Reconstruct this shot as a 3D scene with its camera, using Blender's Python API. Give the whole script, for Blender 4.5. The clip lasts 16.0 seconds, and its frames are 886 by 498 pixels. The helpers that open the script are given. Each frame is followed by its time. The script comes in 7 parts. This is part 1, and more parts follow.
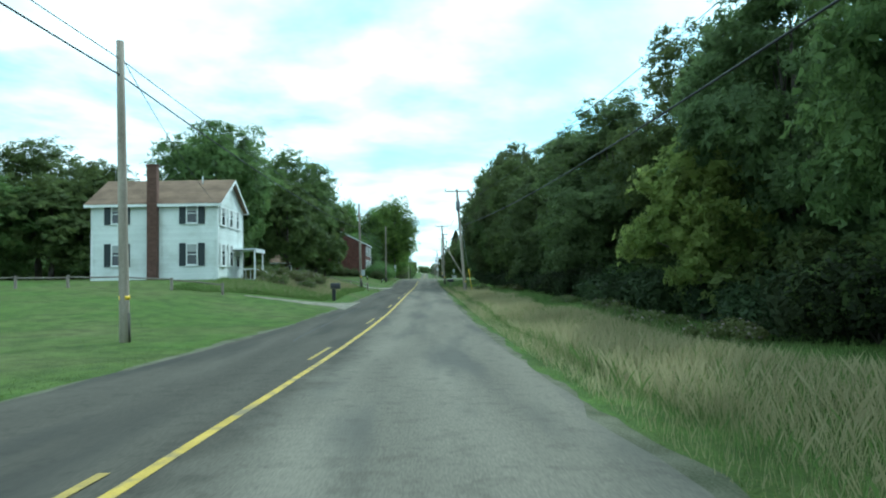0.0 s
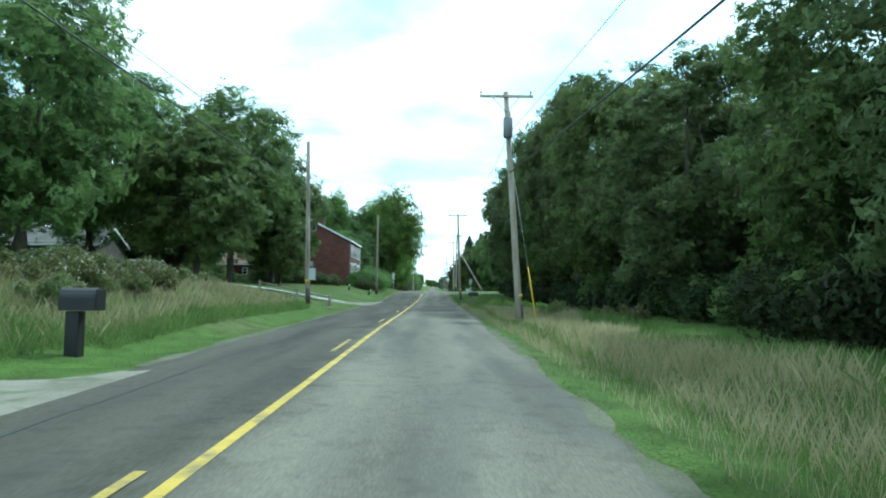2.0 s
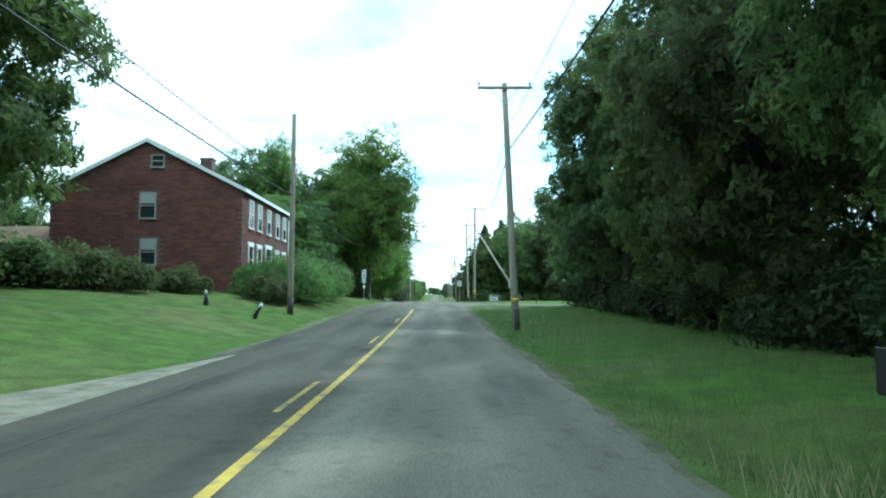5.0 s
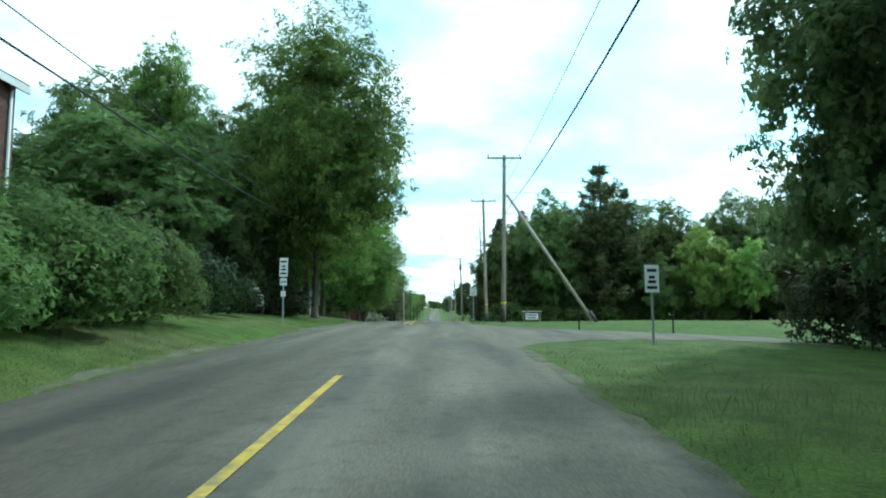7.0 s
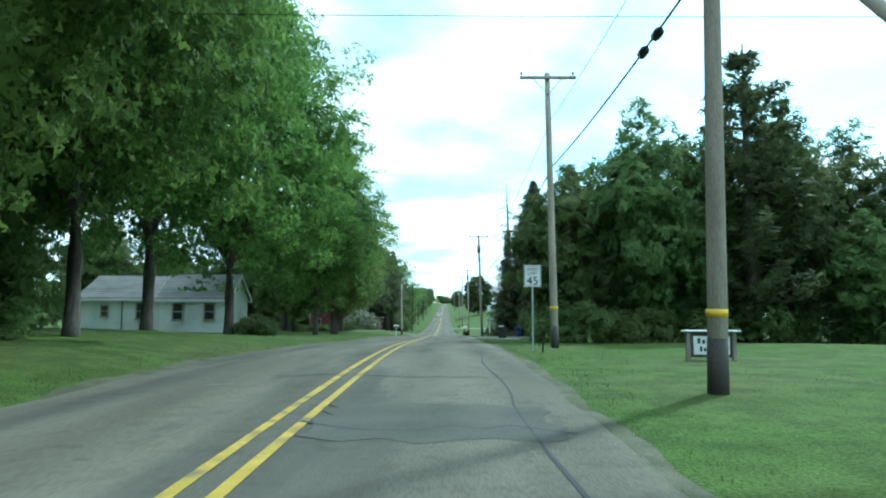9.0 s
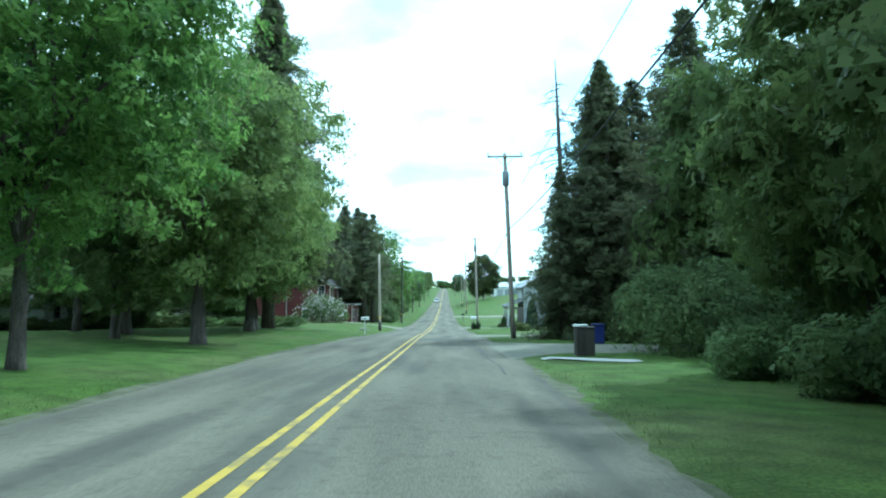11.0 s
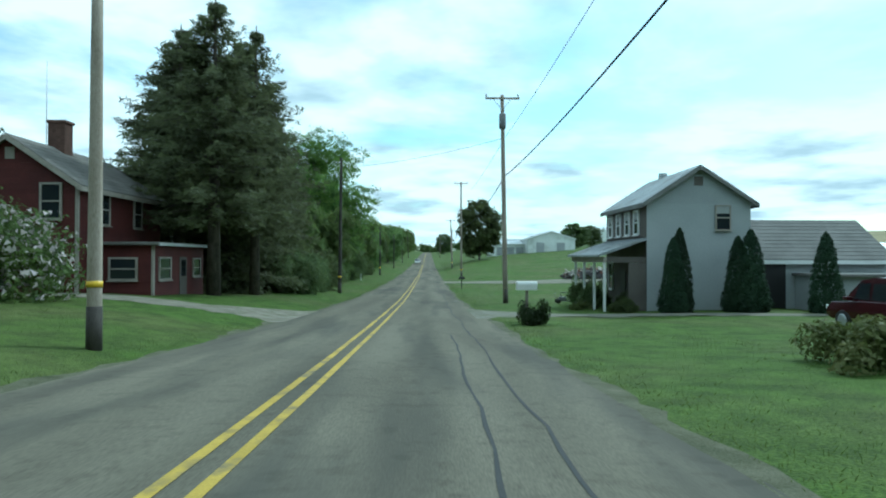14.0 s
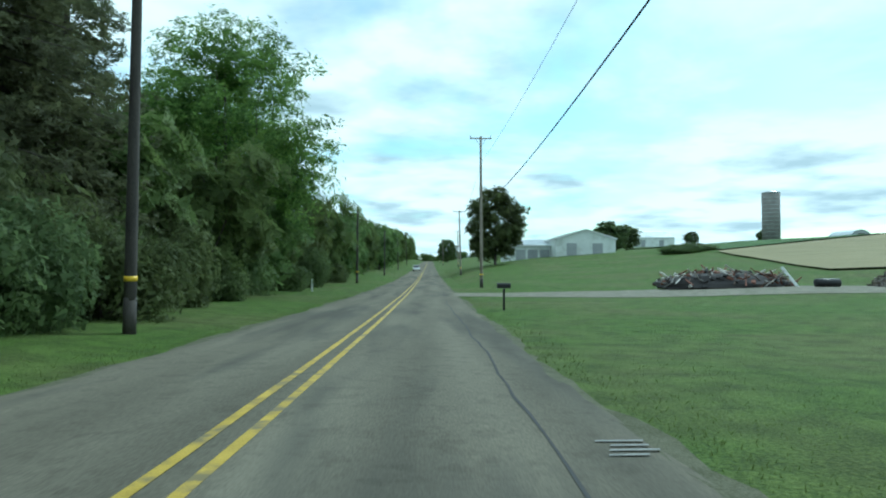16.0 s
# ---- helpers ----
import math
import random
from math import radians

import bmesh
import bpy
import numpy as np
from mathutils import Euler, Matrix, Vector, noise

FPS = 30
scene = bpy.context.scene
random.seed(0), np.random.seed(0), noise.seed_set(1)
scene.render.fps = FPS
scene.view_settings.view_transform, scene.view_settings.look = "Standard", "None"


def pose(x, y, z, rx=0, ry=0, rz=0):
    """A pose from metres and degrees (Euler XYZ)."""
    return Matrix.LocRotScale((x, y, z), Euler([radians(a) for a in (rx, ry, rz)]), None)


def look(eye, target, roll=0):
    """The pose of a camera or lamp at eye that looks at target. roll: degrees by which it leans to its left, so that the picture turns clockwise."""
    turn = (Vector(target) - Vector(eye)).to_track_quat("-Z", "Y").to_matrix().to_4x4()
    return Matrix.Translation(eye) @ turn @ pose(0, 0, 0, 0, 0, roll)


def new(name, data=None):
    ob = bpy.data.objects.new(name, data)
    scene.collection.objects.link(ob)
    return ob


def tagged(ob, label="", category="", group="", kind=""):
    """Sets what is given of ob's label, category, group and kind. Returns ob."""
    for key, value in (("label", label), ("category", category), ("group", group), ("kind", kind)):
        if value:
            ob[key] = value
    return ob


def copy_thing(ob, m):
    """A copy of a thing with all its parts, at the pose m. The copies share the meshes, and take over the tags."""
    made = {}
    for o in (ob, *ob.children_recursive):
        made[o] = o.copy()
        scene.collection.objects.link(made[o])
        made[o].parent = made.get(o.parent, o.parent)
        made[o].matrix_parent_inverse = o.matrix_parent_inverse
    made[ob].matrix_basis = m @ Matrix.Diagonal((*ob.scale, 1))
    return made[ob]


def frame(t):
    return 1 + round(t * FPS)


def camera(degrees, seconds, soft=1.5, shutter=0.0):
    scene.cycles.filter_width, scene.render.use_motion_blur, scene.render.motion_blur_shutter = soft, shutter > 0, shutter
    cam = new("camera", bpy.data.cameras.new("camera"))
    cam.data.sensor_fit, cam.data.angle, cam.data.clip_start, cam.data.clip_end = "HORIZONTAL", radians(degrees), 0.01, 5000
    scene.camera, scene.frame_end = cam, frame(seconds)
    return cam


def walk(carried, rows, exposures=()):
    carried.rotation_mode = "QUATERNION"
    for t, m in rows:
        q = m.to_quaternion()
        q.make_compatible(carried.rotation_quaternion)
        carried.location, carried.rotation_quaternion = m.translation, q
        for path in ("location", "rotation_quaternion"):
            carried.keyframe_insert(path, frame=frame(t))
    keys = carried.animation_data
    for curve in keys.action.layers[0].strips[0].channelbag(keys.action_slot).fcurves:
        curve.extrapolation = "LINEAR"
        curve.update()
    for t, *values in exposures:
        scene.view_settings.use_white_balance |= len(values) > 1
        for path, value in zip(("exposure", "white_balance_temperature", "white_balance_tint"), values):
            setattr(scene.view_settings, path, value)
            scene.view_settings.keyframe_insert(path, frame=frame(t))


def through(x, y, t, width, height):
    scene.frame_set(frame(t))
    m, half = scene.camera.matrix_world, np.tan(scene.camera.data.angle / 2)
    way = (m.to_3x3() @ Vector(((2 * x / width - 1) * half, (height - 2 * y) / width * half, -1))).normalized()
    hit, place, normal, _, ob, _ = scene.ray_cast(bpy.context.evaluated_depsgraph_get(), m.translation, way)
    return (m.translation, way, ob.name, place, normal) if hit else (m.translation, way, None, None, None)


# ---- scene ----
cam = camera(68.57, 16.0, 2.0)
EXPOSURES = [(0.0, 0.26, 5150, -12), (2.5, 0.7, 5120, -12), (4.0, 0.76, 5080, -12), (6.5, 0.6, 5200, -12), (7.5, 0.15, 5300, -12), (8.4, 0.13, 5250, -13), (9.0, 0.52, 5000, -13), (11.5, 0.92, 4780, -14), (12.2, 0.6, 4800, -16), (13.0, -0.1, 5180, -13), (13.5, -0.17, 5080, -13), (14.5, -0.06, 5170, -12), (16.0, -0.14, 5200, -12)]
PATH = [
    (0, (2.227, -0.000, 1.550), (2.491, 9.988, 1.973), -0.98),
    (0.5, (2.199, 9.175, 1.289), (2.483, 19.159, 1.782), -0.80),
    (1, (2.185, 18.303, 1.107), (2.414, 28.285, 1.670), -0.82),
    (1.5, (2.193, 27.399, 1.126), (2.373, 37.379, 1.731), -0.39),
    (2, (2.204, 36.569, 1.195), (2.346, 46.548, 1.837), 0.51),
    (2.5, (2.224, 45.524, 1.297), (2.348, 55.502, 1.945), 0.24),
    (3, (2.243, 54.326, 1.412), (2.367, 64.303, 2.076), -0.17),
    (3.5, (2.261, 63.138, 1.424), (2.384, 73.115, 2.092), -0.11),
    (4, (2.218, 72.080, 1.326), (2.332, 82.055, 2.028), -0.24),
    (4.5, (2.191, 81.019, 1.386), (2.283, 90.992, 2.111), -0.20),
    (5, (2.188, 90.019, 1.443), (2.288, 99.989, 2.207), -0.22),
    (5.5, (2.192, 98.987, 1.436), (2.299, 108.954, 2.243), -0.32),
    (6, (2.194, 107.839, 1.464), (2.308, 117.802, 2.313), -0.52),
    (6.5, (2.186, 116.473, 1.585), (2.308, 126.432, 2.488), -0.59),
    (7, (2.171, 124.756, 1.763), (2.272, 134.708, 2.736), -0.23),
    (7.5, (2.212, 133.157, 2.143), (2.275, 143.108, 3.128), 0.54),
    (8, (2.257, 141.576, 2.357), (2.266, 151.527, 3.344), 0.55),
    (8.5, (2.266, 150.069, 2.498), (2.261, 160.023, 3.458), 0.80),
    (9, (2.288, 158.699, 2.472), (2.247, 168.659, 3.366), 0.18),
    (9.5, (2.219, 167.490, 2.683), (2.178, 177.453, 3.543), -0.35),
    (10, (2.176, 176.466, 2.684), (2.138, 186.433, 3.505), -0.26),
    (10.5, (2.201, 185.598, 2.425), (2.166, 195.569, 3.184), -0.26),
    (11, (2.278, 194.850, 2.037), (2.246, 204.828, 2.706), -0.34),
    (11.5, (2.269, 204.185, 1.655), (2.249, 214.170, 2.204), -0.57),
    (12, (2.168, 213.578, 1.347), (2.178, 223.567, 1.815), 0.00),
    (12.5, (2.07, 222.95, 1.009), (2.135, 232.944, 1.346), 0.48),
    (13, (2.228, 232.770, 0.842), (2.370, 242.767, 1.035), -0.87),
    (13.5, (2.160, 242.449, 0.361), (2.370, 252.445, 0.514), -0.48),
    (14, (2.159, 251.983, -0.082), (2.382, 261.979, 0.058), 0.15),
    (14.5, (2.202, 261.804, -0.546), (2.450, 271.800, -0.414), 0.16),
    (15, (2.256, 271.205, -0.845), (2.494, 281.201, -0.684), 0.28),
    (15.5, (2.263, 280.552, -1.091), (2.482, 290.546, -0.823), 0.07),
    (16, (2.241, 289.804, -1.380), (2.438, 299.798, -1.075), 0.23),
]
walk(cam, [(t, look(eye, target, roll)) for t, eye, target, roll in PATH], EXPOSURES)


# ---- world, sun and exposure ----
SUN_EL, SUN_AZ = 46.0, 42.0       # degrees: height, and turn from +y towards +x


def make_world():
    w = bpy.data.worlds.new("sky")
    scene.world = w
    w.use_nodes = True
    nt = w.node_tree
    nt.nodes.clear()
    N, L = nt.nodes.new, nt.links.new
    out = N("ShaderNodeOutputWorld")
    bg = N("ShaderNodeBackground")
    sky = N("ShaderNodeTexSky")
    sky.sky_type = "NISHITA"
    sky.sun_disc = False
    sky.sun_elevation = radians(SUN_EL)
    sky.sun_rotation = radians(SUN_AZ)
    sky.air_density, sky.dust_density, sky.ozone_density = 1.0, 1.2, 1.5
    tc = N("ShaderNodeTexCoord")
    sep = N("ShaderNodeSeparateXYZ")
    L(tc.outputs["Generated"], sep.inputs[0])
    # clouds lie on a flat layer: direction divided by its height
    up = N("ShaderNodeMath"); up.operation = "MAXIMUM"; up.inputs[1].default_value = 0.0
    L(sep.outputs["Z"], up.inputs[0])
    plus = N("ShaderNodeMath"); plus.operation = "ADD"; plus.inputs[1].default_value = 0.12
    L(up.outputs[0], plus.inputs[0])
    dx = N("ShaderNodeMath"); dx.operation = "DIVIDE"
    dy = N("ShaderNodeMath"); dy.operation = "DIVIDE"
    L(sep.outputs["X"], dx.inputs[0]); L(plus.outputs[0], dx.inputs[1])
    L(sep.outputs["Y"], dy.inputs[0]); L(plus.outputs[0], dy.inputs[1])
    cmb = N("ShaderNodeCombineXYZ")
    L(dx.outputs[0], cmb.inputs[0]); L(dy.outputs[0], cmb.inputs[1])
    n1 = N("ShaderNodeTexNoise"); n1.inputs["Scale"].default_value = 0.7
    n1.inputs["Detail"].default_value = 7; n1.inputs["Roughness"].default_value = 0.55
    n1.inputs["Distortion"].default_value = 0.3
    L(cmb.outputs[0], n1.inputs["Vector"])
    ramp = N("ShaderNodeValToRGB")
    ramp.color_ramp.elements[0].position, ramp.color_ramp.elements[1].position = 0.37, 0.53
    # thinner cloud high ahead, as one looks north
    dot = N("ShaderNodeVectorMath"); dot.operation = "DOT_PRODUCT"
    dot.inputs[1].default_value = (0.15, 0.9, 0.41)
    nrm = N("ShaderNodeVectorMath"); nrm.operation = "NORMALIZE"
    L(tc.outputs["Generated"], nrm.inputs[0]); L(nrm.outputs[0], dot.inputs[0])
    thin = N("ShaderNodeMapRange"); thin.inputs["From Min"].default_value, thin.inputs["From Max"].default_value = 0.9, 1.0
    thin.inputs["To Min"].default_value, thin.inputs["To Max"].default_value = 0.052, -0.06
    L(dot.outputs["Value"], thin.inputs[0])
    less = N("ShaderNodeMath"); less.operation = "ADD"
    L(n1.outputs["Fac"], less.inputs[0]); L(thin.outputs[0], less.inputs[1])
    L(less.outputs[0], ramp.inputs[0])
    n2 = N("ShaderNodeTexNoise"); n2.inputs["Scale"].default_value = 1.7
    n2.inputs["Detail"].default_value = 5
    L(cmb.outputs[0], n2.inputs["Vector"])
    shade = N("ShaderNodeMixRGB")
    shade.inputs[1].default_value = (0.66, 0.76, 0.81, 1)
    shade.inputs[2].default_value = (1.26, 1.32, 1.32, 1)
    r2 = N("ShaderNodeValToRGB")
    r2.color_ramp.elements[0].position, r2.color_ramp.elements[1].position = 0.34, 0.56
    L(n2.outputs["Fac"], r2.inputs[0]); L(r2.outputs[0], shade.inputs[0])
    boost = N("ShaderNodeMixRGB"); boost.blend_type = "MULTIPLY"; boost.inputs[0].default_value = 1
    boost.inputs[2].default_value = (0.165, 0.195, 0.175, 1)
    L(sky.outputs[0], boost.inputs[1])
    mix = N("ShaderNodeMixRGB")
    L(ramp.outputs[0], mix.inputs[0]); L(boost.outputs[0], mix.inputs[1]); L(shade.outputs[0], mix.inputs[2])
    L(mix.outputs[0], bg.inputs[0])
    bg.inputs[1].default_value = 1.0
    L(bg.outputs[0], out.inputs[0])


make_world()
sun = new("sun", bpy.data.lights.new("sun", "SUN"))
sun.data.energy, sun.data.angle, sun.data.color = 2.3, radians(2.5), (1.0, 0.97, 0.91)
_d = Vector((math.sin(radians(SUN_AZ)) * math.cos(radians(SUN_EL)), math.cos(radians(SUN_AZ)) * math.cos(radians(SUN_EL)), math.sin(radians(SUN_EL))))
sun.matrix_world = look(_d * 200, (0, 0, 0))


# ---- materials ----
def mat(name, a, b, scale=2.0, fine=30.0, rough=0.8, bump=0.3, dist=0.02, metal=0.0, obj=0.0, island=0.0, spec=0.3, stretch=(1, 1, 1), stain=None, stain_scale=0.4):
    """Two-scale noise between colours a and b, with relief; obj and island shift the brightness from one object or piece to the next."""
    m = bpy.data.materials.new(name)
    m.use_nodes = True
    nt = m.node_tree
    N, L = nt.nodes.new, nt.links.new
    p = nt.nodes["Principled BSDF"]
    p.inputs["Roughness"].default_value, p.inputs["Metallic"].default_value = rough, metal
    p.inputs["Specular IOR Level"].default_value = spec
    tc = N("ShaderNodeTexCoord")
    mp = N("ShaderNodeMapping"); mp.inputs["Scale"].default_value = stretch
    L(tc.outputs["Object"], mp.inputs[0])
    big = N("ShaderNodeTexNoise"); big.inputs["Scale"].default_value, big.inputs["Detail"].default_value = scale, 5
    small = N("ShaderNodeTexNoise"); small.inputs["Scale"].default_value, small.inputs["Detail"].default_value = fine, 4
    L(mp.outputs[0], big.inputs["Vector"]); L(mp.outputs[0], small.inputs["Vector"])
    add = N("ShaderNodeMath"); add.operation = "MULTIPLY_ADD"; add.inputs[1].default_value = 0.5
    L(small.outputs["Fac"], add.inputs[0])
    half = N("ShaderNodeMath"); half.operation = "MULTIPLY"; half.inputs[1].default_value = 0.5
    L(big.outputs["Fac"], half.inputs[0]); L(half.outputs[0], add.inputs[2])
    ramp = N("ShaderNodeValToRGB")
    e = ramp.color_ramp.elements
    e[0].position, e[1].position = 0.36, 0.64
    e[0].color, e[1].color = (*a, 1), (*b, 1)
    L(add.outputs[0], ramp.inputs[0])
    col = ramp.outputs[0]
    if stain:
        sn = N("ShaderNodeTexNoise"); sn.inputs["Scale"].default_value, sn.inputs["Detail"].default_value = stain_scale, 6
        L(mp.outputs[0], sn.inputs["Vector"])
        sr = N("ShaderNodeValToRGB"); sr.color_ramp.elements[0].position, sr.color_ramp.elements[1].position = 0.5, 0.66
        L(sn.outputs["Fac"], sr.inputs[0])
        sm = N("ShaderNodeMixRGB"); sm.inputs[2].default_value = (*stain, 1)
        L(sr.outputs[0], sm.inputs[0]); L(col, sm.inputs[1])
        col = sm.outputs[0]
    if obj or island:
        vary = N("ShaderNodeHueSaturation")
        mr = N("ShaderNodeMapRange")
        amount = obj or island
        mr.inputs["To Min"].default_value, mr.inputs["To Max"].default_value = 1 - amount, 1 + amount
        if obj:
            L(N("ShaderNodeObjectInfo").outputs["Random"], mr.inputs[0])
        else:
            L(N("ShaderNodeNewGeometry").outputs["Random Per Island"], mr.inputs[0])
        L(mr.outputs[0], vary.inputs["Value"]); L(col, vary.inputs["Color"])
        col = vary.outputs[0]
    L(col, p.inputs["Base Color"])
    if bump:
        bp = N("ShaderNodeBump"); bp.inputs["Strength"].default_value, bp.inputs["Distance"].default_value = bump, dist
        L(add.outputs[0], bp.inputs["Height"]); L(bp.outputs[0], p.inputs["Normal"])
    return m


def leaf_mat(name, a, b, through=0.3, holes=0.0):
    """Leaves: colour by piece and by tree, some light coming through."""
    m = bpy.data.materials.new(name)
    m.use_nodes = True
    nt = m.node_tree
    N, L = nt.nodes.new, nt.links.new
    p, out = nt.nodes["Principled BSDF"], nt.nodes["Material Output"]
    p.inputs["Roughness"].default_value = 0.6
    p.inputs["Specular IOR Level"].default_value = 0.12
    geo, oi, tc = N("ShaderNodeNewGeometry"), N("ShaderNodeObjectInfo"), N("ShaderNodeTexCoord")
    no = N("ShaderNodeTexNoise"); no.inputs["Scale"].default_value = 0.45; no.inputs["Detail"].default_value = 3
    L(tc.outputs["Object"], no.inputs["Vector"])
    s = N("ShaderNodeMath"); s.operation = "MULTIPLY_ADD"; s.inputs[1].default_value = 0.45
    L(geo.outputs["Random Per Island"], s.inputs[0])
    n2 = N("ShaderNodeMath"); n2.operation = "MULTIPLY_ADD"; n2.inputs[1].default_value, n2.inputs[2].default_value = 1.5, -0.5
    L(no.outputs["Fac"], n2.inputs[0]); L(n2.outputs[0], s.inputs[2])
    ramp = N("ShaderNodeValToRGB")
    ramp.color_ramp.elements[0].position, ramp.color_ramp.elements[1].position = 0.1, 0.95
    ramp.color_ramp.elements[0].color, ramp.color_ramp.elements[1].color = (*a, 1), (*b, 1)
    L(s.outputs[0], ramp.inputs[0])
    hs = N("ShaderNodeHueSaturation")
    mv = N("ShaderNodeMapRange"); mv.inputs["To Min"].default_value, mv.inputs["To Max"].default_value = 0.75, 1.25
    mh = N("ShaderNodeMapRange"); mh.inputs["To Min"].default_value, mh.inputs["To Max"].default_value = 0.485, 0.52
    L(oi.outputs["Random"], mv.inputs[0]); L(oi.outputs["Random"], mh.inputs[0])
    L(mv.outputs[0], hs.inputs["Value"]); L(mh.outputs[0], hs.inputs["Hue"]); L(ramp.outputs[0], hs.inputs["Color"])
    L(hs.outputs[0], p.inputs["Base Color"])
    tr = N("ShaderNodeBsdfTranslucent"); L(hs.outputs[0], tr.inputs["Color"])
    mx = N("ShaderNodeMixShader"); mx.inputs[0].default_value = through
    L(p.outputs[0], mx.inputs[1]); L(tr.outputs[0], mx.inputs[2])
    last = mx.outputs[0]
    if holes:
        # a spray is broken up into single leaves with gaps between them
        hn = N("ShaderNodeTexNoise"); hn.inputs["Scale"].default_value, hn.inputs["Detail"].default_value = holes, 1.5
        L(tc.outputs["Object"], hn.inputs["Vector"])
        cut = N("ShaderNodeMath"); cut.operation = "LESS_THAN"; cut.inputs[1].default_value = 0.475
        L(hn.outputs["Fac"], cut.inputs[0])
        gap, cover = N("ShaderNodeBsdfTransparent"), N("ShaderNodeMixShader")
        L(cut.outputs[0], cover.inputs[0]); L(last, cover.inputs[1]); L(gap.outputs[0], cover.inputs[2])
        last = cover.outputs[0]
    L(last, out.inputs["Surface"])
    return m


def glass_mat():
    m = bpy.data.materials.new("window_glass")
    m.use_nodes = True
    p = m.node_tree.nodes["Principled BSDF"]
    p.inputs["Base Color"].default_value = (0.02, 0.025, 0.03, 1)
    p.inputs["Roughness"].default_value = 0.05
    p.inputs["Specular IOR Level"].default_value = 0.6
    return m


def plain(name, c, rough=0.5, metal=0.0, spec=0.4):
    return mat(name, tuple(v * 0.88 for v in c), tuple(min(1, v * 1.1) for v in c), 1.5, 40, rough, 0.08, 0.004, metal, spec=spec)


M_ASPHALT = mat("asphalt", (0.11, 0.1, 0.08), (0.178, 0.163, 0.129), 0.6, 38, 0.92, 0.6, 0.012, spec=0.1, stretch=(1.5, 0.2, 1), stain=(0.092, 0.087, 0.074), stain_scale=0.5)


def two_lanes(m):
    """The west lane is coloured darker as far as the crest; its edge is uneven."""
    nt = m.node_tree
    N, L = nt.nodes.new, nt.links.new
    p = nt.nodes["Principled BSDF"]
    col = p.inputs["Base Color"].links[0].from_socket
    tc, sep = N("ShaderNodeTexCoord"), N("ShaderNodeSeparateXYZ")
    L(tc.outputs["Object"], sep.inputs[0])
    no = N("ShaderNodeTexNoise"); no.inputs["Scale"].default_value, no.inputs["Detail"].default_value = 0.8, 4
    L(tc.outputs["Object"], no.inputs["Vector"])
    sh = N("ShaderNodeMath"); sh.operation = "MULTIPLY_ADD"; sh.inputs[1].default_value = 1.6
    L(no.outputs["Fac"], sh.inputs[0]); L(sep.outputs["X"], sh.inputs[2])
    a = N("ShaderNodeMapRange")
    a.inputs["From Min"].default_value, a.inputs["From Max"].default_value = 0.7, 1.7
    a.inputs["To Min"].default_value, a.inputs["To Max"].default_value = 0.55, 1.08
    L(sh.outputs[0], a.inputs[0])
    b = N("ShaderNodeMapRange")
    b.inputs["From Min"].default_value, b.inputs["From Max"].default_value = 128, 160
    L(sep.outputs["Y"], b.inputs[0])
    f = N("ShaderNodeMixRGB"); f.inputs[2].default_value = (1.02, 1.02, 0.99, 1)
    L(b.outputs[0], f.inputs[0]); L(a.outputs[0], f.inputs[1])
    q = N("ShaderNodeMixRGB"); q.blend_type = "MULTIPLY"; q.inputs[0].default_value = 1
    L(col, q.inputs[1]); L(f.outputs[0], q.inputs[2])
    # wheel tracks, worn paler than the strip between them, and small dark tar spots
    wob = N("ShaderNodeTexNoise"); wob.inputs["Scale"].default_value = 0.12
    L(tc.outputs["Object"], wob.inputs["Vector"])
    ph = N("ShaderNodeMath"); ph.operation = "MULTIPLY_ADD"; ph.inputs[1].default_value = 1.2
    L(wob.outputs["Fac"], ph.inputs[0]); L(sep.outputs["X"], ph.inputs[2])
    tw = N("ShaderNodeMath"); tw.operation = "MULTIPLY_ADD"; tw.inputs[1].default_value, tw.inputs[2].default_value = 3.6, -4.1
    L(ph.outputs[0], tw.inputs[0])
    sn = N("ShaderNodeMath"); sn.operation = "SINE"
    L(tw.outputs[0], sn.inputs[0])
    band = N("ShaderNodeMapRange")
    band.inputs["From Min"].default_value, band.inputs["From Max"].default_value = -1, 1
    band.inputs["To Min"].default_value, band.inputs["To Max"].default_value = 0.91, 1.06
    L(sn.outputs[0], band.inputs[0])
    sp = N("ShaderNodeTexNoise"); sp.inputs["Scale"].default_value, sp.inputs["Detail"].default_value = 3.2, 3
    L(tc.outputs["Object"], sp.inputs["Vector"])
    spot = N("ShaderNodeMapRange")
    spot.inputs["From Min"].default_value, spot.inputs["From Max"].default_value = 0.34, 0.46
    spot.inputs["To Min"].default_value, spot.inputs["To Max"].default_value = 0.86, 1.0
    L(sp.outputs["Fac"], spot.inputs[0])
    both = N("ShaderNodeMath"); both.operation = "MULTIPLY"
    L(band.outputs[0], both.inputs[0]); L(spot.outputs[0], both.inputs[1])
    r = N("ShaderNodeMixRGB"); r.blend_type = "MULTIPLY"; r.inputs[0].default_value = 1
    L(q.outputs[0], r.inputs[1]); L(both.outputs[0], r.inputs[2]); L(r.outputs[0], p.inputs["Base Color"])


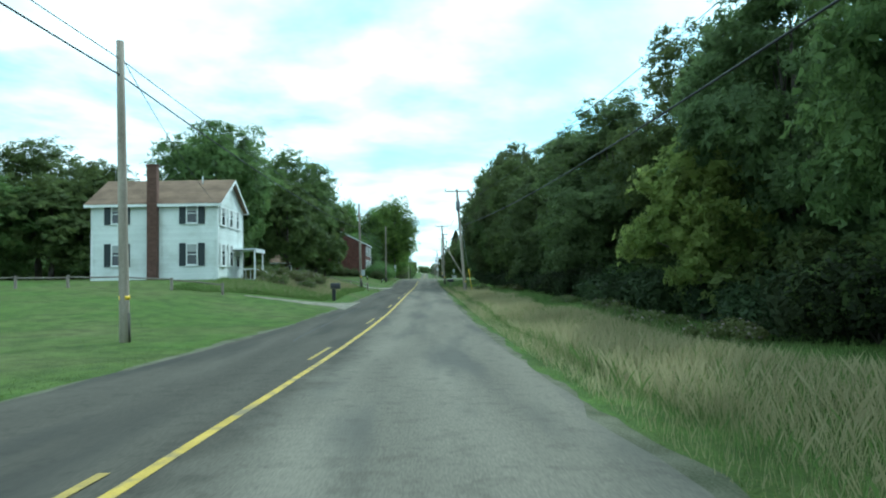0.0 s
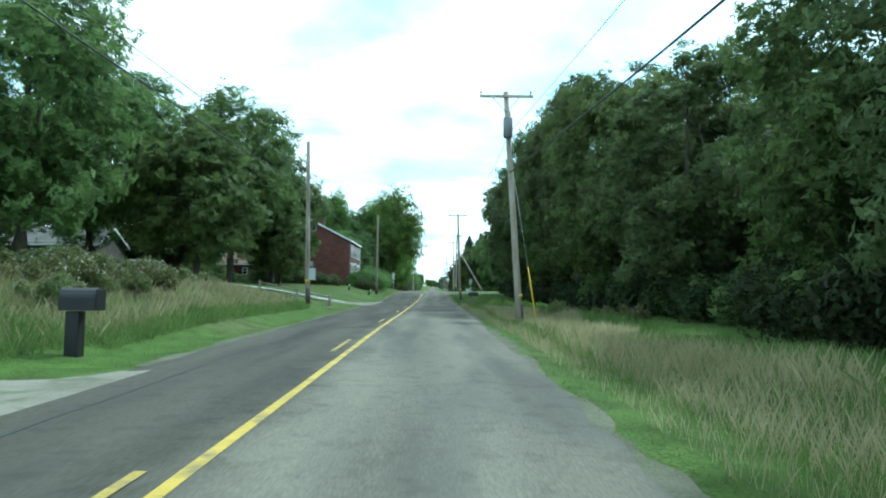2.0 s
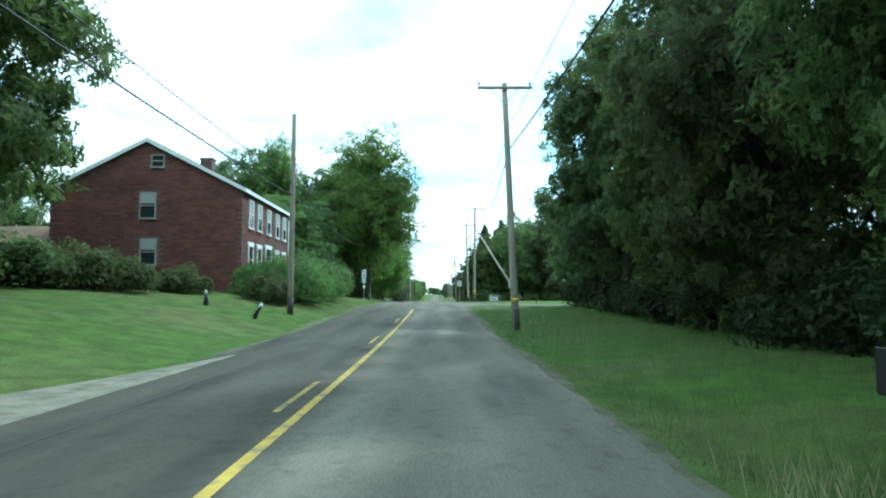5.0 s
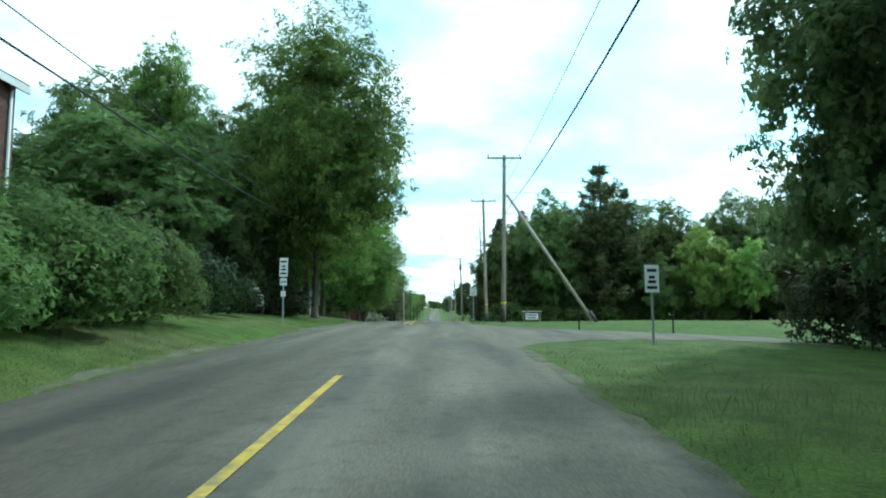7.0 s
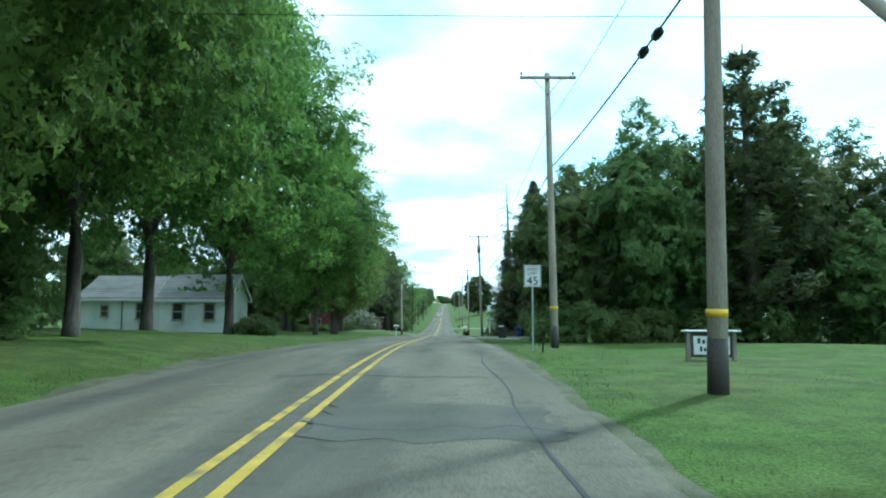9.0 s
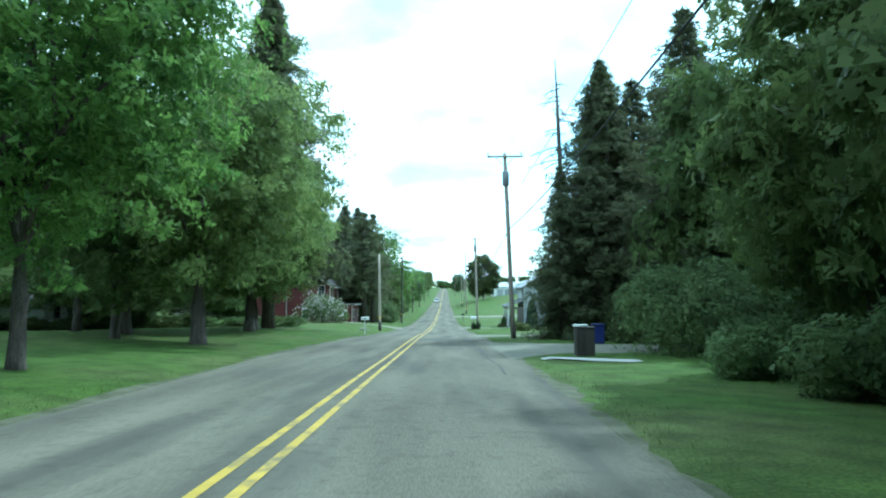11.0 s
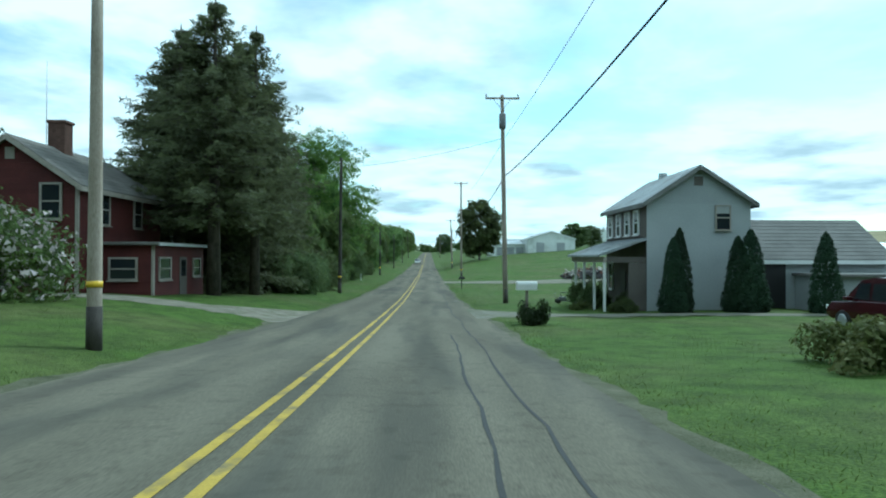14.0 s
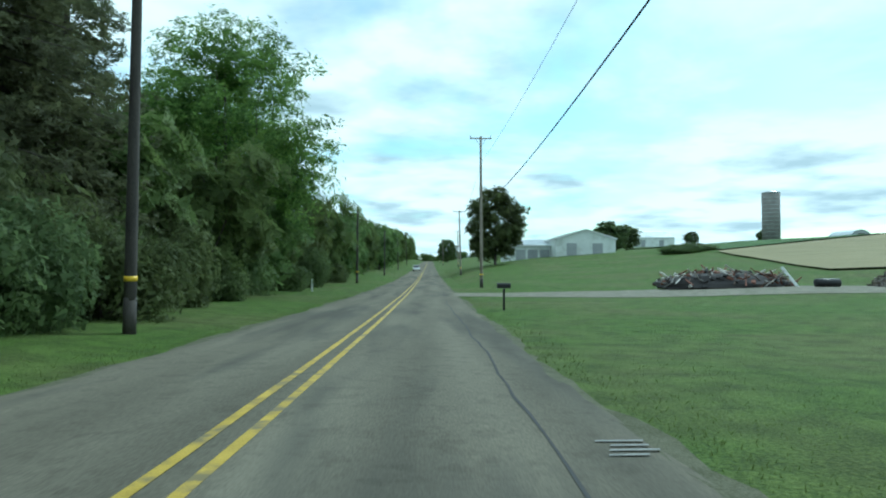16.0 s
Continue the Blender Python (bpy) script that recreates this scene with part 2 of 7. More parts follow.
two_lanes(M_ASPHALT)
M_SHOULDER = mat("dirt_shoulder", (0.06, 0.068, 0.036), (0.16, 0.152, 0.108), 1.6, 40, 0.95, 0.8, 0.03, spec=0.1)
M_DIRT = mat("muddy_gravel", (0.12, 0.116, 0.088), (0.24, 0.232, 0.188), 0.9, 45, 0.95, 0.8, 0.03, stain=(0.104, 0.108, 0.068), stain_scale=0.9)
M_PATCH = mat("asphalt_patch", (0.077, 0.074, 0.064), (0.132, 0.126, 0.107), 0.8, 50, 0.9, 0.5, 0.01, spec=0.1)
M_TAR = plain("tar_seam", (0.054, 0.054, 0.054), 0.8, 0, 0.2)
M_GRAVEL = mat("gravel", (0.122, 0.11, 0.083), (0.262, 0.242, 0.192), 1.2, 55, 0.95, 0.8, 0.03, stain=(0.106, 0.115, 0.068), stain_scale=2.2)
M_STAVE = mat("silo_staves", (0.16, 0.15, 0.14), (0.26, 0.25, 0.23), 0.3, 6, 0.9, 0.3, 0.02)
M_CONCRETE = mat("concrete", (0.37, 0.37, 0.352), (0.546, 0.546, 0.519), 0.9, 40, 0.9, 0.3, 0.01)
M_YELLOW = mat("yellow_paint", (0.357, 0.255, 0.038), (0.527, 0.374, 0.06), 3, 50, 0.7, 0.2, 0.004, stain=(0.187, 0.153, 0.076), stain_scale=2.5)
M_FADED = mat("faded_yellow_paint", (0.23, 0.17, 0.047), (0.425, 0.315, 0.068), 3, 50, 0.75, 0.2, 0.004, stain=(0.128, 0.115, 0.081), stain_scale=2.0)
M_WHITEP = mat("white_paint", (0.62, 0.64, 0.62), (0.8, 0.81, 0.79), 0.8, 25, 0.7, 0.1, 0.005)
M_WORNW = mat("worn_white_paint", (0.15, 0.15, 0.14), (0.3, 0.3, 0.285), 6, 60, 0.8, 0.1, 0.003)
M_SIDING = mat("white_siding", (0.60, 0.64, 0.61), (0.76, 0.79, 0.76), 0.5, 20, 0.6, 0.1, 0.004, obj=0.05, stain=(0.55, 0.58, 0.54), stain_scale=0.6)
M_GREYWALL = mat("grey_wall", (0.294, 0.314, 0.318), (0.399, 0.418, 0.423), 0.5, 18, 0.8, 0.15, 0.006, obj=0.05)
M_BROWNROOF = mat("brown_shingle", (0.11, 0.075, 0.05), (0.24, 0.165, 0.11), 0.8, 25, 0.9, 0.4, 0.01, obj=0.12)
M_GREYROOF = mat("grey_shingle", (0.108, 0.106, 0.1), (0.195, 0.19, 0.18), 0.8, 25, 0.9, 0.4, 0.01, obj=0.1)
M_DARKROOF = mat("weathered_shingle", (0.1, 0.095, 0.085), (0.19, 0.18, 0.165), 0.8, 25, 0.9, 0.4, 0.01, obj=0.12)
M_METALROOF = mat("metal_roof", (0.5, 0.53, 0.55), (0.68, 0.71, 0.72), 0.7, 10, 0.45, 0.05, 0.004, 0.3)
M_DULLMETAL = mat("dull_metal_roof", (0.26, 0.28, 0.295), (0.38, 0.4, 0.415), 0.7, 10, 0.6, 0.08, 0.004, 0.2, stain=(0.24, 0.24, 0.23), stain_scale=0.9)
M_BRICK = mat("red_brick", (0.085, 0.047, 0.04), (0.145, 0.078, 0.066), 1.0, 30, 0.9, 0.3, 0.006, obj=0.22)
M_MORTAR = mat("mortar", (0.11, 0.078, 0.068), (0.17, 0.125, 0.11), 2, 40, 0.95, 0.3, 0.006)
M_CHIMNEY = mat("chimney_brick", (0.075, 0.045, 0.035), (0.16, 0.09, 0.07), 2.0, 22, 0.9, 0.5, 0.012, obj=0.2)
M_REDWALL = mat("red_clapboard", (0.06, 0.016, 0.016), (0.108, 0.028, 0.025), 0.8, 25, 0.75, 0.15, 0.005, obj=0.07)
M_BROWNWALL = mat("dark_brown_wall", (0.085, 0.075, 0.068), (0.15, 0.135, 0.12), 0.7, 20, 0.85, 0.2, 0.006, obj=0.06)
M_TRIM = mat("dull_trim", (0.22, 0.2, 0.17), (0.42, 0.38, 0.33), 1.5, 30, 0.8, 0.15, 0.004)
M_DULLTRIM = mat("grey_trim", (0.13, 0.13, 0.125), (0.23, 0.23, 0.22), 1.5, 30, 0.8, 0.15, 0.004)
M_CAN = plain("transformer_grey", (0.16, 0.165, 0.17), 0.5)
M_SHUTTER = plain("black_shutter", (0.018, 0.026, 0.03), 0.5)
M_GLASS = glass_mat()
M_CURTAIN = plain("curtain", (0.33, 0.34, 0.33), 0.9)
M_POLE = mat("weathered_pole", (0.22, 0.185, 0.145), (0.44, 0.39, 0.325), 1.2, 30, 0.9, 0.5, 0.012, obj=0.2, stretch=(3, 3, 0.35))
M_CREOSOTE = mat("dark_pole_foot", (0.03, 0.027, 0.025), (0.085, 0.075, 0.065), 1.2, 30, 0.8, 0.4, 0.01, stretch=(3, 3, 0.4))
M_TAPE = plain("reflective_tape", (0.75, 0.5, 0.03), 0.4)
M_GALV = plain("galvanised_steel", (0.42, 0.44, 0.45), 0.45, 0.6)
M_WIRE = plain("wire_sheath", (0.02, 0.02, 0.022), 0.6)
M_INSUL = plain("insulator_glaze", (0.12, 0.1, 0.1), 0.25)
M_BLACK = plain("black_plastic", (0.015, 0.015, 0.016), 0.45)
M_FENCE = mat("weathered_rail", (0.13, 0.11, 0.09), (0.3, 0.27, 0.23), 2, 30, 0.9, 0.5, 0.012, obj=0.15, stretch=(1, 1, 1))
M_BARK = mat("bark", (0.046, 0.04, 0.033), (0.135, 0.117, 0.097), 3, 18, 0.95, 0.9, 0.05, stretch=(2, 2, 0.5))
M_SIGN = plain("sign_white", (0.72, 0.74, 0.74), 0.4)
M_INK = plain("sign_black", (0.015, 0.015, 0.017), 0.5)
M_LEAF = leaf_mat("leaves", (0.084, 0.121, 0.043), (0.182, 0.238, 0.073), 0.5, 9.0)
M_LEAF_MID = leaf_mat("mid_green_leaves", (0.062, 0.118, 0.031), (0.275, 0.405, 0.092), 0.55, 9.0)
M_HEDGE = leaf_mat("hedge_leaves", (0.085, 0.14, 0.045), (0.19, 0.28, 0.085), 0.5, 10.0)
M_LEAF_LIGHT = leaf_mat("light_leaves", (0.1, 0.142, 0.046), (0.33, 0.395, 0.13), 0.52, 10.0)
M_LEAF_YOUNG = leaf_mat("young_leaves", (0.2, 0.3, 0.075), (0.44, 0.54, 0.16), 0.64, 10.0)
# far darker than the other leaves: shade under the trees put into the colour
M_SHRUB_SHADED = leaf_mat("dark_and_shaded_shrub_leaves", (0.024, 0.035, 0.015), (0.052, 0.072, 0.027), 0.35, 10.0)
M_LEAF_DARK = leaf_mat("dark_leaves", (0.088, 0.116, 0.05), (0.178, 0.222, 0.085), 0.54, 9.0)
M_NEEDLE = leaf_mat("needles", (0.088, 0.096, 0.055), (0.165, 0.182, 0.085), 0.5, 14.0)
M_ARBOR = leaf_mat("arborvitae_sprays", (0.022, 0.038, 0.022), (0.05, 0.078, 0.04), 0.2)
M_BLADE_DRY = leaf_mat("dry_grass_blades", (0.345, 0.325, 0.165), (0.53, 0.487, 0.282), 0.55)
M_LAWN = leaf_mat("lawn_blades", (0.072, 0.106, 0.022), (0.146, 0.188, 0.046), 0.4)
M_BLADE = leaf_mat("grass_blades", (0.118, 0.172, 0.05), (0.19, 0.252, 0.076), 0.45)
M_WEED = leaf_mat("weed_leaves", (0.085, 0.115, 0.03), (0.2, 0.2, 0.085), 0.35)
M_PETAL = leaf_mat("flower_petals", (0.5, 0.42, 0.44), (0.75, 0.68, 0.68), 0.3)
M_SEED = leaf_mat("seed_heads", (0.2, 0.15, 0.13), (0.42, 0.36, 0.33), 0.2)


def ground_mat():
    m = bpy.data.materials.new("grass_ground")
    m.use_nodes = True
    nt = m.node_tree
    N, L = nt.nodes.new, nt.links.new
    p = nt.nodes["Principled BSDF"]
    p.inputs["Roughness"].default_value, p.inputs["Specular IOR Level"].default_value = 0.9, 0.15
    tc = N("ShaderNodeTexCoord")
    def no(s, d=5):
        n = N("ShaderNodeTexNoise"); n.inputs["Scale"].default_value, n.inputs["Detail"].default_value = s, d
        L(tc.outputs["Object"], n.inputs["Vector"])
        return n.outputs["Fac"]
    def rp(f, a, b, lo=0.35, hi=0.65):
        r = N("ShaderNodeValToRGB")
        r.color_ramp.elements[0].position, r.color_ramp.elements[1].position = lo, hi
        r.color_ramp.elements[0].color, r.color_ramp.elements[1].color = (*a, 1), (*b, 1)
        L(f, r.inputs[0])
        return r.outputs[0]
    def mx(f, a, b):
        q = N("ShaderNodeMixRGB"); L(f, q.inputs[0]); L(a, q.inputs[1]); L(b, q.inputs[2])
        return q.outputs[0]
    fine = no(22, 6)
    green = rp(fine, (0.041, 0.074, 0.011), (0.094, 0.15, 0.026))
    dry = rp(fine, (0.066, 0.084, 0.024), (0.124, 0.138, 0.048))
    patch = rp(no(0.16, 6), (0, 0, 0), (1, 1, 1), 0.43, 0.68)
    col = mx(patch, green, dry)
    mid = rp(no(1.3, 4), (0.72, 0.72, 0.72), (1.15, 1.15, 1.15))
    q = N("ShaderNodeMixRGB"); q.blend_type = "MULTIPLY"; q.inputs[0].default_value = 1
    L(col, q.inputs[1]); L(mid, q.inputs[2])
    L(q.outputs[0], p.inputs["Base Color"])
    bp = N("ShaderNodeBump"); bp.inputs["Strength"].default_value, bp.inputs["Distance"].default_value = 0.8, 0.06
    L(fine, bp.inputs["Height"]); L(bp.outputs[0], p.inputs["Normal"])
    return m


M_GROUND = ground_mat()
M_WHEAT = mat("ripe_crop", (0.178, 0.157, 0.081), (0.272, 0.238, 0.128), 0.3, 8, 0.95, 0.6, 0.1, stretch=(0.3, 2, 1))
M_CROP = mat("green_crop", (0.035, 0.075, 0.018), (0.07, 0.13, 0.03), 0.4, 6, 0.95, 0.8, 0.15, stretch=(2, 0.3, 1))


# ---- builders ----
def mesh(name, verts, faces, material=None, smooth=False):
    me = bpy.data.meshes.new(name)
    me.from_pydata([tuple(map(float, v)) for v in verts], [], faces)
    if material:
        me.materials.append(material)
    if smooth:
        me.shade_smooth()
    return me


def quads(name, v, material):
    """A mesh of loose pieces from an array n x corners x 3."""
    v = np.asarray(v, np.float32)
    n, c = v.shape[:2]
    me = bpy.data.meshes.new(name)
    me.vertices.add(n * c); me.loops.add(n * c); me.polygons.add(n)
    me.vertices.foreach_set("co", v.ravel())
    me.loops.foreach_set("vertex_index", np.arange(n * c, dtype=np.int32))
    me.polygons.foreach_set("loop_start", np.arange(0, n * c, c, dtype=np.int32))
    me.polygons.foreach_set("loop_total", np.full(n, c, np.int32))
    me.materials.append(material)
    me.update()
    return me


def from_bm(name, bm, material):
    me = bpy.data.meshes.new(name)
    bm.normal_update()
    bm.to_mesh(me)
    bm.free()
    me.materials.append(material)
    return me


def part(name, data, material, parent, label=""):
    """Links a bmesh or a mesh as one mesh object under a thing or a part."""
    if isinstance(data, bmesh.types.BMesh):
        data = from_bm(name, data, material)
    ob = new(name, data)
    ob.parent = parent
    if label:
        ob["label"] = label
    return ob


def thing(name, label, category, at=(0, 0, 0), rz=0.0, group="", kind=""):
    ob = tagged(new(name), label, category, group, kind)
    ob.empty_display_size = 0.3
    ob.matrix_basis = pose(*at, 0, 0, rz)
    return ob


def add_box(bm, lo, hi, bevel=0.0):
    c = [(a + b) / 2 for a, b in zip(lo, hi)]
    s = [max(abs(b - a), 1e-4) for a, b in zip(lo, hi)]
    r = bmesh.ops.create_cube(bm, size=1, matrix=Matrix.Translation(c) @ Matrix.Diagonal((*s, 1)))
    if bevel:
        edges = {e for v in r["verts"] for e in v.link_edges}
        bmesh.ops.bevel(bm, geom=list(edges), offset=bevel, segments=1, affect="EDGES", profile=0.5)
    return bm


def box(lo, hi, bevel=0.0):
    return add_box(bmesh.new(), lo, hi, bevel)


def tube(pts, radii, sides=8, caps=True):
    """A tapered tube along points."""
    verts, faces = [], []
    pts = [Vector(p) for p in pts]
    for i, p in enumerate(pts):
        d = (pts[min(i + 1, len(pts) - 1)] - pts[max(i - 1, 0)]).normalized()
        q = d.to_track_quat("Z", "Y")
        for k in range(sides):
            a = 2 * math.pi * k / sides
            verts.append(p + q @ Vector((math.cos(a) * radii[i], math.sin(a) * radii[i], 0)))
    for i in range(len(pts) - 1):
        for k in range(sides):
            faces.append((i * sides + k, i * sides + (k + 1) % sides, (i + 1) * sides + (k + 1) % sides, (i + 1) * sides + k))
    if caps:
        faces.append(tuple(range(sides - 1, -1, -1)))
        faces.append(tuple(range((len(pts) - 1) * sides, len(pts) * sides)))
    return verts, faces


def tube_mesh(name, pts, radii, material, sides=8):
    return mesh(name, *tube(pts, radii, sides), material, True)


def join(parts):
    V, F = [], []
    for v, f in parts:
        n = len(V)
        V += list(v)
        F += [tuple(i + n for i in g) for g in f]
    return V, F


# ---- lie of the land ----
ROAD_Y = [-400, -60, 0, 9, 18, 27, 37, 46, 54, 63, 72, 81, 99, 108, 116, 125, 133, 142, 150, 159, 167, 176, 186, 195, 204, 214, 223, 233, 242, 252, 262, 271, 281, 290, 310, 340, 390, 480, 620, 850, 1200, 5000]
ROAD_Z = [2.0, 0.9, 0.0, -0.26, -0.42, -0.42, -0.34, -0.25, -0.16, -0.13, -0.2, -0.16, -0.11, -0.08, 0.04, 0.23, 0.56, 0.80, 0.93, 0.97, 1.10, 1.10, 0.87, 0.49, 0.11, -0.2, -0.53, -0.76, -1.19, -1.63, -2.08, -2.4, -2.64, -2.92, -3.2, -3.4, -3.3, -2.0, 1.0, 5.0, 8.0, 9.0]
MID_Y = [-400, 5, 20, 34, 52, 75, 120, 133, 165, 211, 229, 268, 295, 340, 5000]
MID_X = [-0.25, -0.2, 0.0, 0.27, 0.4, 0.4, 0.45, 0.52, 0.4, 0.22, 0.32, 0.28, 0.34, 0.32, 0.3]
SIDE_Y = [-400, 13, 37, 56, 77, 127, 170, 205, 219, 250, 275, 300, 5000]
SIDE_L = [-4.2, -4.2, -3.1, -2.95, -3.5, -3.8, -3.8, -4.2, -4.8, -4.2, -3.6, -3.1, -3.1]
SIDE_R = [4.3, 4.3, 4.05, 4.05, 4.4, 4.4, 4.2, 4.6, 4.9, 4.8, 4.6, 4.2, 4.2]
LEFT_Y = [-200, 12, 22, 45, 130, 150, 170, 200, 250, 265, 285, 308, 350, 600]
LEFT_H = [0.3, 0.1, 0.25, 2.0, 2.05, 1.6, 1.0, 0.7, 0.7, 1.1, 1.15, 0.4, 0.4, 2.0]
RISE_Y = [300, 340, 430, 600, 1000]
RISE_S = [0.0, 0.025, 0.11, 0.15, 0.12]


def road_z(y):
    y = np.asarray(y, float)
    return sum(np.interp(y + d, ROAD_Y, ROAD_Z) * w for d, w in ((-9, 0.12), (-4.5, 0.23), (0, 0.3), (4.5, 0.23), (9, 0.12)))


def mid_x(y):
    return np.interp(y, MID_Y, MID_X)


def side_l(y):
    return np.interp(y, SIDE_Y, SIDE_L)


def side_r(y):
    return np.interp(y, SIDE_Y, SIDE_R)


def land_z(x, y):
    x, y = np.asarray(x, float), np.asarray(y, float)
    left = np.maximum(np.minimum(-3.8, side_l(y) - 0.1) - x, 0)
    right = np.maximum(x - 8, 0)
    bank = np.interp(y, [25, 36, 50, 57, 76, 81, 115, 128], [1, 0, 0, 1, 1, 0, 0, 1])
    z = road_z(y) + np.interp(y, LEFT_Y, LEFT_H) * (bank * (1 - np.exp(-left / 5)) + (1 - bank) * (1 - np.exp(-(left / 7) ** 1.6)))
    s = np.interp(y, RISE_Y, RISE_S)
    z = z + 14 * (1 - np.exp(-s * right / 14))
    z = z + np.interp(y, [345, 395, 430, 470, 520], [0, 1.2, 1.9, 1.2, 0]) * (1 - np.exp(-np.maximum(x - 6, 0) / 3))
    roll = 0.12 * np.sin(x * 0.21 + y * 0.07) * np.sin(y * 0.13 - x * 0.05)
    away = np.clip((np.abs(x - 0.4) - 5) / 6, 0, 1)
    ditch = -0.14 * np.exp(-((x - 6.2) / 1.1) ** 2) * np.clip((120 - y) / 20, 0, 1)
    return z + roll * away + ditch


def gz(x, y):
    return float(land_z(x, y))


def grid(name, xs, ys, zf, material):
    X, Y = np.meshgrid(xs, ys)
    Z = zf(X, Y)
    v = np.stack([X, Y, Z], -1).reshape(-1, 3)
    nx = len(xs)
    f = [(j * nx + i, j * nx + i + 1, (j + 1) * nx + i + 1, (j + 1) * nx + i) for j in range(len(ys) - 1) for i in range(nx - 1)]
    return mesh(name, v, f, material, True)


def spread(a, b, n, p):
    return a + (b - a) * np.linspace(0, 1, n) ** p


def build_ground():
    xs = np.concatenate([-spread(40, 1500, 16, 3)[::-1], np.arange(-38, -8, 2.0), np.arange(-8, 14, 0.5), np.arange(14, 40, 2.0), spread(40, 1500, 16, 3)])
    ys = np.concatenate([-spread(20, 400, 10, 2)[::-1], np.arange(-18, 420, 2.0), spread(420, 4500, 40, 2.5)])

    def z(X, Y):
        under = np.where((X > side_l(Y) + 0.55) & (X < side_r(Y) - 0.55), 0.12, 0.0)
        return land_z(X, Y) - under
    ob = new("ground", grid("ground", xs, ys, z, M_GROUND))
    tagged(ob, "mown green grass with drier straw-coloured patches", "ground", kind="structure")


def strip(name, y0, y1, x0, x1, lift, material, step=2.0, wobble=0.0, seed=0, cols=2, crown=0.0):
    """A strip along the road; x0 and x1 are measured from the centre line."""
    rng = np.random.default_rng(seed)
    n = max(2, int((y1 - y0) / step) + 1)
    ys = np.linspace(y0, y1, n)
    fit = lambda: wobble * (np.sin(ys * 0.31 + seed) * 0.5 + rng.normal(0, 0.5, n))
    a, b = x0 + fit(), x1 + fit()
    V, F = [], []
    for i, y in enumerate(ys):
        for k in range(cols):
            u = a[i] + (b[i] - a[i]) * k / (cols - 1)
            x = float(mid_x(y)) + u
            V.append((x, y, float(road_z(y)) + lift + crown * max(0, 1 - abs(u) / 3.6)))
    for i in range(n - 1):
        for k in range(cols - 1):
            j = i * cols + k
            F.append((j, j + 1, j + cols + 1, j + cols))
    return mesh(name, V, F, material, True)


MOUTHS = [[(38.5, 48.2), (92.5, 108), (277, 284.5)], [(142.5, 163), (218.5, 231.5), (241, 250), (278.5, 286.5), (336, 344)]]


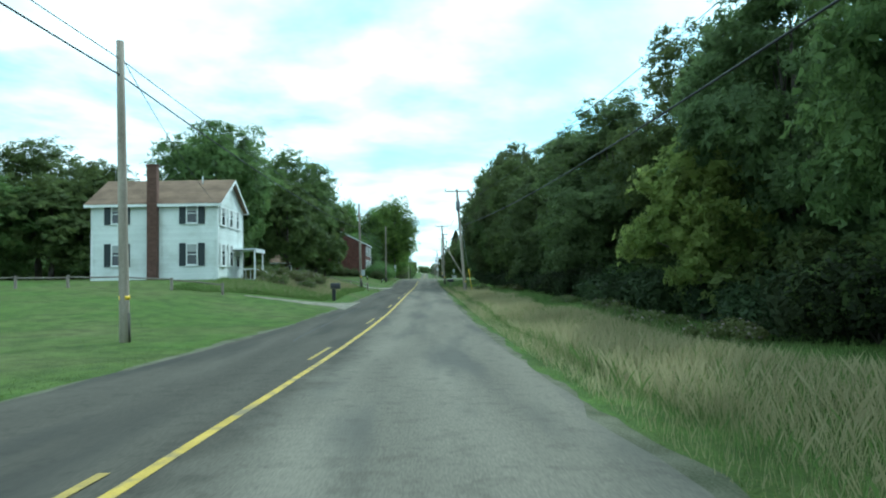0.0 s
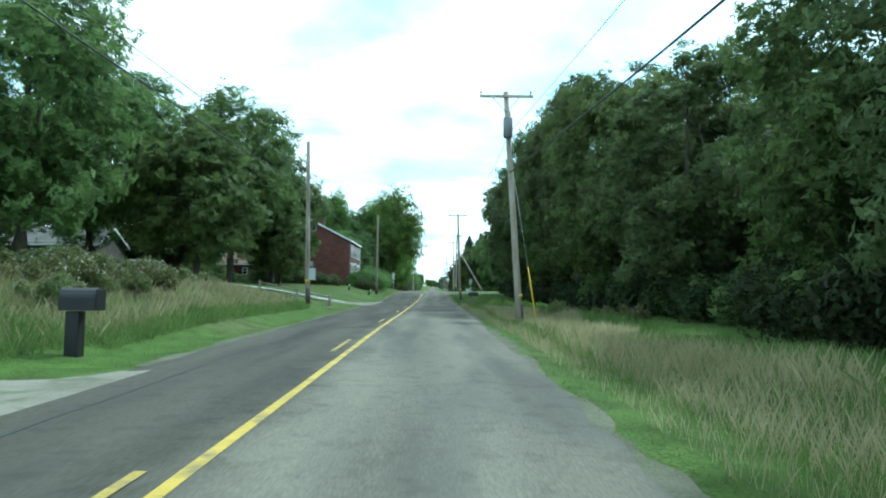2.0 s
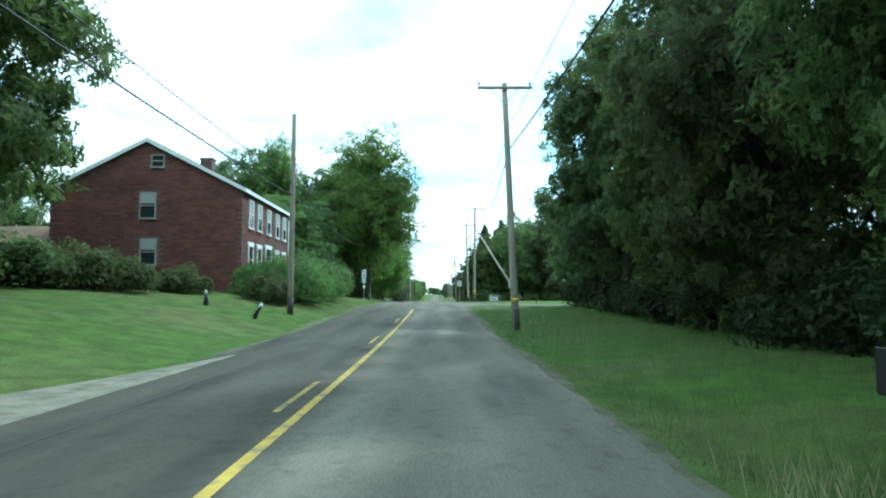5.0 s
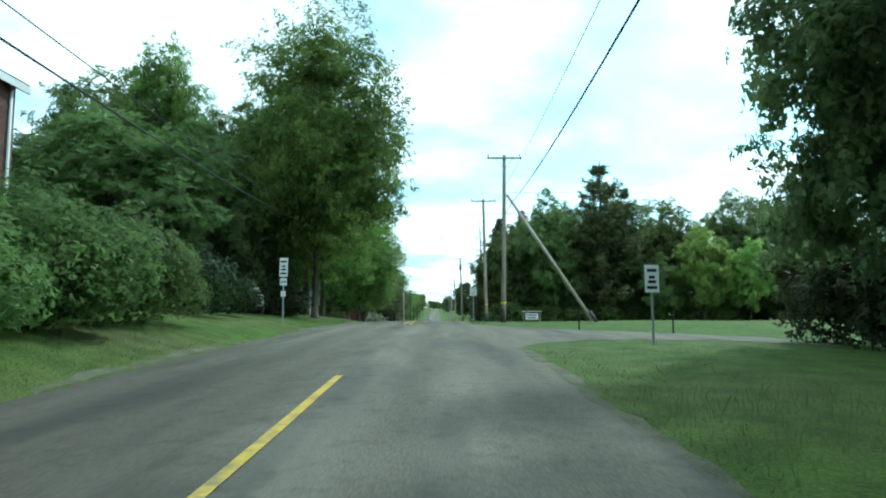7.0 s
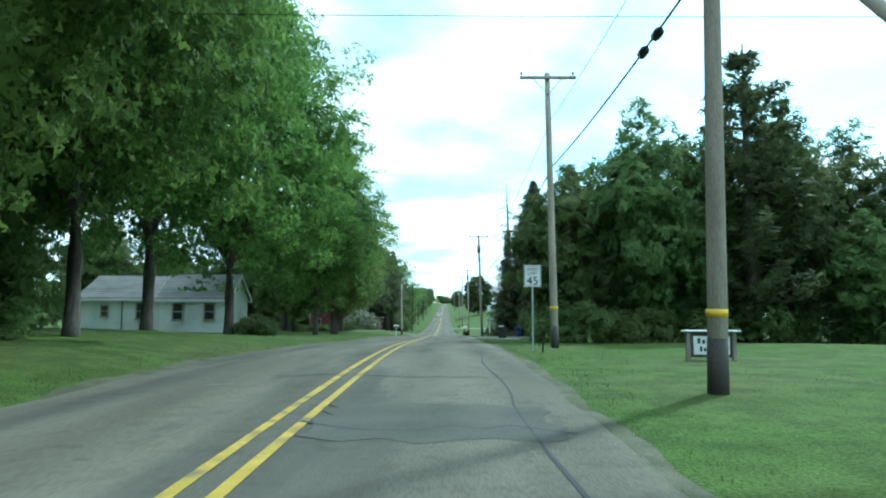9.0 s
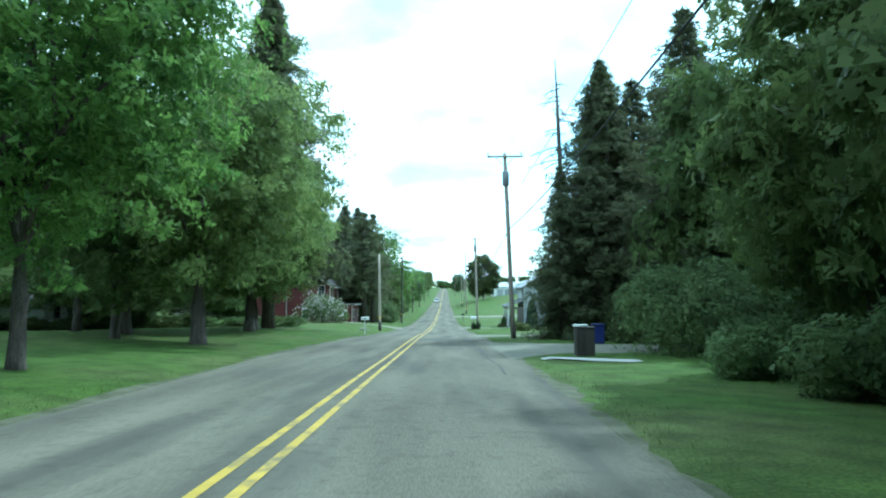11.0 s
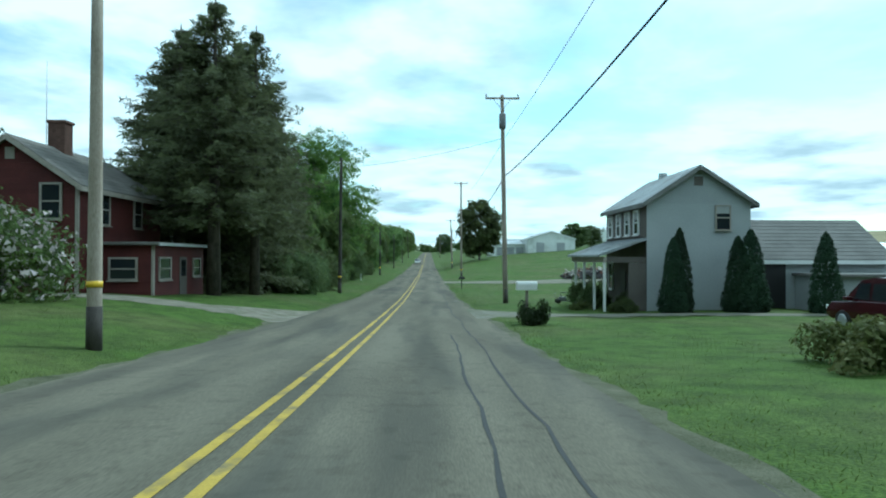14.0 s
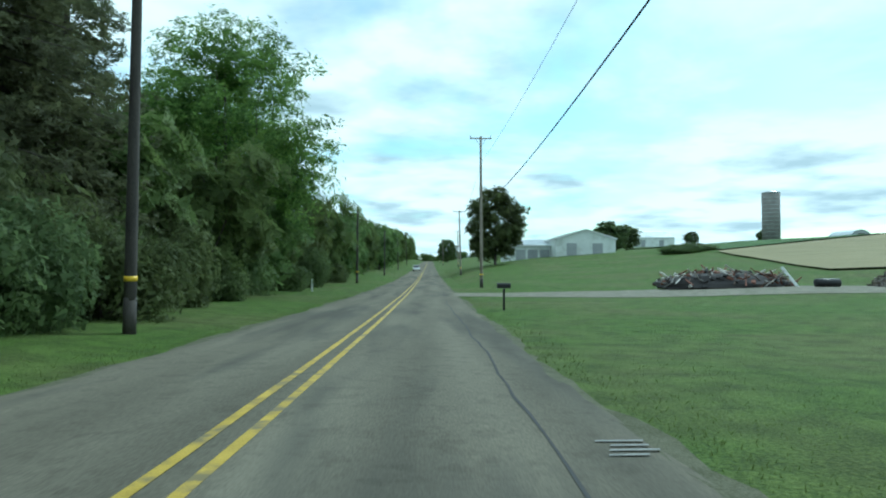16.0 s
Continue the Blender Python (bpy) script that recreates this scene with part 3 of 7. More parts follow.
def build_road():
    far = list(np.arange(-60, 420, 1.0)) + list(spread(420, 4000, 30, 2.2))
    rng = np.random.default_rng(4)
    V, F = [], []
    for y in far:
        for k, x in enumerate(np.linspace(side_l(y), side_r(y), 9)):
            e = rng.normal(0, 0.05) if k in (0, 8) else 0
            u = x - float(mid_x(y))
            V.append((x + e, y, float(road_z(y)) + 0.03 + 0.05 * max(0, 1 - abs(u - 0.2) / 3.4) - (0.015 if k in (0, 8) else 0)))
    for i in range(len(far) - 1):
        for k in range(8):
            j = i * 9 + k
            F.append((j, j + 1, j + 10, j + 9))
    road = tagged(new("road", mesh("road", V, F, M_ASPHALT, True)), "worn grey asphalt country road with patched cracks", "road", kind="structure")
    for n, side in enumerate((side_l, side_r)):
        V, F = [], []
        ys = np.arange(-60, 420, 0.5)
        for y in ys:
            s = -1 if n == 0 else 1
            x = float(side(y)) - s * 0.3
            w = 0.52 + rng.normal(0, 0.05) + 0.1 * math.sin(y * 0.37) + 0.07 * math.sin(y * 1.3)
            for q in (0, 0.5, 1):
                xx = x + s * w * q
                lie = sum(gz(xx, y + d) for d in (-1.6, -0.8, 0, 0.8, 1.6)) / 5
                V.append((xx, y, max(lie + (0, 0.016, 0.004)[int(q * 2)], float(road_z(y)) + (0.008, 0.006, -0.03)[int(q * 2)])))
        F = [(3 * i + k, 3 * i + k + 1, 3 * i + k + 4, 3 * i + k + 3) for i in range(len(ys) - 1) for k in range(2) if not any(a < ys[i] < b for a, b in MOUTHS[n])]
        tagged(new("road_shoulder", mesh("road_shoulder", V, F, M_SHOULDER, True)), "narrow gravel and dirt road shoulder", "road shoulder", kind="structure")
    C = 0.03 + 0.05 * 0.94 + 0.006

    def line(name, y0, y1, x, w=0.11, m=M_YELLOW, step=2.0, seed=1):
        me = strip(name, y0, y1, x - w / 2, x + w / 2, C, m, step, 0.008, seed)
        tagged(new(name, me), "worn yellow painted centre line on asphalt", "road marking", "centre lines", "structure")
    line("centre_line", -20, 136, 0.0, 0.13)
    for k in range(11):
        line("centre_line_dash", 2.7 + 12 * k, 5.7 + 12 * k, -0.36, 0.1, M_FADED, 1.0)
    line("centre_line", 161.8, 900, -0.12, 0.12, seed=3)
    line("centre_line", 161.8, 900, 0.24, 0.12, seed=5)
    # darker asphalt patches: repairs, and at y 233 the spruces' shadow painted on
    for x0, x1, y0, y1 in ((0.9, 3.9, 79.0, 82.5), (1.6, 3.9, 72.5, 74.2), (2.2, 4.0, 86.5, 89.5), (0.8, 3.6, 165.5, 168.0), (0.6, 3.6, 233.0, 236.2)):
        V, F = [], []
        nx, ny = 7, 9
        for i in range(ny + 1):
            for k in range(nx + 1):
                yy = y0 + (y1 - y0) * i / ny + (random.uniform(-0.2, 0.2) if i in (0, ny) else 0)
                xx = x0 + (x1 - x0) * k / nx + (random.uniform(-0.12, 0.12) if k in (0, nx) else 0)
                u = xx - float(mid_x(yy))
                V.append((xx, yy, float(road_z(yy)) + 0.03 + 0.05 * max(0, 1 - abs(u - 0.2) / 3.4) + 0.004))
        F = [(i * (nx + 1) + k, i * (nx + 1) + k + 1, (i + 1) * (nx + 1) + k + 1, (i + 1) * (nx + 1) + k) for i in range(ny) for k in range(nx)]
        tagged(new("asphalt_patch", mesh("asphalt_patch", V, F, M_PATCH, True)), "darker patch in the asphalt", "road patch", "asphalt patches", "structure")
    # sprayed survey marks
    for x0, y0, n in ((3.75, 295.3, 4), (-1.9, 170.0, 2)):
        for i in range(n):
            V = [(x0 + 0.05 * (i % 3) + dx, y0 + dy + 0.16 * i, float(road_z(y0 + dy + 0.16 * i)) + 0.036 + 0.05 * max(0, 1 - abs(x0 + dx - float(mid_x(y0)) - 0.2) / 3.4)) for dx, dy in ((0, 0), (0.36 + 0.1 * (i % 2), 0.03), (0.38 + 0.1 * (i % 2), 0.09), (0.03, 0.06))]
            tagged(new("survey_mark", mesh("survey_mark", V, [(0, 1, 2, 3)], M_WORNW)), "worn white sprayed mark on the asphalt", "road marking", "survey marks", "structure")
    # tar-sealed seams
    def seam(pts, w=0.05):
        V, F = [], []
        for i, (x, y) in enumerate(pts):
            ww = w * random.uniform(0.6, 1.3)
            n = len(pts)
            dx, dy = pts[min(i + 1, n - 1)][0] - pts[max(i - 1, 0)][0], pts[min(i + 1, n - 1)][1] - pts[max(i - 1, 0)][1]
            l = math.hypot(dx, dy) or 1
            for s in (-1, 1):
                xx, yy = x - s * dy / l * ww / 2, y + s * dx / l * ww / 2
                u = xx - float(mid_x(yy))
                V.append((xx, yy, float(road_z(yy)) + 0.03 + 0.05 * max(0, 1 - abs(u - 0.2) / 3.4) + 0.005))
        F = [(2 * i, 2 * i + 1, 2 * i + 3, 2 * i + 2) for i in range(len(pts) - 1)]
        tagged(new("tar_seam", mesh("tar_seam", V, F, M_TAR, True)), "black tar-filled crack in the asphalt", "road crack", "tar seams", "structure")
    for xa, xb, y0, y1, w in ((2.7, 2.8, 248, 272, 0.045), (3.95, 3.42, 212, 244, 0.05), (3.42, 3.25, 243, 330, 0.045), (3.25, 3.4, 160, 185, 0.04), (-1.9, -2.2, 20, 128, 0.05)):
        seam([(xa + (xb - xa) * (y - y0) / (y1 - y0) + 0.06 * math.sin(y * 0.17) + 0.04 * math.sin(y * 0.71) + random.uniform(-0.04, 0.04), y) for y in np.arange(y0, y1, 1.0)], w)
    for y, x0, x1 in ((171.5, -1.0, 3.7), (166.2, 0.6, 3.9), (84.0, 0.5, 3.8), (80.5, 1.2, 3.8), (233, 0.2, 3.6), (292.3, -1.2, 3.4), (71.5, 0.8, 3.7), (88.2, 0.6, 3.2), (176.5, -2.6, 1.0)):
        seam([(x, y + random.uniform(-0.25, 0.25)) for x in np.arange(x0, x1, 0.35)], 0.06)


def patch(name, outline, lift, material, label, category, step=1.0):
    """A drive or patch over the land from an outline of four corners (x, y): two long sides."""
    (ax, ay), (bx, by), (cx, cy), (dx, dy) = outline
    n = max(3, int(math.hypot((bx - ax), (by - ay)) / step))
    m = max(3, int(math.hypot((dx - ax), (dy - ay)) / step))
    V, F = [], []
    for i in range(n + 1):
        u = i / n
        for k in range(m + 1):
            v = k / m
            w = random.uniform(-0.12, 0.12) if k in (0, m) else 0
            x = (ax * (1 - u) + bx * u) * (1 - v) + (dx * (1 - u) + cx * u) * v
            y = (ay * (1 - u) + by * u) * (1 - v) + (dy * (1 - u) + cy * u) * v + w
            V.append((x, y, gz(x, y) + lift))
    for i in range(n):
        for k in range(m):
            j = i * (m + 1) + k
            F.append((j, j + 1, j + m + 2, j + m + 1))
    return tagged(new(name, mesh(name, V, F, material, True)), label, category, kind="structure")


def mouth(name, cols, lift, material, label, category):
    """A drive spreading towards the road; cols are (x, near y, far y) from the road outwards."""
    sgn = 1 if cols[-1][0] > cols[0][0] else -1
    cols = ((cols[0][0] - sgn * 0.5, cols[0][1], cols[0][2]),) + tuple(cols)
    xs = [c[0] for c in cols]
    n = max(4, int(abs(xs[-1] - xs[0]) / 0.5))
    V, F, m = [], [], 12
    for i in range(n + 1):
        x = xs[0] + (xs[-1] - xs[0]) * i / n
        a = float(np.interp(sgn * x, [sgn * q for q in xs], [c[1] for c in cols]))
        b = float(np.interp(sgn * x, [sgn * q for q in xs], [c[2] for c in cols]))
        for k in range(m + 1):
            y = a + (b - a) * k / m + (random.uniform(-0.26, 0.26) if k in (0, m) else 0)
            edge = 0.02 if k in (0, m) else 0.0
            V.append((x, y, float(road_z(y)) - 0.03 if i == 0 else max(gz(x, y), float(road_z(y)) - 0.02 * i) + lift - edge))
    for i in range(n):
        for k in range(m):
            j = i * (m + 1) + k
            F.append((j, j + 1, j + m + 2, j + m + 1))
    return tagged(new(name, mesh(name, V, F, material, True)), label, category, kind="structure")


build_ground()
build_road()
mouth("driveway", ((-2.6, 37.6, 48.6), (-3.1, 39.6, 47.8), (-3.7, 42.0, 47.0), (-4.4, 42.7, 46.6), (-5.4, 42.9, 45.1), (-6.6, 42.5, 43.8), (-8.2, 41.8, 42.7), (-9.3, 41.2, 41.8)), 0.03, M_GRAVEL, "pale gravel driveway crossing the lawn", "driveway")
mouth("driveway", ((-3.2, 91.8, 109), (-4.2, 93.2, 103), (-5.1, 92.0, 98), (-6.0, 89.8, 94.9), (-7.0, 88.8, 92.0), (-7.6, 88.9, 89.8)), 0.03, M_GRAVEL, "sandy gravel apron of the pale drive", "driveway")
mouth("driveway", ((-5.7, 94.2, 95.0), (-6.2, 92.9, 94.4), (-7.0, 91.5, 93.0), (-8.2, 90.2, 91.7), (-9.9, 89.0, 90.5), (-20, 83.5, 86)), 0.05, M_CONCRETE, "pale concrete driveway beside the lawn", "driveway")
mouth("driveway", ((-3.4, 276.5, 285), (-4.6, 277.0, 282.5), (-7, 276.5, 279.0), (-13, 276.0, 279.5)), 0.03, M_GRAVEL, "gravel driveway in front of the red house", "driveway")
mouth("side_road", ((4.2, 142.0, 164), (4.9, 143.8, 162), (6.0, 145.2, 159.3), (8.5, 146.0, 154.7), (11, 145.6, 150.6), (13.5, 143.0, 147.2)), 0.03, M_ASPHALT, "asphalt side road mouth", "side road")
mouth("driveway", ((4.6, 217.8, 232), (6.0, 220.2, 230.5), (7.2, 221.4, 229), (10, 221.4, 227.6), (18, 221.8, 226.5)), 0.03, M_DIRT, "wide muddy gravel driveway by the hedge", "driveway")
mouth("kerb_strip", ((6.0, 217.9, 218.9), (6.7, 217.3, 218.6), (8.9, 216.8, 217.5)), 0.05, M_CONCRETE, "pale concrete edging strip by the drive", "edging")
mouth("driveway", ((4.6, 240.5, 250.5), (5.6, 242.5, 249), (6.5, 244.0, 248.3), (8.4, 244.4, 247.7), (10.0, 245.0, 249.8), (11.6, 246.4, 248.0)), 0.03, M_DIRT, "muddy curving gravel driveway", "driveway")
mouth("driveway", ((4.2, 278.0, 287), (5.2, 280.0, 285), (8.0, 280.6, 282.8), (20, 279.2, 280.6), (32, 278.5, 280)), 0.03, M_DIRT, "gravel driveway in front of the grey house", "driveway")
patch("driveway", ((4.1, 336.5), (45, 328), (70, 341), (4.1, 343.5)), 0.03, M_GRAVEL, "pale gravel farm drive", "driveway")


# ---- trees, bushes and grass ----
def unit(v):
    return v / np.maximum(np.linalg.norm(v, axis=-1, keepdims=True), 1e-9)


def leaves(rng, pos, nrm, size, long=1.5, fold=0.25):
    """Small three-cornered leaf sprays at pos, roughly facing nrm."""
    n = len(pos)
    nrm = unit(nrm + rng.normal(0, 0.6, (n, 3)))
    t = unit(np.cross(nrm, rng.normal(0, 1, (n, 3))))
    b = np.cross(nrm, t)
    s = size * rng.uniform(0.55, 1.4, (n, 1))
    l = s * long * rng.uniform(0.8, 1.2, (n, 1))
    k = rng.uniform(-0.25, 0.25, (n, 1))
    return np.stack([pos - t * l * 0.5 + b * s * k, pos + b * s * 0.5 + t * l * 0.3, pos - b * s * 0.45 + t * l * (0.45 + k)], 1)


def limb(rng, a, b, r0, r1, n=5, sag=0.12):
    a, b = np.array(a, float), np.array(b, float)
    L = np.linalg.norm(b - a)
    pts = [a + (b - a) * i / n + (rng.normal(0, sag * L / n, 3) if 0 < i < n else 0) for i in range(n + 1)]
    return tube(pts, list(np.linspace(r0, r1, n + 1)), 6)


def broadleaf(seed, height, radius, low, count, size, material, lobes=46, ragged=0.25, top=0.55, trunk=0.3, label="", name="tree", flat=0.5):
    """A broad-leaved tree at the origin: trunk and limbs, and a crown of leafy clumps round uneven lobes."""
    rng = np.random.default_rng(seed)
    ob = thing(name, label, "tree")
    mid = low + (height - low) * (1 - top) * 0.9
    lobes = int(lobes * 1.6)
    cent, rad = [], []
    for i in range(lobes):
        d = unit(rng.normal(0, 1, 3))
        rr = rng.uniform(0.35, 1.0) ** 0.6
        up = (height - mid) if d[2] > 0 else (mid - low)
        c = np.array([d[0] * radius, d[1] * radius, d[2] * up]) * rr * (1 - ragged * rng.uniform(0, 1)) + (0, 0, mid)
        r = radius * rng.uniform(0.15, 0.29)
        c[2] = np.clip(c[2], low + r * 0.5, height - r * 0.8)
        cent.append(c); rad.append(r)
    cent, rad = np.array(cent), np.array(rad)
    wgt = rad ** 2 / (rad ** 2).sum()
    # each lobe carries flat leafy sprays, with shade between them
    per = 15
    sd = unit(rng.normal(0, 1, (lobes * per, 3)) + (0, 0, 0.15))
    sc = np.repeat(cent, per, 0) + sd * np.repeat(rad, per)[:, None] * rng.uniform(0.55, 1.12, (lobes * per, 1)) * (1.15, 1.15, 0.85)
    sr = np.repeat(rad, per) * rng.uniform(0.26, 0.5, lobes * per)
    k = rng.choice(lobes * per, count, p=np.repeat(wgt, per) / per)
    q = rng.normal(0, 0.5, (count, 3)) * sr[k][:, None]
    out = unit(sc[k] - (0, 0, mid))
    drop = np.hypot(q[:, 0], q[:, 1]) * flat
    pos = sc[k] + np.stack([q[:, 0], q[:, 1], q[:, 2] * (1 - 0.6 * flat) - drop * 0.32], -1)
    pos[:, 2] = np.maximum(pos[:, 2], low * 0.8)
    nrm = out * 0.7 + sd[k] * 0.4 + (0, 0, 0.25 + 0.6 * flat)
    crown = part("crown", quads("crown", leaves(rng, pos, nrm, size), material), None, ob)
    bits = []
    fork = max(low * 0.9, height * 0.22)
    r0 = trunk
    pts = [(0, 0, -0.4), (0, 0, 0.25), (0.05, 0.03, fork * 0.5), (0.0, 0.1, fork), (0.2, 0.0, mid + (height - mid) * 0.55)]
    bits.append(tube(pts, [r0 * 1.35, r0 * 1.03, r0 * 0.9, r0 * 0.75, r0 * 0.15], 9))
    for i in np.argsort(-rad)[: 11]:
        s = rng.uniform(0.5, 1.0)
        bits.append(limb(rng, (0, 0, fork * rng.uniform(0.75, 1.3)), cent[i] * (s, s, 1), r0 * rng.uniform(0.25, 0.42), 0.03, 4))
    part("trunk", mesh("trunk", *join(bits), M_BARK, True), None, ob)
    return ob


def spruce(seed, height, radius, low, material, whorls=26, per=11, density=60, size=0.3, droop=0.35, hang=0.12, label="", name="conifer_tree", trunk=0.28):
    rng = np.random.default_rng(seed)
    ob = thing(name, label, "tree")
    P, Nn, bits = [], [], []
    bits.append(tube([(0, 0, -0.3), (0, 0, height * 0.5), (0, 0, height)], [trunk * 1.2, trunk * 0.7, 0.03], 9))
    for w in range(whorls):
        f = (w + rng.uniform(0, 0.6)) / whorls
        z = low + (height - low) * f
        R = radius * (1 - f ** 1.5) ** 0.8 * rng.uniform(0.75, 1.12) + 0.2
        for k in range(per):
            a = rng.uniform(0, 2 * math.pi)
            L = R * rng.uniform(0.5, 1.12)
            n = int(density * (L / radius) + 8)
            t = rng.uniform(0.12, 1, n) ** 0.7
            side = rng.normal(0, 0.16, n) * L * (1.1 - t)
            dz = -droop * L * t ** 1.4 + 0.18 * L * t ** 4 - np.abs(rng.normal(0, hang, n))
            x = np.cos(a) * L * t - np.sin(a) * side
            y = np.sin(a) * L * t + np.cos(a) * side
            P.append(np.stack([x, y, z + dz], -1))
            Nn.append(np.stack([np.cos(a) * 0.5 + 0 * t, np.sin(a) * 0.5 + 0 * t, 0.8 + 0 * t], -1))
            if k % 3 == 0:
                bits.append(tube([(0, 0, z), (math.cos(a) * L * 0.5, math.sin(a) * L * 0.5, z - droop * L * 0.35), (math.cos(a) * L * 0.95, math.sin(a) * L * 0.95, z - droop * L * 0.8)], [0.05, 0.03, 0.01], 4, False))
    P, Nn = np.concatenate(P), np.concatenate(Nn)
    part("crown", quads("crown", leaves(rng, P, Nn, size, 2.0), material), None, ob)
    part("trunk", mesh("trunk", *join(bits), M_BARK, True), None, ob)
    return ob


def shrub(seed, rx, ry, h, count, size, material, lobes=22, label="", name="bush", petals=0, category="bush"):
    rng = np.random.default_rng(seed)
    ob = thing(name, label, category)
    c = np.stack([rng.uniform(-1, 1, lobes) * rx * 0.72, rng.uniform(-1, 1, lobes) * ry * 0.72, rng.uniform(0.2, 0.72, lobes) * h], -1)
    e = np.clip(1 - (c[:, 0] / rx) ** 2 * 0.5 - (c[:, 1] / ry) ** 2 * 0.5, 0.3, 1)
    c[:, 2] *= e
    r = np.minimum(rng.uniform(0.22, 0.4, lobes) * h, min(rx, ry) * 0.6)
    k = rng.integers(0, lobes, count)
    d = unit(rng.normal(0, 1, (count, 3)) + (0, 0, 0.2))
    pos = c[k] + d * r[k][:, None] * rng.uniform(0.6, 1.1, (count, 1))
    pos[:, 2] = np.maximum(pos[:, 2], 0.02)
    part("foliage", quads("foliage", leaves(rng, pos, d + (0, 0, 0.4), size), material), None, ob)
    if petals:
        q = rng.choice(count, petals)
        far = d[q] * 0.1 + pos[q]
        part("blossom", quads("blossom", leaves(rng, far, d[q], size * 1.25, 1.0), M_SEED if category == "weeds" else M_PETAL), None, ob, "pale dry seed heads" if category == "weeds" else "pale pink and white flowers")
    stems = [limb(rng, (rng.uniform(-0.2, 0.2), rng.uniform(-0.2, 0.2), -0.15), c[i], 0.04, 0.012, 3) for i in range(min(7, lobes))]
    part("branchwork", mesh("branchwork", *join(stems), M_BARK, True), None, ob)
    return ob


def first(ob, x, y, s=1.0, rz=0.0, sz=None, sink=0.05):
    ob.matrix_basis = pose(x, y, gz(x, y) - sink, 0, 0, rz) @ Matrix.Diagonal((s, s, sz or s, 1))
    return ob


def stand(ob, spots):
    """The master stands at the first spot (x, y, width scale, height scale), copies at the others."""
    for x, y, s, sz in spots[1:]:
        rz = random.uniform(0, 360)
        m = pose(x, y, gz(x, y) - 0.05, 0, 0, rz) @ Matrix.Diagonal((s, s, sz, 1))
        copy_thing(ob, m)
    x, y, s, sz = spots[0]
    first(ob, x, y, s, random.uniform(0, 360), sz)


# roadside wood on the east side: foliage down to the ground
edge_a = broadleaf(11, 17, 5.6, 0.8, 40000, 0.28, M_LEAF, 64, 0.2, 0.5, 0.26, "tall broad-leaved tree at the wood's edge, leafy to the ground")
stand(edge_a, [(17, 14, 1, 1.0), (18.2, 36, 1.0, 1.0), (17.8, 58, 0.95, 0.98), (15.6, 82, 1.05, 1.08), (15.4, 104, 1.0, 1.25), (15.6, 123, 1.0, 1.3)])
edge_b = broadleaf(12, 15, 4.8, 0.5, 36000, 0.28, M_LEAF_DARK, 56, 0.25, 0.48, 0.24, "dark broad-leaved tree crowding the wood's edge")
stand(edge_b, [(17, 25, 1.0, 1.1), (16.6, 49.5, 1.25, 1.06), (15.4, 70, 1.1, 0.98), (14.8, 93, 1.1, 1.45), (14.4, 113.5, 1.1, 1.45), (14.6, 132.5, 1.1, 1.4), (15.0, 141.0, 1.0, 1.25), (15.2, 3, 1.0, 1.2), (-11.0, 171.5, 0.85, 0.85), (-11.8, 164.5, 0.8, 0.75)])
back = broadleaf(15, 19, 6.2, 1.0, 5500, 0.72, M_LEAF_DARK, 50, 0.2, 0.5, 0.3, "tall dark tree deep in the wood")
stand(back, [(25, 2, 1.1, 1.0), (26, 18, 1.1, 0.9), (27, 34, 1.1, 0.9), (27, 50, 1.1, 0.92), (25, 66, 1.1, 0.75), (24.5, 82, 1.1, 1.0), (24, 98, 1.1, 1.2), (24, 114, 1.1, 1.2), (23, 131, 1.1, 1.1), (36, 30, 1.2, 1.1), (36, 90, 1.2, 1.1), (34, 122, 1.1, 1.1)])
far_wood = broadleaf(17, 13, 6.2, 0.2, 4500, 0.72, M_LEAF, 46, 0.2, 0.5, 0.3, "dense tree in the belt behind the lawns")
stand(far_wood, [(-44, 110, 1.1, 0.8), (-34, 112, 1.1, 0.85), (-35, 126, 1.1, 0.9), (-31, 140, 1.0, 0.8), (-38, 88, 1.1, 0.8), (-30, 258, 1.0, 0.6), (-26, 250, 0.9, 0.6), (-34, 242, 1.0, 0.6), (-24.5, 298, 0.9, 0.75), (-31, 294, 1.0, 0.65), (-38, 296, 1.0, 0.6), (-46, 292, 1.0, 0.6)])
young = broadleaf(13, 6.4, 2.6, 0.4, 11000, 0.25, M_LEAF_YOUNG, 34, 0.3, 0.5, 0.09, "young light-green tree in front of the darker wood")
stand(young, [(13.7, 26.8, 1.15, 1.3), (31.2, 195, 1.25, 1.75), (35.6, 194, 0.95, 1.5), (38.5, 196, 0.8, 1.3)])
under = shrub(14, 2.6, 2.6, 3.0, 1900, 0.36, M_LEAF, 26, "dark undergrowth at the foot of the wood, some standing in for shade", "undergrowth_bush")
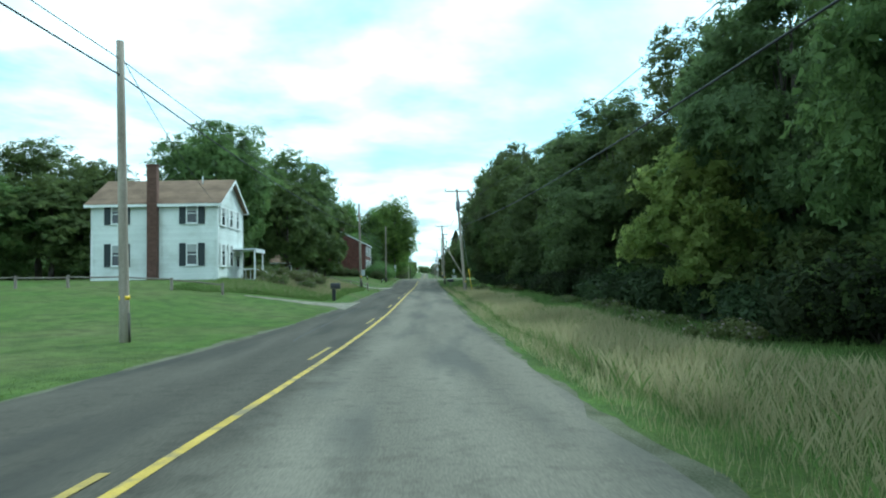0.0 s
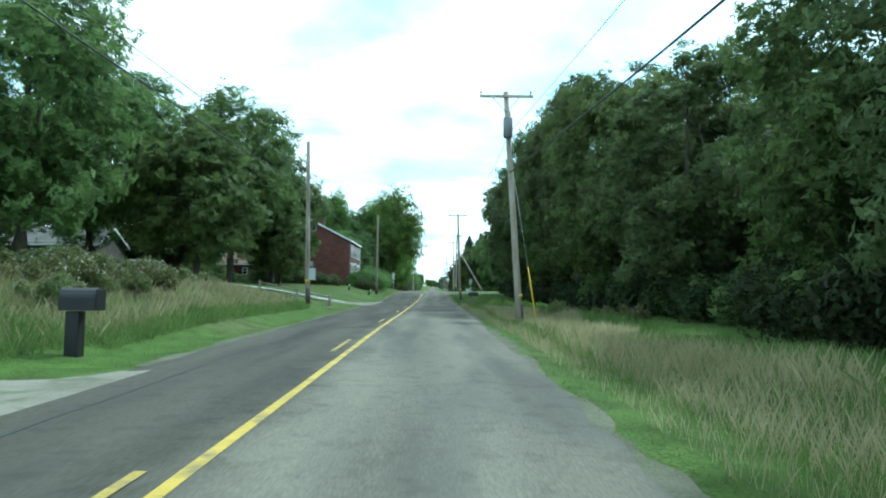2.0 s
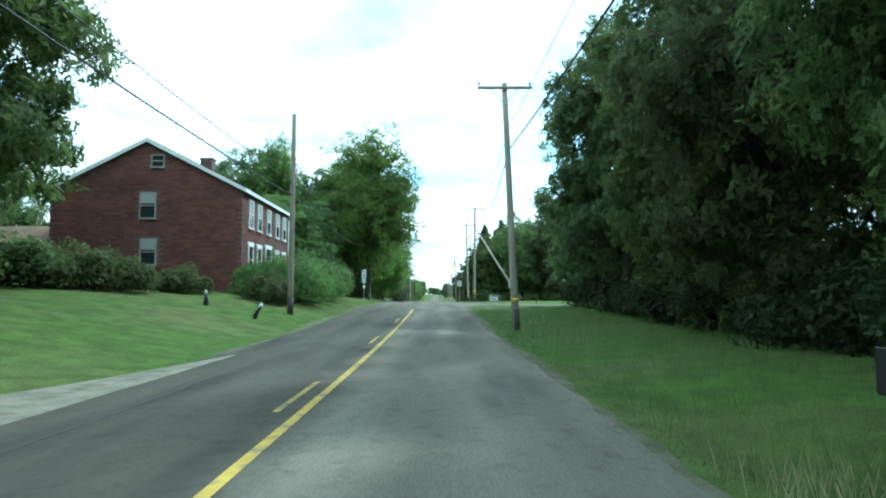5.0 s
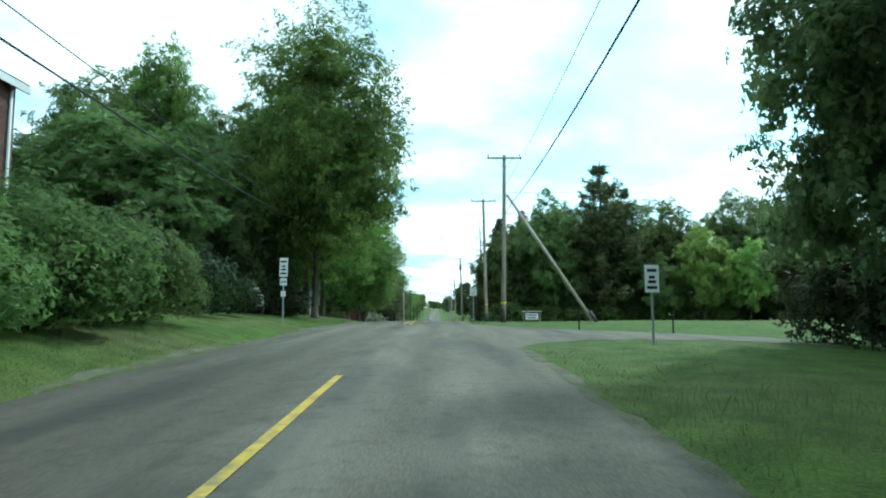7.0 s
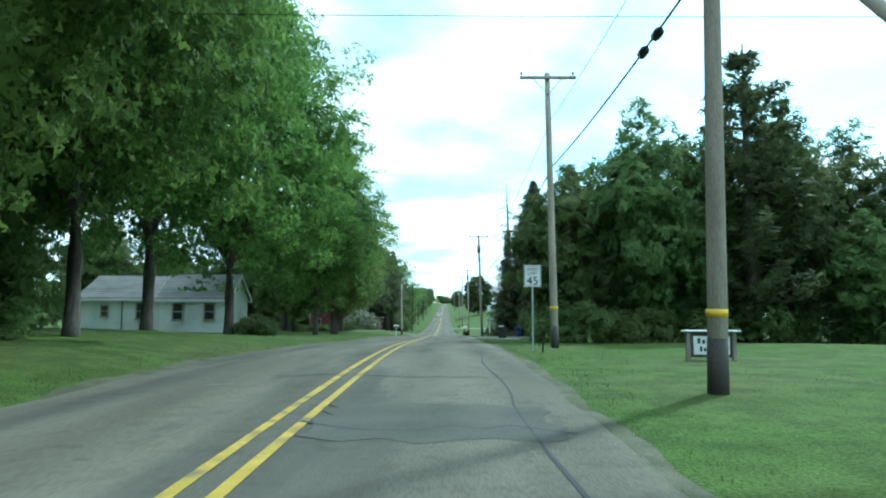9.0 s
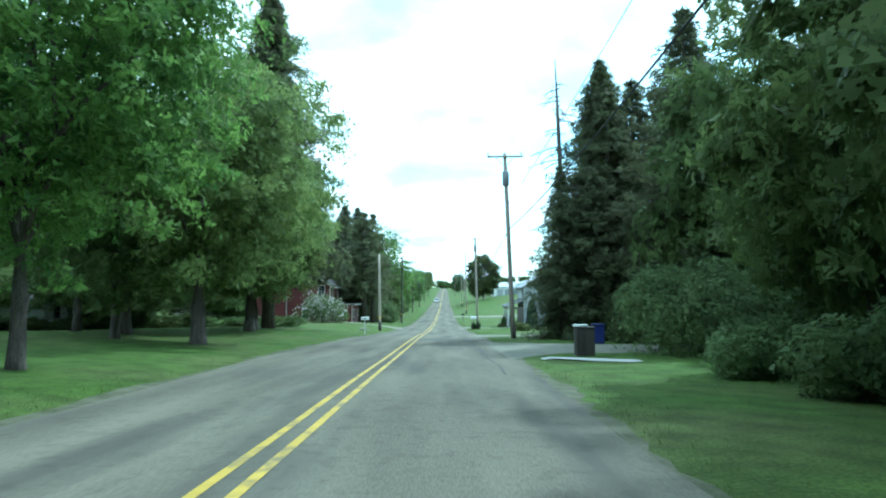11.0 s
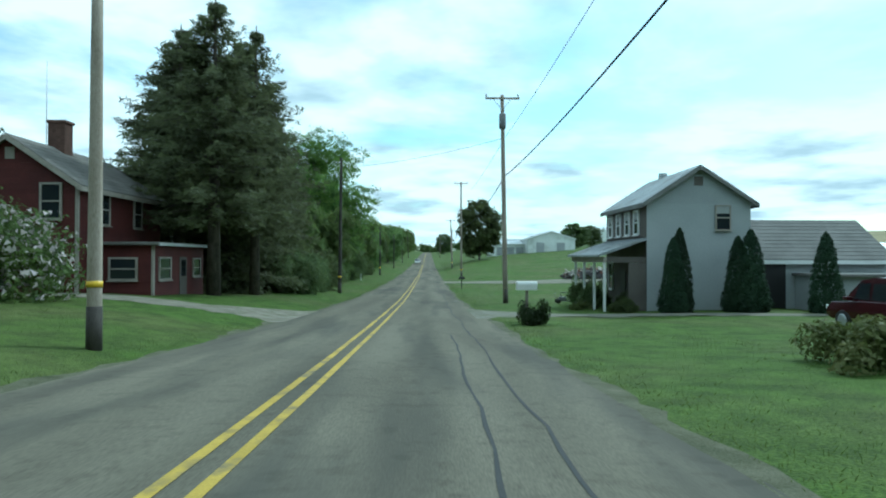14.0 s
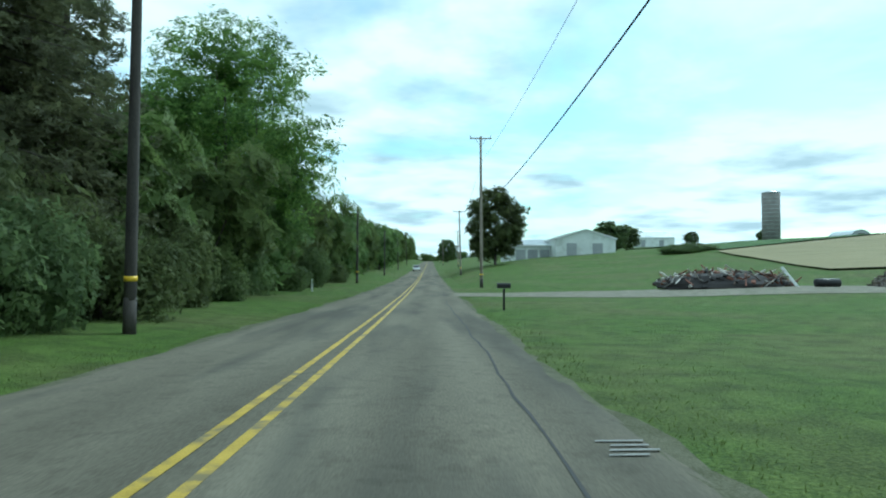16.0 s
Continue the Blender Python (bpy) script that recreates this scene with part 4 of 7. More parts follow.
# nine low bushes from x -13, y 256 stand in for shade on the lawn
stand(under, [(16.2 + 0.6 * math.sin(y), y, random.uniform(0.9, 1.25), random.uniform(0.8, 1.3)) for y in np.arange(6, 140, 5.6)] + [(10 + i * 3.7 + random.uniform(-1, 1), 197.5 + random.uniform(-1, 2), 1.0, random.uniform(0.7, 1.2)) for i in range(16)] + [(20.5, y, 1.8, 1.7) for y in np.arange(2, 142, 8)] + [(-14.5 + random.uniform(-1, 1), y, 1.2, random.uniform(1.0, 1.6)) for y in np.arange(150, 184, 5)] + [(-9.9 + random.uniform(-0.5, 0.5), y, 0.75, random.uniform(0.35, 0.6)) for y in np.arange(158, 178, 4)] + [(-13 - i * 2.6, 256 - i * 1.2 + random.uniform(-1, 1), 0.9, random.uniform(0.3, 0.5)) for i in range(9)] + [(-24 + random.uniform(-2, 2), y, 1.1, random.uniform(0.25, 0.4)) for y in np.arange(62, 126, 7)] + [(-30 - i * 5.2, 78 + random.uniform(-3, 3), 1.9, random.uniform(0.9, 1.3)) for i in range(11)] + [(-27, 118, 1.7, 1.0), (-31, 123, 1.7, 1.1), (-34, 130, 1.7, 1.1)] + [(25 + i * 3.4, 297 + random.uniform(-2, 2), 1.0, random.uniform(0.6, 0.95)) for i in range(6)])

# the thicket leaves carry the deep tree shade in their colour
thicket = shrub(18, 1.8, 2.3, 2.7, 3400, 0.22, M_SHRUB_SHADED, 26, "dark tangled thicket under the roadside trees, shade put into its leaves", "thicket_bush")
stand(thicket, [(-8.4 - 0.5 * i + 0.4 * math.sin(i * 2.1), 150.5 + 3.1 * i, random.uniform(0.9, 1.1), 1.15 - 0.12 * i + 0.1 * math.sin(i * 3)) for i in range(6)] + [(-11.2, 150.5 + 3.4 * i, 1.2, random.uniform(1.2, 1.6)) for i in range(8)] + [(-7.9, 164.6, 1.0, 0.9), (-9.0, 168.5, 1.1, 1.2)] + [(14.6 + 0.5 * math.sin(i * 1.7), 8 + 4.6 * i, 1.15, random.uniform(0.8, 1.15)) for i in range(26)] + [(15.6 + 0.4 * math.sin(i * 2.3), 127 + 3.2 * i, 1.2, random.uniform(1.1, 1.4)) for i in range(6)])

# trees west of the road
oak = broadleaf(21, 19, 7.2, 2.6, 17000, 0.52, M_LEAF, 70, 0.22, 0.52, 0.42, "large spreading broad-leaved tree with full dark-green crown")
stand(oak, [(-21.5, 74, 1.0, 1.0), (-18.8, 104, 1.0, 1.12), (-27, 92, 1.1, 1.1), (-30, 120, 1.0, 0.95), (-40, 72, 1.0, 0.85), (-22, 176, 1.0, 1.1), (-13.8, 158, 0.75, 0.56), (-19.5, 163, 0.85, 0.6)])
roadside = broadleaf(26, 19, 7.0, 2.9, 52000, 0.25, M_LEAF_MID, 84, 0.2, 0.5, 0.27, "large roadside tree with a full yellowish-green crown", flat=0.8)
stand(roadside, [(-5.9, 168.0, 0.93, 1.12), (-18.0, 172, 0.5, 1.1), (-8.2, 177, 0.85, 1.05), (-10.2, 186, 1.02, 1.12), (-10.4, 197, 1.15, 1.15), (-8.0, 210.5, 0.8, 0.85), (-12.2, 336, 1.08, 1.04), (-15, 347, 0.9, 0.9)])
maple = broadleaf(22, 14, 5.6, 1.3, 9500, 0.55, M_LEAF, 54, 0.25, 0.5, 0.3, "broad-leaved tree with a dense mid-green crown")
stand(maple, [(-16.5, 88, 1.0, 0.95), (-17.0, 114, 1.05, 1.2), (-30, 66, 1.0, 0.85), (-38, 58, 1.0, 0.7), (-47, 62, 1.1, 0.6), (-13.5, 178, 1.1, 1.25), (-31, 203, 1.1, 1.0), (-56, 70, 1.2, 0.65), (-66, 82, 1.2, 0.7), (-21, 153, 0.9, 0.8), (-21, 236, 1.0, 1.0), (-36, 246, 1.0, 0.9), (-23, 261, 1.1, 1.0), (-28, 262, 1.0, 0.9), (-33, 62, 1.0, 0.7), (-25, 190, 1.0, 1.0), (-13.5, 226, 0.8, 0.9), (-36, 232, 1.0, 0.9), (-14.4, 107, 0.62, 0.64)])
lawn_maple = broadleaf(23, 13, 6.2, 2.3, 62000, 0.19, M_LEAF_LIGHT, 52, 0.25, 0.5, 0.36, "light-green maple with a stout trunk on the lawn", flat=0.8)
stand(lawn_maple, [(-8.9, 224.4, 1.04, 1.18), (-11.2, 239.7, 1.12, 1.1), (-11.9, 243.2, 0.95, 1.0), (-15.5, 231, 1.1, 1.2), (-19, 340, 1.0, 1.2)])

# east woods behind the mown corner
wood = broadleaf(24, 13.5, 5.0, 0.6, 10500, 0.47, M_LEAF, 50, 0.28, 0.5, 0.24, "broad-leaved tree behind the mown grass")
stand(wood, [(10.8, 203, 0.9, 0.95), (16, 201, 1.0, 1.25), (22.5, 203, 1.0, 1.35), (30, 205, 1.05, 1.2), (37, 203, 1.05, 1.25), (44, 200, 1.05, 1.3), (52, 204, 1.1, 1.2), (13.5, 212, 0.9, 1.1), (60, 198, 1.2, 1.2), (18, 229, 1.0, 1.35), (21, 221, 1.0, 1.35), (40, 194, 0.7, 0.65), (27.5, 197, 0.6, 0.62), (68, 203, 1.2, 1.2)])
stand(broadleaf(16, 17, 6, 0.8, 5000, 0.7, M_LEAF_DARK, 46, 0.2, 0.5, 0.3, "tall dark tree behind the mown grass"), [(20, 213, 1.0, 1.05), (32, 214, 1.1, 1.1), (45, 213, 1.1, 1.1), (58, 213, 1.1, 1.1), (72, 215, 1.2, 1.1), (26, 224, 1.1, 1.1), (30, 236, 1.1, 1.0), (24, 236, 1.0, 1.15)])
spikes = spruce(25, 17, 3.9, 1.0, M_LEAF_DARK, 18, 9, 60, 0.3, -0.25, 0.2, "tall spiky-topped tree with upswept branches", "tree", 0.24)
stand(spikes, [(21.2, 199, 1.5, 1.12), (24.5, 201, 1.0, 0.98)])

# conifers
fir = spruce(31, 19, 4.4, 0.7, M_NEEDLE, 34, 14, 88, 0.215, 0.4, 0.34, "tall dark spruce with drooping boughs", "spruce_tree", 0.3)
stand(fir, [(9.5, 235.2, 0.55, 0.58), (11.7, 235.0, 0.95, 0.56), (16.5, 232.5, 1.3, 1.05), (16.0, 241.5, 1.2, 1.0), (13.4, 238.6, 1.1, 0.9), (18.5, 243, 1.2, 1.0), (-11.6, 296, 1.15, 0.85), (-16.5, 298, 1.35, 0.78), (-13.6, 294.4, 1.4, 0.88), (-12.0, 301, 1.25, 1.0), (-30, 300, 0.9, 0.7), (-33, 287, 0.8, 0.55), (-12.8, 312, 1.3, 1.0), (-15.2, 308.5, 1.4, 1.08), (-16.5, 315, 1.4, 1.1), (-13.6, 318, 1.2, 0.9)])

tall_fir = spruce(32, 21, 4.0, 3.8, M_NEEDLE, 46, 15, 150, 0.2, 0.42, 0.4, "tall dark spruce with high drooping boughs over the lawn", "spruce_tree", 0.32)
stand(tall_fir, [(-12.6, 249.5, 1.5, 1.42), (13.4, 240.5, 1.2, 0.95)])
pine = spruce(33, 21, 4.3, 5.4, M_NEEDLE, 26, 13, 85, 0.22, 0.25, 0.3, "tall dark pine with a bare lower trunk by the red house", "pine_tree", 0.3)
stand(pine, [(-9.2, 286.6, 1.1, 0.76), (-12.9, 291.6, 1.1, 0.78), (-8.6, 292.5, 0.95, 0.8)])


def bare_conifer(x, y, height, label):
    """A dead conifer: straight trunk with drooping leafless boughs and side twigs."""
    rng = np.random.default_rng(77)
    ob = thing("dead_conifer", label, "tree", (x, y, gz(x, y)))
    part("trunk", tube_mesh("trunk", [(0, 0, -0.3), (0.05, 0, height * 0.4), (-0.1, 0.1, height * 0.75), (-0.25, 0.1, height)], [0.24, 0.19, 0.12, 0.03], M_BARK, 9), None, ob)
    twigs = []
    for w in range(46):
        z = 2.6 + (height - 4.0) * w / 46 + rng.uniform(-0.2, 0.2)
        a = rng.uniform(0, 2 * math.pi)
        L = (1.4 + 1.5 * (1 - z / height)) * rng.uniform(0.55, 1.15)
        c, d = math.cos(a), math.sin(a)
        at = lambda t: np.array([c * L * t, d * L * t, z - 0.1 * L * t - 0.16 * L * t * t])
        part("bough", mesh("bough", *tube([at(0), at(0.35), at(0.7), at(1.0)], [0.045, 0.034, 0.022, 0.009], 5, False), M_BARK, True), None, ob)
        for k in range(9):
            t = rng.uniform(0.25, 1.0)
            side = rng.choice((-1, 1)) * rng.uniform(0.2, 0.55) * (1.15 - t) * L
            e = at(t) + np.array([-d * side + c * 0.15, c * side + d * 0.15, -rng.uniform(0.05, 0.3)])
            twigs.append(tube([at(t), (at(t) + e) / 2 + (0, 0, 0.03), e], [0.018, 0.013, 0.006], 4, False))
    fine = part("twigs", mesh("twigs", *join(twigs), M_BARK, True), None, ob)
    fine["kind"] = "stuff"


bare_conifer(9.95, 237.3, 18.5, "dead bare conifer with drooping grey twigs beside the spruces")
yard = broadleaf(43, 7.0, 3.0, 2.0, 9000, 0.22, M_LEAF, 36, 0.3, 0.5, 0.11, "small dark-green yard tree on a thin trunk")
stand(yard, [(24.2, 266.5, 1.25, 1.6), (21.9, 265.4, 0.5, 0.66), (28.5, 268, 1.2, 1.0)])

# along the far road
row = broadleaf(41, 9, 4.2, 0.3, 1500, 0.85, M_LEAF, 34, 0.3, 0.5, 0.2, "roadside tree in a long green row")
spots = []
for y in np.arange(318, 880, 9.5):
    spots.append((-9.5 - random.uniform(0, 3) - (y - 318) * 0.006, y, random.uniform(0.8, 1.15), random.uniform(0.85, 1.2) + float(np.interp(y, [335, 380, 470, 600], [0.0, 0.2, 0.45, 0.6]))))
for y in np.arange(560, 1400, 26):
    spots.append((14 + random.uniform(0, 8), y + 200, random.uniform(0.8, 1.3), random.uniform(0.7, 1.1)))
for i in range(46):
    spots.append((-420 + i * 24 + random.uniform(-8, 8), 1500 + random.uniform(-60, 60), 3.2, 2.2))
for y in np.arange(40, 330, 15):
    spots.append((-62 - random.uniform(0, 25), y, random.uniform(1.2, 1.6), random.uniform(1.0, 1.4)))
for x in np.arange(-150, -60, 11):
    spots.append((x, 95 + random.uniform(-10, 10), 1.4, random.uniform(0.9, 1.2)))
for y in np.arange(236, 285, 8):
    spots.append((-40 + random.uniform(-5, 5), y, 1.2, 1.2))
stand(row, spots)
round_tree = broadleaf(42, 16.5, 5.4, 0.4, 9000, 0.8, M_LEAF_DARK, 70, 0.05, 0.5, 0.3, "round dark-green tree alone by the field")
stand(round_tree, [(15.4, 421, 0.98, 1.0), (11.5, 640, 0.9, 0.8), (48, 455, 0.85, 0.5), (57, 470, 0.7, 0.45), (128, 600, 0.6, 0.4), (150, 575, 0.5, 0.35), (165, 600, 0.8, 0.4), (100, 610, 0.6, 0.35)])

# hedges and bushes
hedge = shrub(51, 2.6, 3.2, 3.7, 16000, 0.18, M_HEDGE, 34, "tall overgrown leafy hedge bush", "hedge_bush")
stand(hedge, [(-7.5, 131, 1, 0.8), (-7.6, 135.5, 1.0, 0.84), (-7.5, 140, 1.0, 0.97), (-7.3, 143.8, 0.8, 0.85)])
clipped = shrub(52, 3.6, 3.4, 4.2, 18000, 0.16, M_LEAF_DARK, 44, "large rounded clipped hedge bush", "hedge_bush")
stand(clipped, [(12.6, 221.5, 1.0, 1.05), (17.5, 220.5, 1.1, 1.15), (14.0, 229.5, 0.8, 0.8)])
yew = shrub(53, 1.9, 1.9, 1.9, 7000, 0.16, M_LEAF_DARK, 24, "low dark evergreen shrub on the lawn", "bush")
stand(yew, [(-14.9, 120.5, 1.1, 1.15), (-11.6, 125.5, 0.85, 0.85), (-12.5, 158, 1.0, 0.8), (-7.2, 127.4, 0.8, 1.0), (-14, 66, 1.4, 0.8), (-17.6, 118, 1.9, 1.35), (-13.2, 121.5, 1.0, 1.1), (-8.8, 197.4, 0.7, 0.7), (11.6, 283.2, 0.35, 0.4)])
green_bush = shrub(54, 2.4, 2.4, 3.2, 9000, 0.2, M_LEAF_DARK, 26, "tangled green roadside bush", "bush")
stand(green_bush, [(-7.9, 299.6, 0.85, 0.95), (-8.1, 304.6, 0.95, 1.15), (-8.1, 310.5, 0.95, 1.05), (-9.9, 302, 1.0, 1.2), (-10.4, 308, 1.1, 1.8), (-9.4, 313, 0.8, 0.7), (-10.2, 318.5, 1.1, 1.6), (-9.5, 325, 0.8, 0.75), (-10.2, 331, 1.0, 1.5), (-9.2, 341, 0.8, 0.8), (-9.9, 352, 1.0, 1.4), (-9.4, 365, 0.9, 0.9), (11.2, 207, 0.8, 0.7), (11.0, 212, 0.7, 0.6), (47.5, 409, 1.2, 0.55), (50.5, 411, 1.3, 0.6), (53.5, 413, 1.2, 0.5), (13.2, 236.5, 1.0, 1.0), (12.6, 241.5, 1.0, 0.9), (15.5, 246, 1.1, 1.0)])
lilac = shrub(55, 2.7, 2.3, 4.0, 11000, 0.16, M_LEAF, 32, "big shrub covered in pale pink-white flowers", "flowering_bush", 1700)
stand(lilac, [(-12.4, 273, 1.0, 1.0)])


def cone_evergreen(seed, height, radius, count, size, material, label, name):
    """A dense pointed evergreen, its sprays lying close on an uneven cone."""
    rng = np.random.default_rng(seed)
    ob = thing(name, label, "bush")
    f, a = rng.uniform(0, 1, count) ** 1.5, rng.uniform(0, 2 * math.pi, count)
    r = radius * np.minimum(1, 0.75 + f * 2.2) * (1 - f) ** 0.55 * (1 + 0.09 * np.sin(a * 3 + f * 9) + 0.07 * np.sin(a * 7 - f * 23)) * rng.uniform(0.8, 1.04, count)
    pos = np.stack([np.cos(a) * r, np.sin(a) * r, f * height + 0.04], -1)
    part("foliage", quads("foliage", leaves(rng, pos, np.stack([np.cos(a), np.sin(a), 0.4 + 0 * a], -1), size, 2.2), material), None, ob)
    part("trunk", mesh("trunk", *tube([(0, 0, -0.2), (0, 0, height * 0.9)], [0.06, 0.02], 7), M_BARK, True), None, ob)
    return ob


arbor = cone_evergreen(56, 3.7, 0.72, 9000, 0.06, M_ARBOR, "narrow dark cone-shaped evergreen by the grey house", "arborvitae")
stand(arbor, [(13.65, 282.2, 1.0, 0.95), (14.05, 282.5, 0.95, 1.07), (17.3, 282.2, 1.2, 1.04), (20.4, 281.4, 1.1, 1.0), (16.8, 282.4, 1.05, 0.96)])
bed = shrub(57, 1.6, 1.0, 1.1, 5000, 0.09, M_WEED, 18, "low mixed flower bed plants on the lawn", "flower_bed")
stand(bed, [(10.2, 263.8, 1.0, 1.0), (10.1, 286, 0.5, 0.5)])
ring = shrub(59, 0.75, 0.75, 0.95, 4200, 0.075, M_SHRUB_SHADED, 16, "dense low plants ringing the mailbox post", "bush")
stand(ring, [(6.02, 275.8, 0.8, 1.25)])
vine = shrub(60, 0.9, 0.55, 2.5, 5200, 0.1, M_LEAF_DARK, 26, "dark climbing plants on the porch front", "porch_plant")
stand(vine, [(11.2, 287.0, 1.0, 0.85), (11.2, 289.3, 1.0, 0.95), (11.0, 290.6, 0.8, 0.9), (12.2, 285.0, 0.7, 0.5)])
weeds = shrub(58, 2.0, 1.6, 1.1, 6500, 0.08, M_WEED, 18, "rough weeds with pale dry seed heads", "weed_patch", 260, category="weeds")
stand(shrub(61, 1.3, 1.0, 0.9, 4200, 0.08, M_LEAF_YOUNG, 16, "bright green leafy weeds at the verge", "weed_patch", category="weeds"), [(7.6, 89.0, 1.0, 1.0), (9.0, 88.2, 1.0, 0.9), (10.3, 87.4, 0.9, 0.8)])
stand(weeds, [(-9.0, 56, 0.75, 0.9), (-8.4, 60.5, 0.75, 1.0), (-9.6, 64, 0.9, 1.1), (-9.2, 67, 0.8, 0.8), (-10.8, 60, 0.9, 1.1), (-7.6, 53.6, 0.6, 0.8), (-10.2, 52.5, 0.8, 0.9), (-9.0, 62.2, 0.7, 1.0), (-12.2, 56.5, 0.9, 1.0), (-7.4, 57.2, 0.5, 0.8), (10.4, 23.5, 0.8, 0.58), (12.0, 35, 0.9, 0.50), (10.8, 18.5, 0.8, 0.61), (10.6, 29, 0.7, 0.50), (11.2, 41, 0.8, 0.44), (10.9, 66, 0.7, 0.70), (8.0, 67.5, 0.5, 0.90), (12, 78, 0.9, 0.60)])


def blades(seed, n, xr, yr, h0, h1, w, lean=0.3, clump=0.0, keep=None, base=None):
    """Grass blades as bent tapering pieces over a stretch of land."""
    rng = np.random.default_rng(seed)
    x, y = rng.uniform(*xr, n), rng.uniform(*yr, n)
    if clump:
        q = np.sin(x * 1.3 + seed) * np.sin(y * 0.9 + seed * 2) + rng.normal(0, 0.6, n)
        x, y = x[q > -clump], y[q > -clump]
    if keep is not None:
        k = keep(x, y)
        x, y = x[k], y[k]
    n = len(x)
    z = (base or land_z)(x, y) - 0.03
    h = rng.uniform(h0, h1, n) * (0.75 + 0.25 * np.sin(x * 0.7 + 1) * np.sin(y * 0.31))
    a = rng.uniform(0, 2 * math.pi, n)
    dx, dy = np.cos(a) * w, np.sin(a) * w
    lx, ly = rng.normal(0, lean, n) * h, rng.normal(0, lean, n) * h
    v = np.empty((n, 4, 3))
    v[:, 0] = np.stack([x - dx, y - dy, z], -1)
    v[:, 1] = np.stack([x + dx, y + dy, z], -1)
    v[:, 2] = np.stack([x + lx * 0.5 + dx * 0.7, y + ly * 0.5 + dy * 0.7, z + h * 0.62], -1)
    v[:, 3] = np.stack([x + lx, y + ly, z + h], -1)
    return v


def edge_blades(seed, n, side, s):
    """Ragged short grass just outside the road's edge."""
    rng = np.random.default_rng(seed)
    y = rng.uniform(-2, 335, n)
    x = side(y) + s * (0.28 + np.abs(rng.normal(0, 0.5, n)) + 0.15 * np.sin(y * 0.37))
    free = ~np.any([(y > a) & (y < b) for a, b in MOUTHS[0 if s < 0 else 1]], axis=0)
    x, y = x[free], y[free]
    n = len(x)
    z = land_z(x, y) - 0.02
    h = rng.uniform(0.03, 0.09, n)
    a = rng.uniform(0, 2 * math.pi, n)
    w = 0.008
    lx, ly = rng.normal(0, 0.4, n) * h, rng.normal(0, 0.4, n) * h
    return np.stack([np.stack([x - np.cos(a) * w, y - np.sin(a) * w, z], -1), np.stack([x + np.cos(a) * w, y + np.sin(a) * w, z], -1), np.stack([x + lx * 0.5 + np.cos(a) * w * 0.6, y + ly * 0.5 + np.sin(a) * w * 0.6, z + h * 0.6], -1), np.stack([x + lx, y + ly, z + h], -1)], 1)


def straw(x, y):
    """Where the verge has dried out: wide near the start, a narrow strip further on."""
    return x < np.interp(y, [0, 24, 34, 62, 74, 96], [11, 10.5, 8.4, 8.0, 10, 9]) + 0.7 * np.sin(y * 0.9) * np.sin(y * 0.23 + 1)


def grass(name, v, material, label):
    tagged(new(name, quads(name, v, material)), label, "grass", kind="stuff")


def lawn(seed, n, xr, yr):
    """Short mown blades outside the road and its drives."""
    return blades(seed, n, xr, yr, 0.03, 0.095, 0.006, 0.45, 1.5, keep=lambda x, y: (x < side_l(y) - 0.25) | (x > side_r(y) + 0.25))


grass("lawn_grass", np.concatenate([lawn(80, 9000, (-9, -3.6), (8, 37)), lawn(81, 7000, (-9.5, -3.6), (76, 88)), lawn(82, 6000, (-7.5, -4), (126, 152)), lawn(83, 12000, (4.6, 11), (164, 214)), lawn(84, 11000, (-9.5, -3.6), (228, 272)), lawn(85, 9000, (5.0, 11), (252, 277)), lawn(86, 10000, (4.5, 10.5), (288, 330)), lawn(87, 6000, (-7.5, -3.3), (287, 330)), lawn(88, 6000, (5, 12), (126, 143))]), M_LAWN, "short mown lawn grass beside the road")
grass("tall_dry_grass", np.concatenate([blades(61, 76000, (4.65, 10.5), (0, 96), 0.1, 0.45, 0.003, 0.2, 1.3, keep=straw), blades(67, 60000, (5.5, 8.9), (3, 80), 0.3, 0.8, 0.0021, 0.22, 0.8, keep=straw)]), M_BLADE_DRY, "tall straw-coloured dry grass on the verge")
grass("tall_green_grass", np.concatenate([blades(62, 62000, (4.8, 14), (0, 134), 0.08, 0.36, 0.0052, 0.2, 1.2), blades(68, 34000, (5.2, 10.5), (3, 96), 0.25, 0.66, 0.0046, 0.25, 0.8)]), M_BLADE, "rank green grass before the wood")
grass("west_verge_grass", np.concatenate([blades(63, 42000, (-11, -4.6), (50.5, 73), 0.12, 0.55, 0.006, 0.35, 1.2), blades(65, 26000, (-13.5, -5.2), (40.5, 51), 0.15, 0.6, 0.006, 0.35, 1.2, keep=lambda x, y: y > 47.2 + (x + 5))]), M_BLADE, "rank green grass among the weeds")
grass("west_verge_straw", np.concatenate([blades(64, 17000, (-11, -5.2), (51, 72), 0.2, 0.8, 0.005, 0.25, 1.2), blades(66, 3000, (-12.5, -5.6), (42, 51), 0.2, 0.7, 0.005, 0.25, 1.2, keep=lambda x, y: y > 47.6 + (x + 5))]), M_BLADE_DRY, "pale dry grass stalks among the weeds")
grass("road_edge_grass", np.concatenate([edge_blades(70, 14000, side_l, -1), edge_blades(71, 14000, side_r, 1)]), M_BLADE, "short ragged grass along the road edges")


